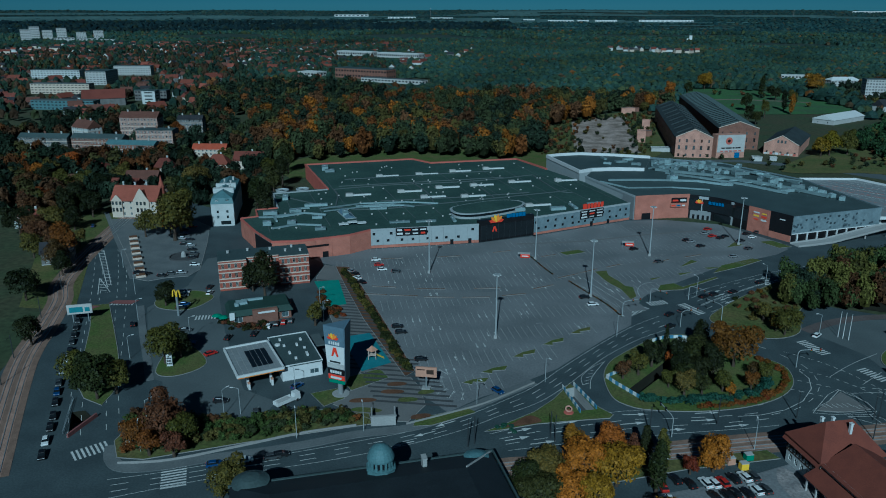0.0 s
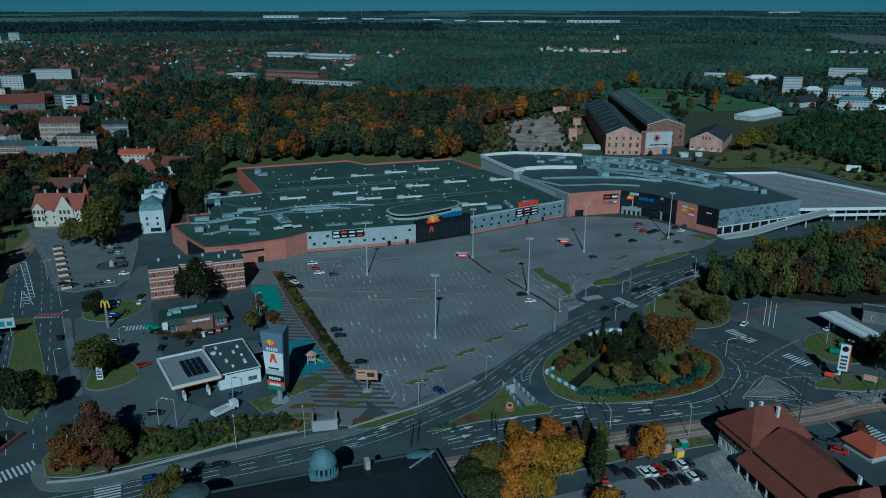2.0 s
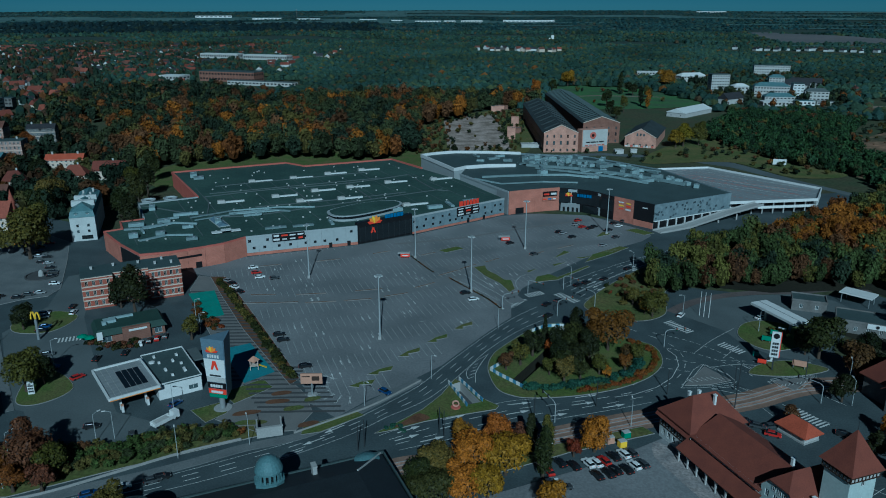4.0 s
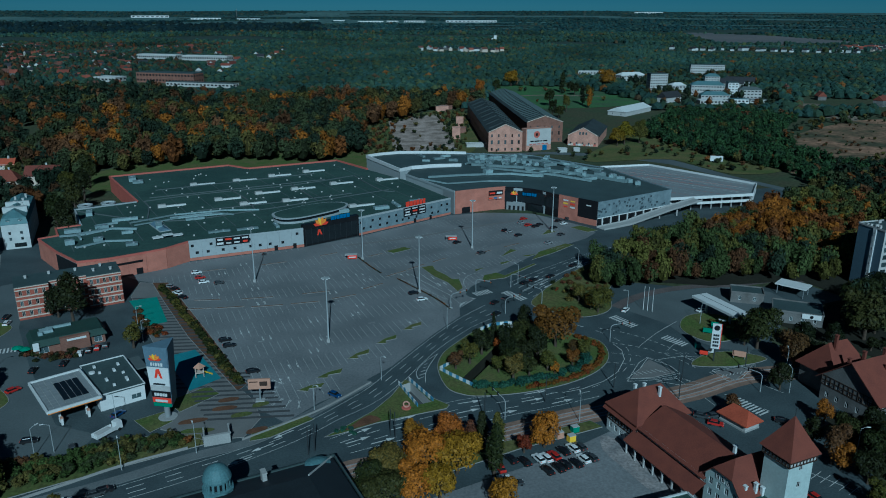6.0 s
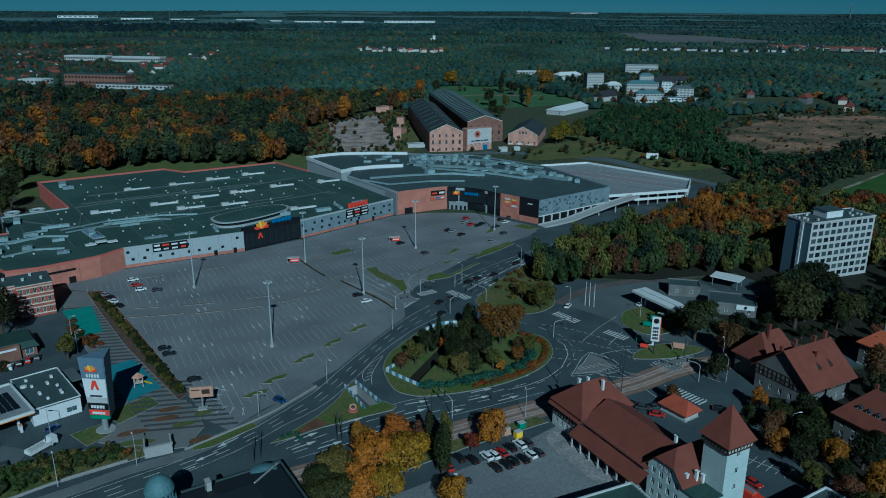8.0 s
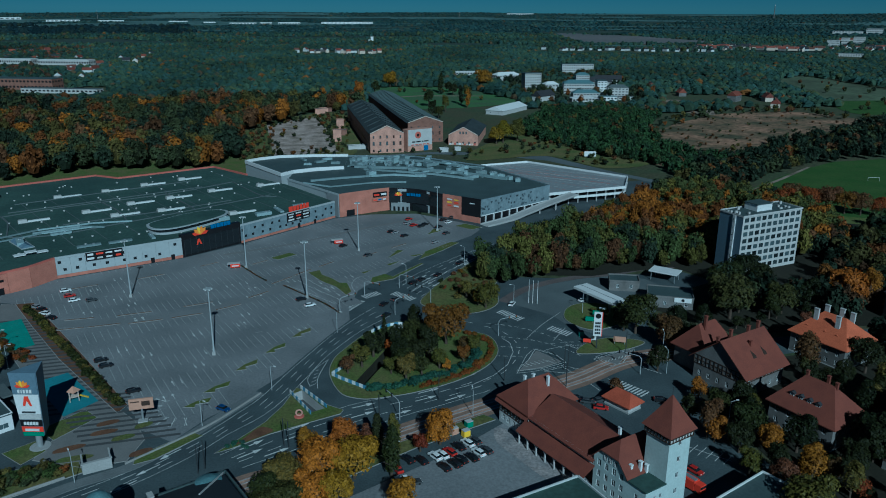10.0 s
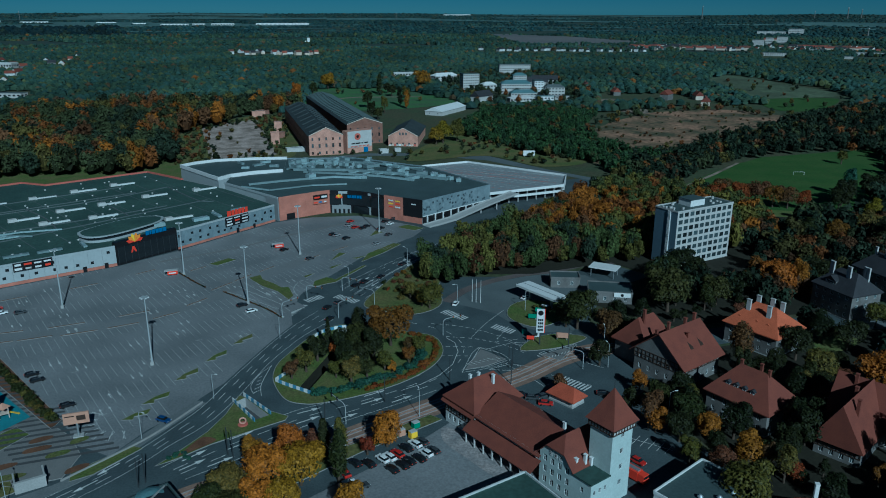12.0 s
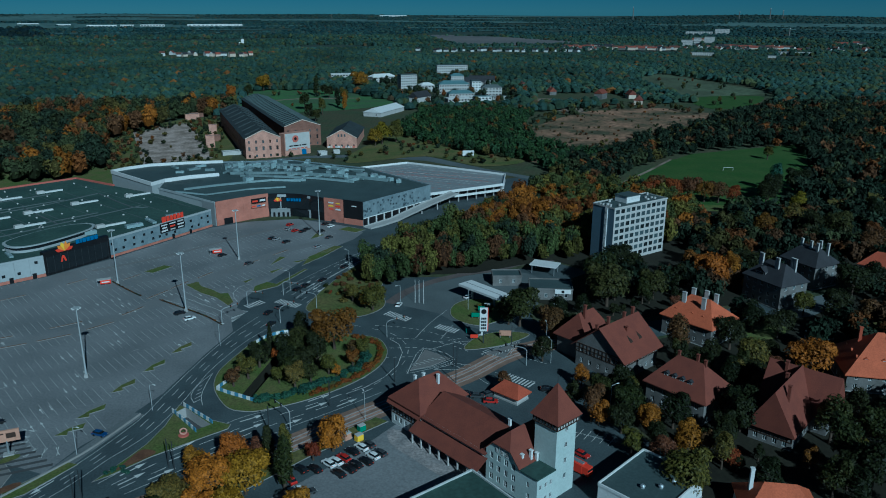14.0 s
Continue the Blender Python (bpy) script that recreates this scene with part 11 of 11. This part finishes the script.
# ---- the town and what lies beyond ----
def plain_house(key, w, d, h, ridge, wall, roof):
    """A small distant house: wall with windows, roof, chimney."""
    ob = thing("house", f"small distant house with {key} roof", "house", group="town houses")
    s = Shape()
    op = grid_openings(w, 3, 2 if h > 5 else 1, 1.2, 1.5, 0.9, 2.9, 0.5, 0.2)
    punched(s, (-w / 2, -d / 2), (w / 2, -d / 2), 0, h, op, reveal=0.2)
    punched(s, (w / 2, -d / 2), (w / 2, d / 2), 0, h, [])
    punched(s, (w / 2, d / 2), (-w / 2, d / 2), 0, h, [])
    punched(s, (-w / 2, d / 2), (-w / 2, -d / 2), 0, h, [])
    s.add([(w / 2, -d / 2, h), (w / 2, d / 2, h), (w / 2, 0, ridge - 0.2), (-w / 2, d / 2, h), (-w / 2, -d / 2, h), (-w / 2, 0, ridge - 0.2)], [(0, 1, 2), (3, 4, 5)])
    part("wall", s, M[wall], ob)
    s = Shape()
    # one black box, its colour giving the darkness of unlit rooms
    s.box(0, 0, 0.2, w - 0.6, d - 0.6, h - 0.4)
    part("interior", s, M["black"], ob, "black box standing in for unlit rooms")
    part("roof", roof_shape(w, d, h, ridge, 0.5, "gable"), M[roof], ob)
    s = Shape()
    s.box(w * 0.2, d * 0.1, h, 0.9, 0.8, ridge - h + 1.2)
    part("chimney", s, M["dark_brick"], ob)
    return ob


KINDS = [plain_house("red tiled", 13, 10, 6, 11, "render_cream", "tile_old_red"), plain_house("orange tiled", 12, 10, 5.5, 10.5, "render_grey", "tile_old_orange"), plain_house("brown tiled", 14, 11, 6.5, 11, "render_grey", "tile_brown"),
         plain_house("dark grey", 15, 10, 7, 10, "render_white", "tile_slate"), plain_house("dark red", 18, 11, 8, 12.5, "render_grey", "tile_maroon")]
for i, k in enumerate(KINDS):
    k.matrix_basis = pose(-560 - 30 * i, 640 + 26 * i, 0, 0, 0, 20 * i)
def joined_roofs(name, label, spots, rows=None):
    """Houses too far to count: walls and roofs in one mesh."""
    sh = Shape()
    for x, y, z in spots:
        w, d, h = random.uniform(10, 17), random.uniform(9, 12), random.uniform(5, 8)
        a = random.choice((10, 100, 30, 60))
        if rows:
            w, a = rows * random.uniform(0.8, 1.3), -38 + random.uniform(-8, 8)
        r = h + d * 0.42
        c, sn = math.cos(radians(a)), math.sin(radians(a))

        def put(pts):
            return [(x + u * c - v * sn, y + u * sn + v * c, z + k) for u, v, k in pts]

        sh.box(x, y, z, w, d, h, a, slot=random.choice((0, 1, 1, 6)))
        e = 0.5
        sh.add(put([(-w / 2 - e, -d / 2 - e, h - 0.3), (w / 2 + e, -d / 2 - e, h - 0.3), (w / 2 + e, d / 2 + e, h - 0.3), (-w / 2 - e, d / 2 + e, h - 0.3), (-w / 2 - e, 0, r), (w / 2 + e, 0, r)]),
               [(0, 1, 5, 4), (2, 3, 4, 5), (3, 2, 1, 0)], random.choice((2, 2, 3, 4, 4, 5, 5)))
        sh.add(put([(w / 2, -d / 2, h), (w / 2, d / 2, h), (w / 2, 0, r - 0.2), (-w / 2, d / 2, h), (-w / 2, -d / 2, h), (-w / 2, 0, r - 0.2)]), [(0, 1, 2), (3, 4, 5)], 0)
    ob = new(name, sh.mesh(name, [M["render_white"], M["render_cream"], M["tile_old_red"], M["tile_old_orange"], M["tile_brown"], M["tile_slate"], M["render_grey"]]))
    tagged(ob, label, "houses", kind="stuff")


random.seed(80)
spots = scatter([(-430, 740), (-700, 570), (-1500, 1120), (-1700, 1900), (-1200, 2250), (-760, 2150), (-560, 1500), (-340, 920)], 36.0, 81, rough=0.9)
spots = sorted((p for p in clear_view(spots, TOWN_BLOCKS) if not inside(p, TOWN_PARK) and random.random() < 0.62 and noise.noise((p[0] * 0.006, p[1] * 0.006, 4.0)) > -0.12), key=lambda p: math.hypot(p[0], p[1]))
for x, y, z in spots[:110]:
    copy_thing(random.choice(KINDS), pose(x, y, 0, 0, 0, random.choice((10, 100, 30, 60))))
joined_roofs("late_houses", "scattered houses among trees at the town's edge", [(x, y, 0.0) for x, y in LATE_HOUSES])
joined_roofs("terraced_rows", "long red-roofed terraces of the eastern suburb", [(x + dx, y + dy, 1.5) for x, y, w in EAST_ROWS for dx, dy in ((0, 0), (-24, 16), (26, -12), (-14, 56), (22, 70), (40, 30))], 19)
joined_roofs("town_houses", "many red-roofed houses of the far town", spots[110:])
east = [p for p in scatter([(930, 2080), (1250, 2000), (1700, 1760), (1900, 1900), (1700, 2240), (1100, 2280)], 40.0, 82, rough=0.9) if random.random() < 0.6]
joined_roofs("eastern_houses", "red-roofed houses of the eastern suburb", [p for p in east if random.random() < 0.4] + [(-140 + 17 * i + random.uniform(-8, 8), 2060 + random.uniform(-70, 60), 0) for i in range(14)])
for x, y in COTTAGES:   # white cottages along a far lane
    copy_thing(KINDS[3], pose(x, y, random.uniform(-2.0, 0.0), 0, 0, random.uniform(50, 120)))
for x, y in ((479, 911), (436, 973), (427, 1057), (520, 905), (495, 842)):
    copy_thing(KINDS[int(x) % 5], pose(x, y, 0, 0, 0, 12 + x % 90))


def slab(label, x, y, a, w, d, h, floors, bays, wall="offwhite", roof="roof_dark", z=0.0, name="apartment_block", scale=1.0):
    """A plain far block with rows of cut windows over a black box for unlit rooms."""
    ob = thing(name, label, "building", at=pose(x, y, z, 0, 0, a))
    s = Shape()
    sh = h / floors
    for p, q, n in (((-w / 2, -d / 2), (w / 2, -d / 2), bays), ((w / 2, -d / 2), (w / 2, d / 2), max(1, int(bays * d / w))), ((w / 2, d / 2), (-w / 2, d / 2), 0), ((-w / 2, d / 2), (-w / 2, -d / 2), max(1, int(bays * d / w)))):
        ln = math.hypot(q[0] - p[0], q[1] - p[1])
        punched(s, p, q, 0, h, grid_openings(ln, n, floors, ln / n * 0.6, sh * 0.36, sh * 0.36, sh, 0, 0) if n else [], reveal=0.25)
    part("wall", s, M[wall], ob)
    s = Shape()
    # black filling darkens the window holes as unlit rooms would
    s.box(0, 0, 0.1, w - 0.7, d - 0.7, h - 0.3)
    part("interior", s, M["black"], ob, "black box behind the cut windows")
    s = Shape()
    s.box(0, 0, h, w + 0.3, d + 0.3, h * 0.04)
    part("roof", s, M[roof], ob)
    return ob


HOSP = "pale hospital block with rows of windows"
for v in ((258, 1085, 10, 25, 14, 22, 6, 7), (400, 1335, -6, 56, 14, 17, 4, 14), (310, 1025, -8, 42, 18, 13, 3, 12, "offwhite", "copper"), (340, 1018, -8, 13, 20, 17, 5, 3, "white", "roof_dark"), (352, 985, -10, 27, 14, 11, 3, 6, "offwhite", "roof_grey"),
          (300, 960, -4, 34, 16, 7, 2, 8, "offwhite", "copper"), (285, 925, 6, 30, 14, 5, 1, 7, "offwhite", "white"), (322, 935, -6, 22, 12, 5, 1, 5, "white", "copper"), (250, 1230, 20, 44, 18, 8, 2, 9, "offwhite", "white"), (200, 1330, 0, 40, 16, 6, 1, 8, "offwhite", "white"),
          (344, 1120, -8, 20, 14, 16, 5, 5, "offwhite", "copper"), (280, 1060, 6, 20, 14, 9, 2, 4, "offwhite", "white"), (347, 940, -4, 20, 10, 4, 1, 4, "offwhite", "roof_grey")):
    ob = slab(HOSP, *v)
    if v[6] in (2, 3) or v[5] == 16:   # shallow hipped roof over the lower wings
        w, d, h = v[3], v[4], v[5] * 1.04
        s = Shape()
        s.add([(-w / 2 - 0.4, -d / 2 - 0.4, h), (w / 2 + 0.4, -d / 2 - 0.4, h), (w / 2 + 0.4, d / 2 + 0.4, h), (-w / 2 - 0.4, d / 2 + 0.4, h), (-w / 2 + d * 0.4, 0, h + d * 0.24), (w / 2 - d * 0.4, 0, h + d * 0.24)],
              [(0, 1, 5, 4), (1, 2, 5), (2, 3, 4, 5), (3, 0, 4)])
        part("hipped_roof", s, M[v[9] if len(v) > 9 else "roof_dark"], ob)
for x, y, a, ln in ((395, 1150, -20, 40), (372, 1120, -20, 34), (240, 940, 40, 30)):
    house("gabled_ward", "low hospital ward with dark gabled roof", "building", pose(x, y, 0, 0, 0, a), ln, 14, 7, 13, "offwhite", "tile_slate", "gable", storeys=1, bays=(0, 0), plinth=False)
FACT = "long pale factory hall far off"
for v in ((-690, 1680, -14, 100, 24, 10, 1, 20, "offwhite", "white"), (-570, 1640, -14, 110, 24, 10, 1, 20, "offwhite", "white"), (-460, 1150, -14, 100, 26, 15, 2, 18, "dark_brick", "roof_dark"), (-390, 1090, -14, 110, 16, 6, 1, 18, "offwhite", "roof_grey"), (-560, 1165, -14, 40, 26, 7, 1, 6, "offwhite", "white")):
    slab(FACT, *v, name="factory")
TOWNB = "pale town block with flat roof"
for v in ((-580, 770, 12, 16, 14, 15, 4, 1, "render_white", "roof_dark"), (-600, 800, 12, 40, 12, 12, 3, 10, "render_grey", "roof_dark"), (-800, 955, 14, 30, 40, 19, 6, 6, "offwhite", "roof_dark"), (-852, 1095, 14, 62, 14, 15, 5, 14, "offwhite", "roof_grey"),
          (-640, 700, 10, 74, 14, 10, 3, 16, "copper", "roof_grey"), (-760, 830, 12, 80, 14, 13, 4, 16, "render_cream", "roof_grey"), (-930, 1010, 12, 80, 14, 13, 4, 16, "render_white", "roof_grey")):
    slab(TOWNB, *v)
ob = house("assembly_hall", "large hall with long red gable roof", "hall", pose(-625, 745, 0, 0, 0, 35), 46, 24, 9, 18, "render_grey", "tile_old_red", "gable", storeys=1, bays=(0, 0), plinth=False)
for x, y, a, ln, w in ((-861, 4104, 12, 90, 30), (-700, 4060, 10, 60, 30), (-530, 4024, 8, 130, 30), (-420, 4050, 6, 60, 30), (-306, 4071, 5, 110, 30), (-60, 4105, 2, 170, 30), (60, 4110, 0, 120, 30), (-1180, 4080, 16, 120, 30), (-1400, 4060, 18, 150, 30), (-1723, 4127, 22, 190, 30), (1005, 4663, -12, 120, 24), (1080, 4650, -12, 50, 24)):
    slab("long white warehouse on the far plain", x, y, a, ln, w, 10, 1, 8, "white", "white", rise(math.hypot(x, y)) - 2, name="warehouse")
for x, y, h in ((-1990, 2050, 40), (-2030, 2130, 46), (-1960, 2110, 36), (-1930, 2140, 42), (-1870, 2160, 30), (-1835, 2200, 34), (-1790, 2090, 14), (-1730, 2100, 12), (-1860, 2070, 16)):
    slab("tall pale apartment block far off", x, y, 42, 30 if h > 20 else 60, 16, h, 8 if h > 20 else 3, 6, "offwhite", "roof_grey", rise(math.hypot(x, y)) - 1)
for x, y, w, h in ((2010, 2960, 110, 16), (2120, 2950, 60, 24), *EAST_BLOCKS):
    slab("pale town building beyond the wood", x, y, -38, w, 18, h, 3, 10, "offwhite", "roof_grey", rise(math.hypot(x, y)) - 1)
for x, y, h, r in ((2292, 4032, 72, 3.2), (2931, 3670, 62, 3.6), (2990, 3640, 52, 3.2), (2800, 3760, 44, 2.4), (2290, 2735, 36, 3.5), (-1290, 4240, 48, 1.6), (620, 4420, 40, 1.4)):
    ob = thing("chimney_stack", "slender distant chimney stack", "chimney", at=pose(x, y, rise(math.hypot(x, y)) - 2))
    s = Shape()
    s.rod((0, 0, 0), (0, 0, h), r, r * 0.55, 12)
    part("shaft", s, M["render_grey"], ob)
    s = Shape()
    s.rod((0, 0, h * 0.9), (0, 0, h * 0.97), r * 0.72, r * 0.72, 12)
    part("band", s, M["offwhite"], ob)
silo = thing("white_tower", "white stepped tower rising from the forest", "tower", at=pose(74, 2649, -3))
s = Shape()
s.box(0, 0, 0, 9, 9, 22).box(-8, 0, 0, 8, 9, 13)
part("shaft", s, M["white"], silo)
s = Shape()
s.box(0, 0, 22, 10, 10, 1)
part("cap", s, M["offwhite"], silo)
s = Shape()   # farmland strips between the woods of the far hills
for i in range(-34, 34):
    for k in range(24):
        a, q = radians(1.5 * i + 0.75), 3500 + 56 * k
        if inside_fields(q, a):
            ring = []
            for da, dq in ((-0.0135, -30), (0.0135, -30), (0.0135, 30), (-0.0135, 30)):
                w, v = q + dq, a + da
                ring.append((w * math.sin(v), w * math.cos(v), land(w, v) + 2.5))
            s.add(ring[::-1], [(0, 1, 2, 3)])
solid("farmland", s, M["hazy_field"], "farmland strips on the far hills, haze teal in their colour", "field", kind="structure")
s = Shape()   # ploughed field that follows the rising land
ring = spline(PLOUGH, 5, True)
cx, cy = 1020.0, 2800.0
pts = [(cx, cy)] + [(cx + (x - cx) * k, cy + (y - cy) * k) for k in (0.5, 1.0) for x, y in ring]
n = len(ring)
s.add([(x, y, rise(math.hypot(x, y)) + 3.5) for x, y in pts], [(0, 1 + i, 1 + (i + 1) % n) for i in range(n)] + [(1 + i, 1 + n + i, 1 + n + (i + 1) % n, 1 + (i + 1) % n) for i in range(n)])
sheet("field", LEA, 1.5, M["hazy_field"], "green strip of grass behind the cottages", "field", smooth=False)
solid("plough_field", s, M["plough"], "ploughed field beyond the woods, greyed for haze", "field", kind="structure")
sheet("pitch_middle", [(286, 440), (340, 492), (396, 470), (334, 418)], 0.075, M["sports_turf"], "mown turf of the football pitch", "pitch", smooth=False)
goal = thing("goal", "white football goal frame on the pitch", "goal", at=pose(347.5, 459, 0.1, 0, 0, -15))
s = Shape()
s.rod((-3.6, 0, 0), (-3.6, 0, 2.4), 0.1).rod((3.6, 0, 0), (3.6, 0, 2.4), 0.1).rod((-3.6, 0, 2.4), (3.6, 0, 2.4), 0.1)
part("posts", s, M["white"], goal)
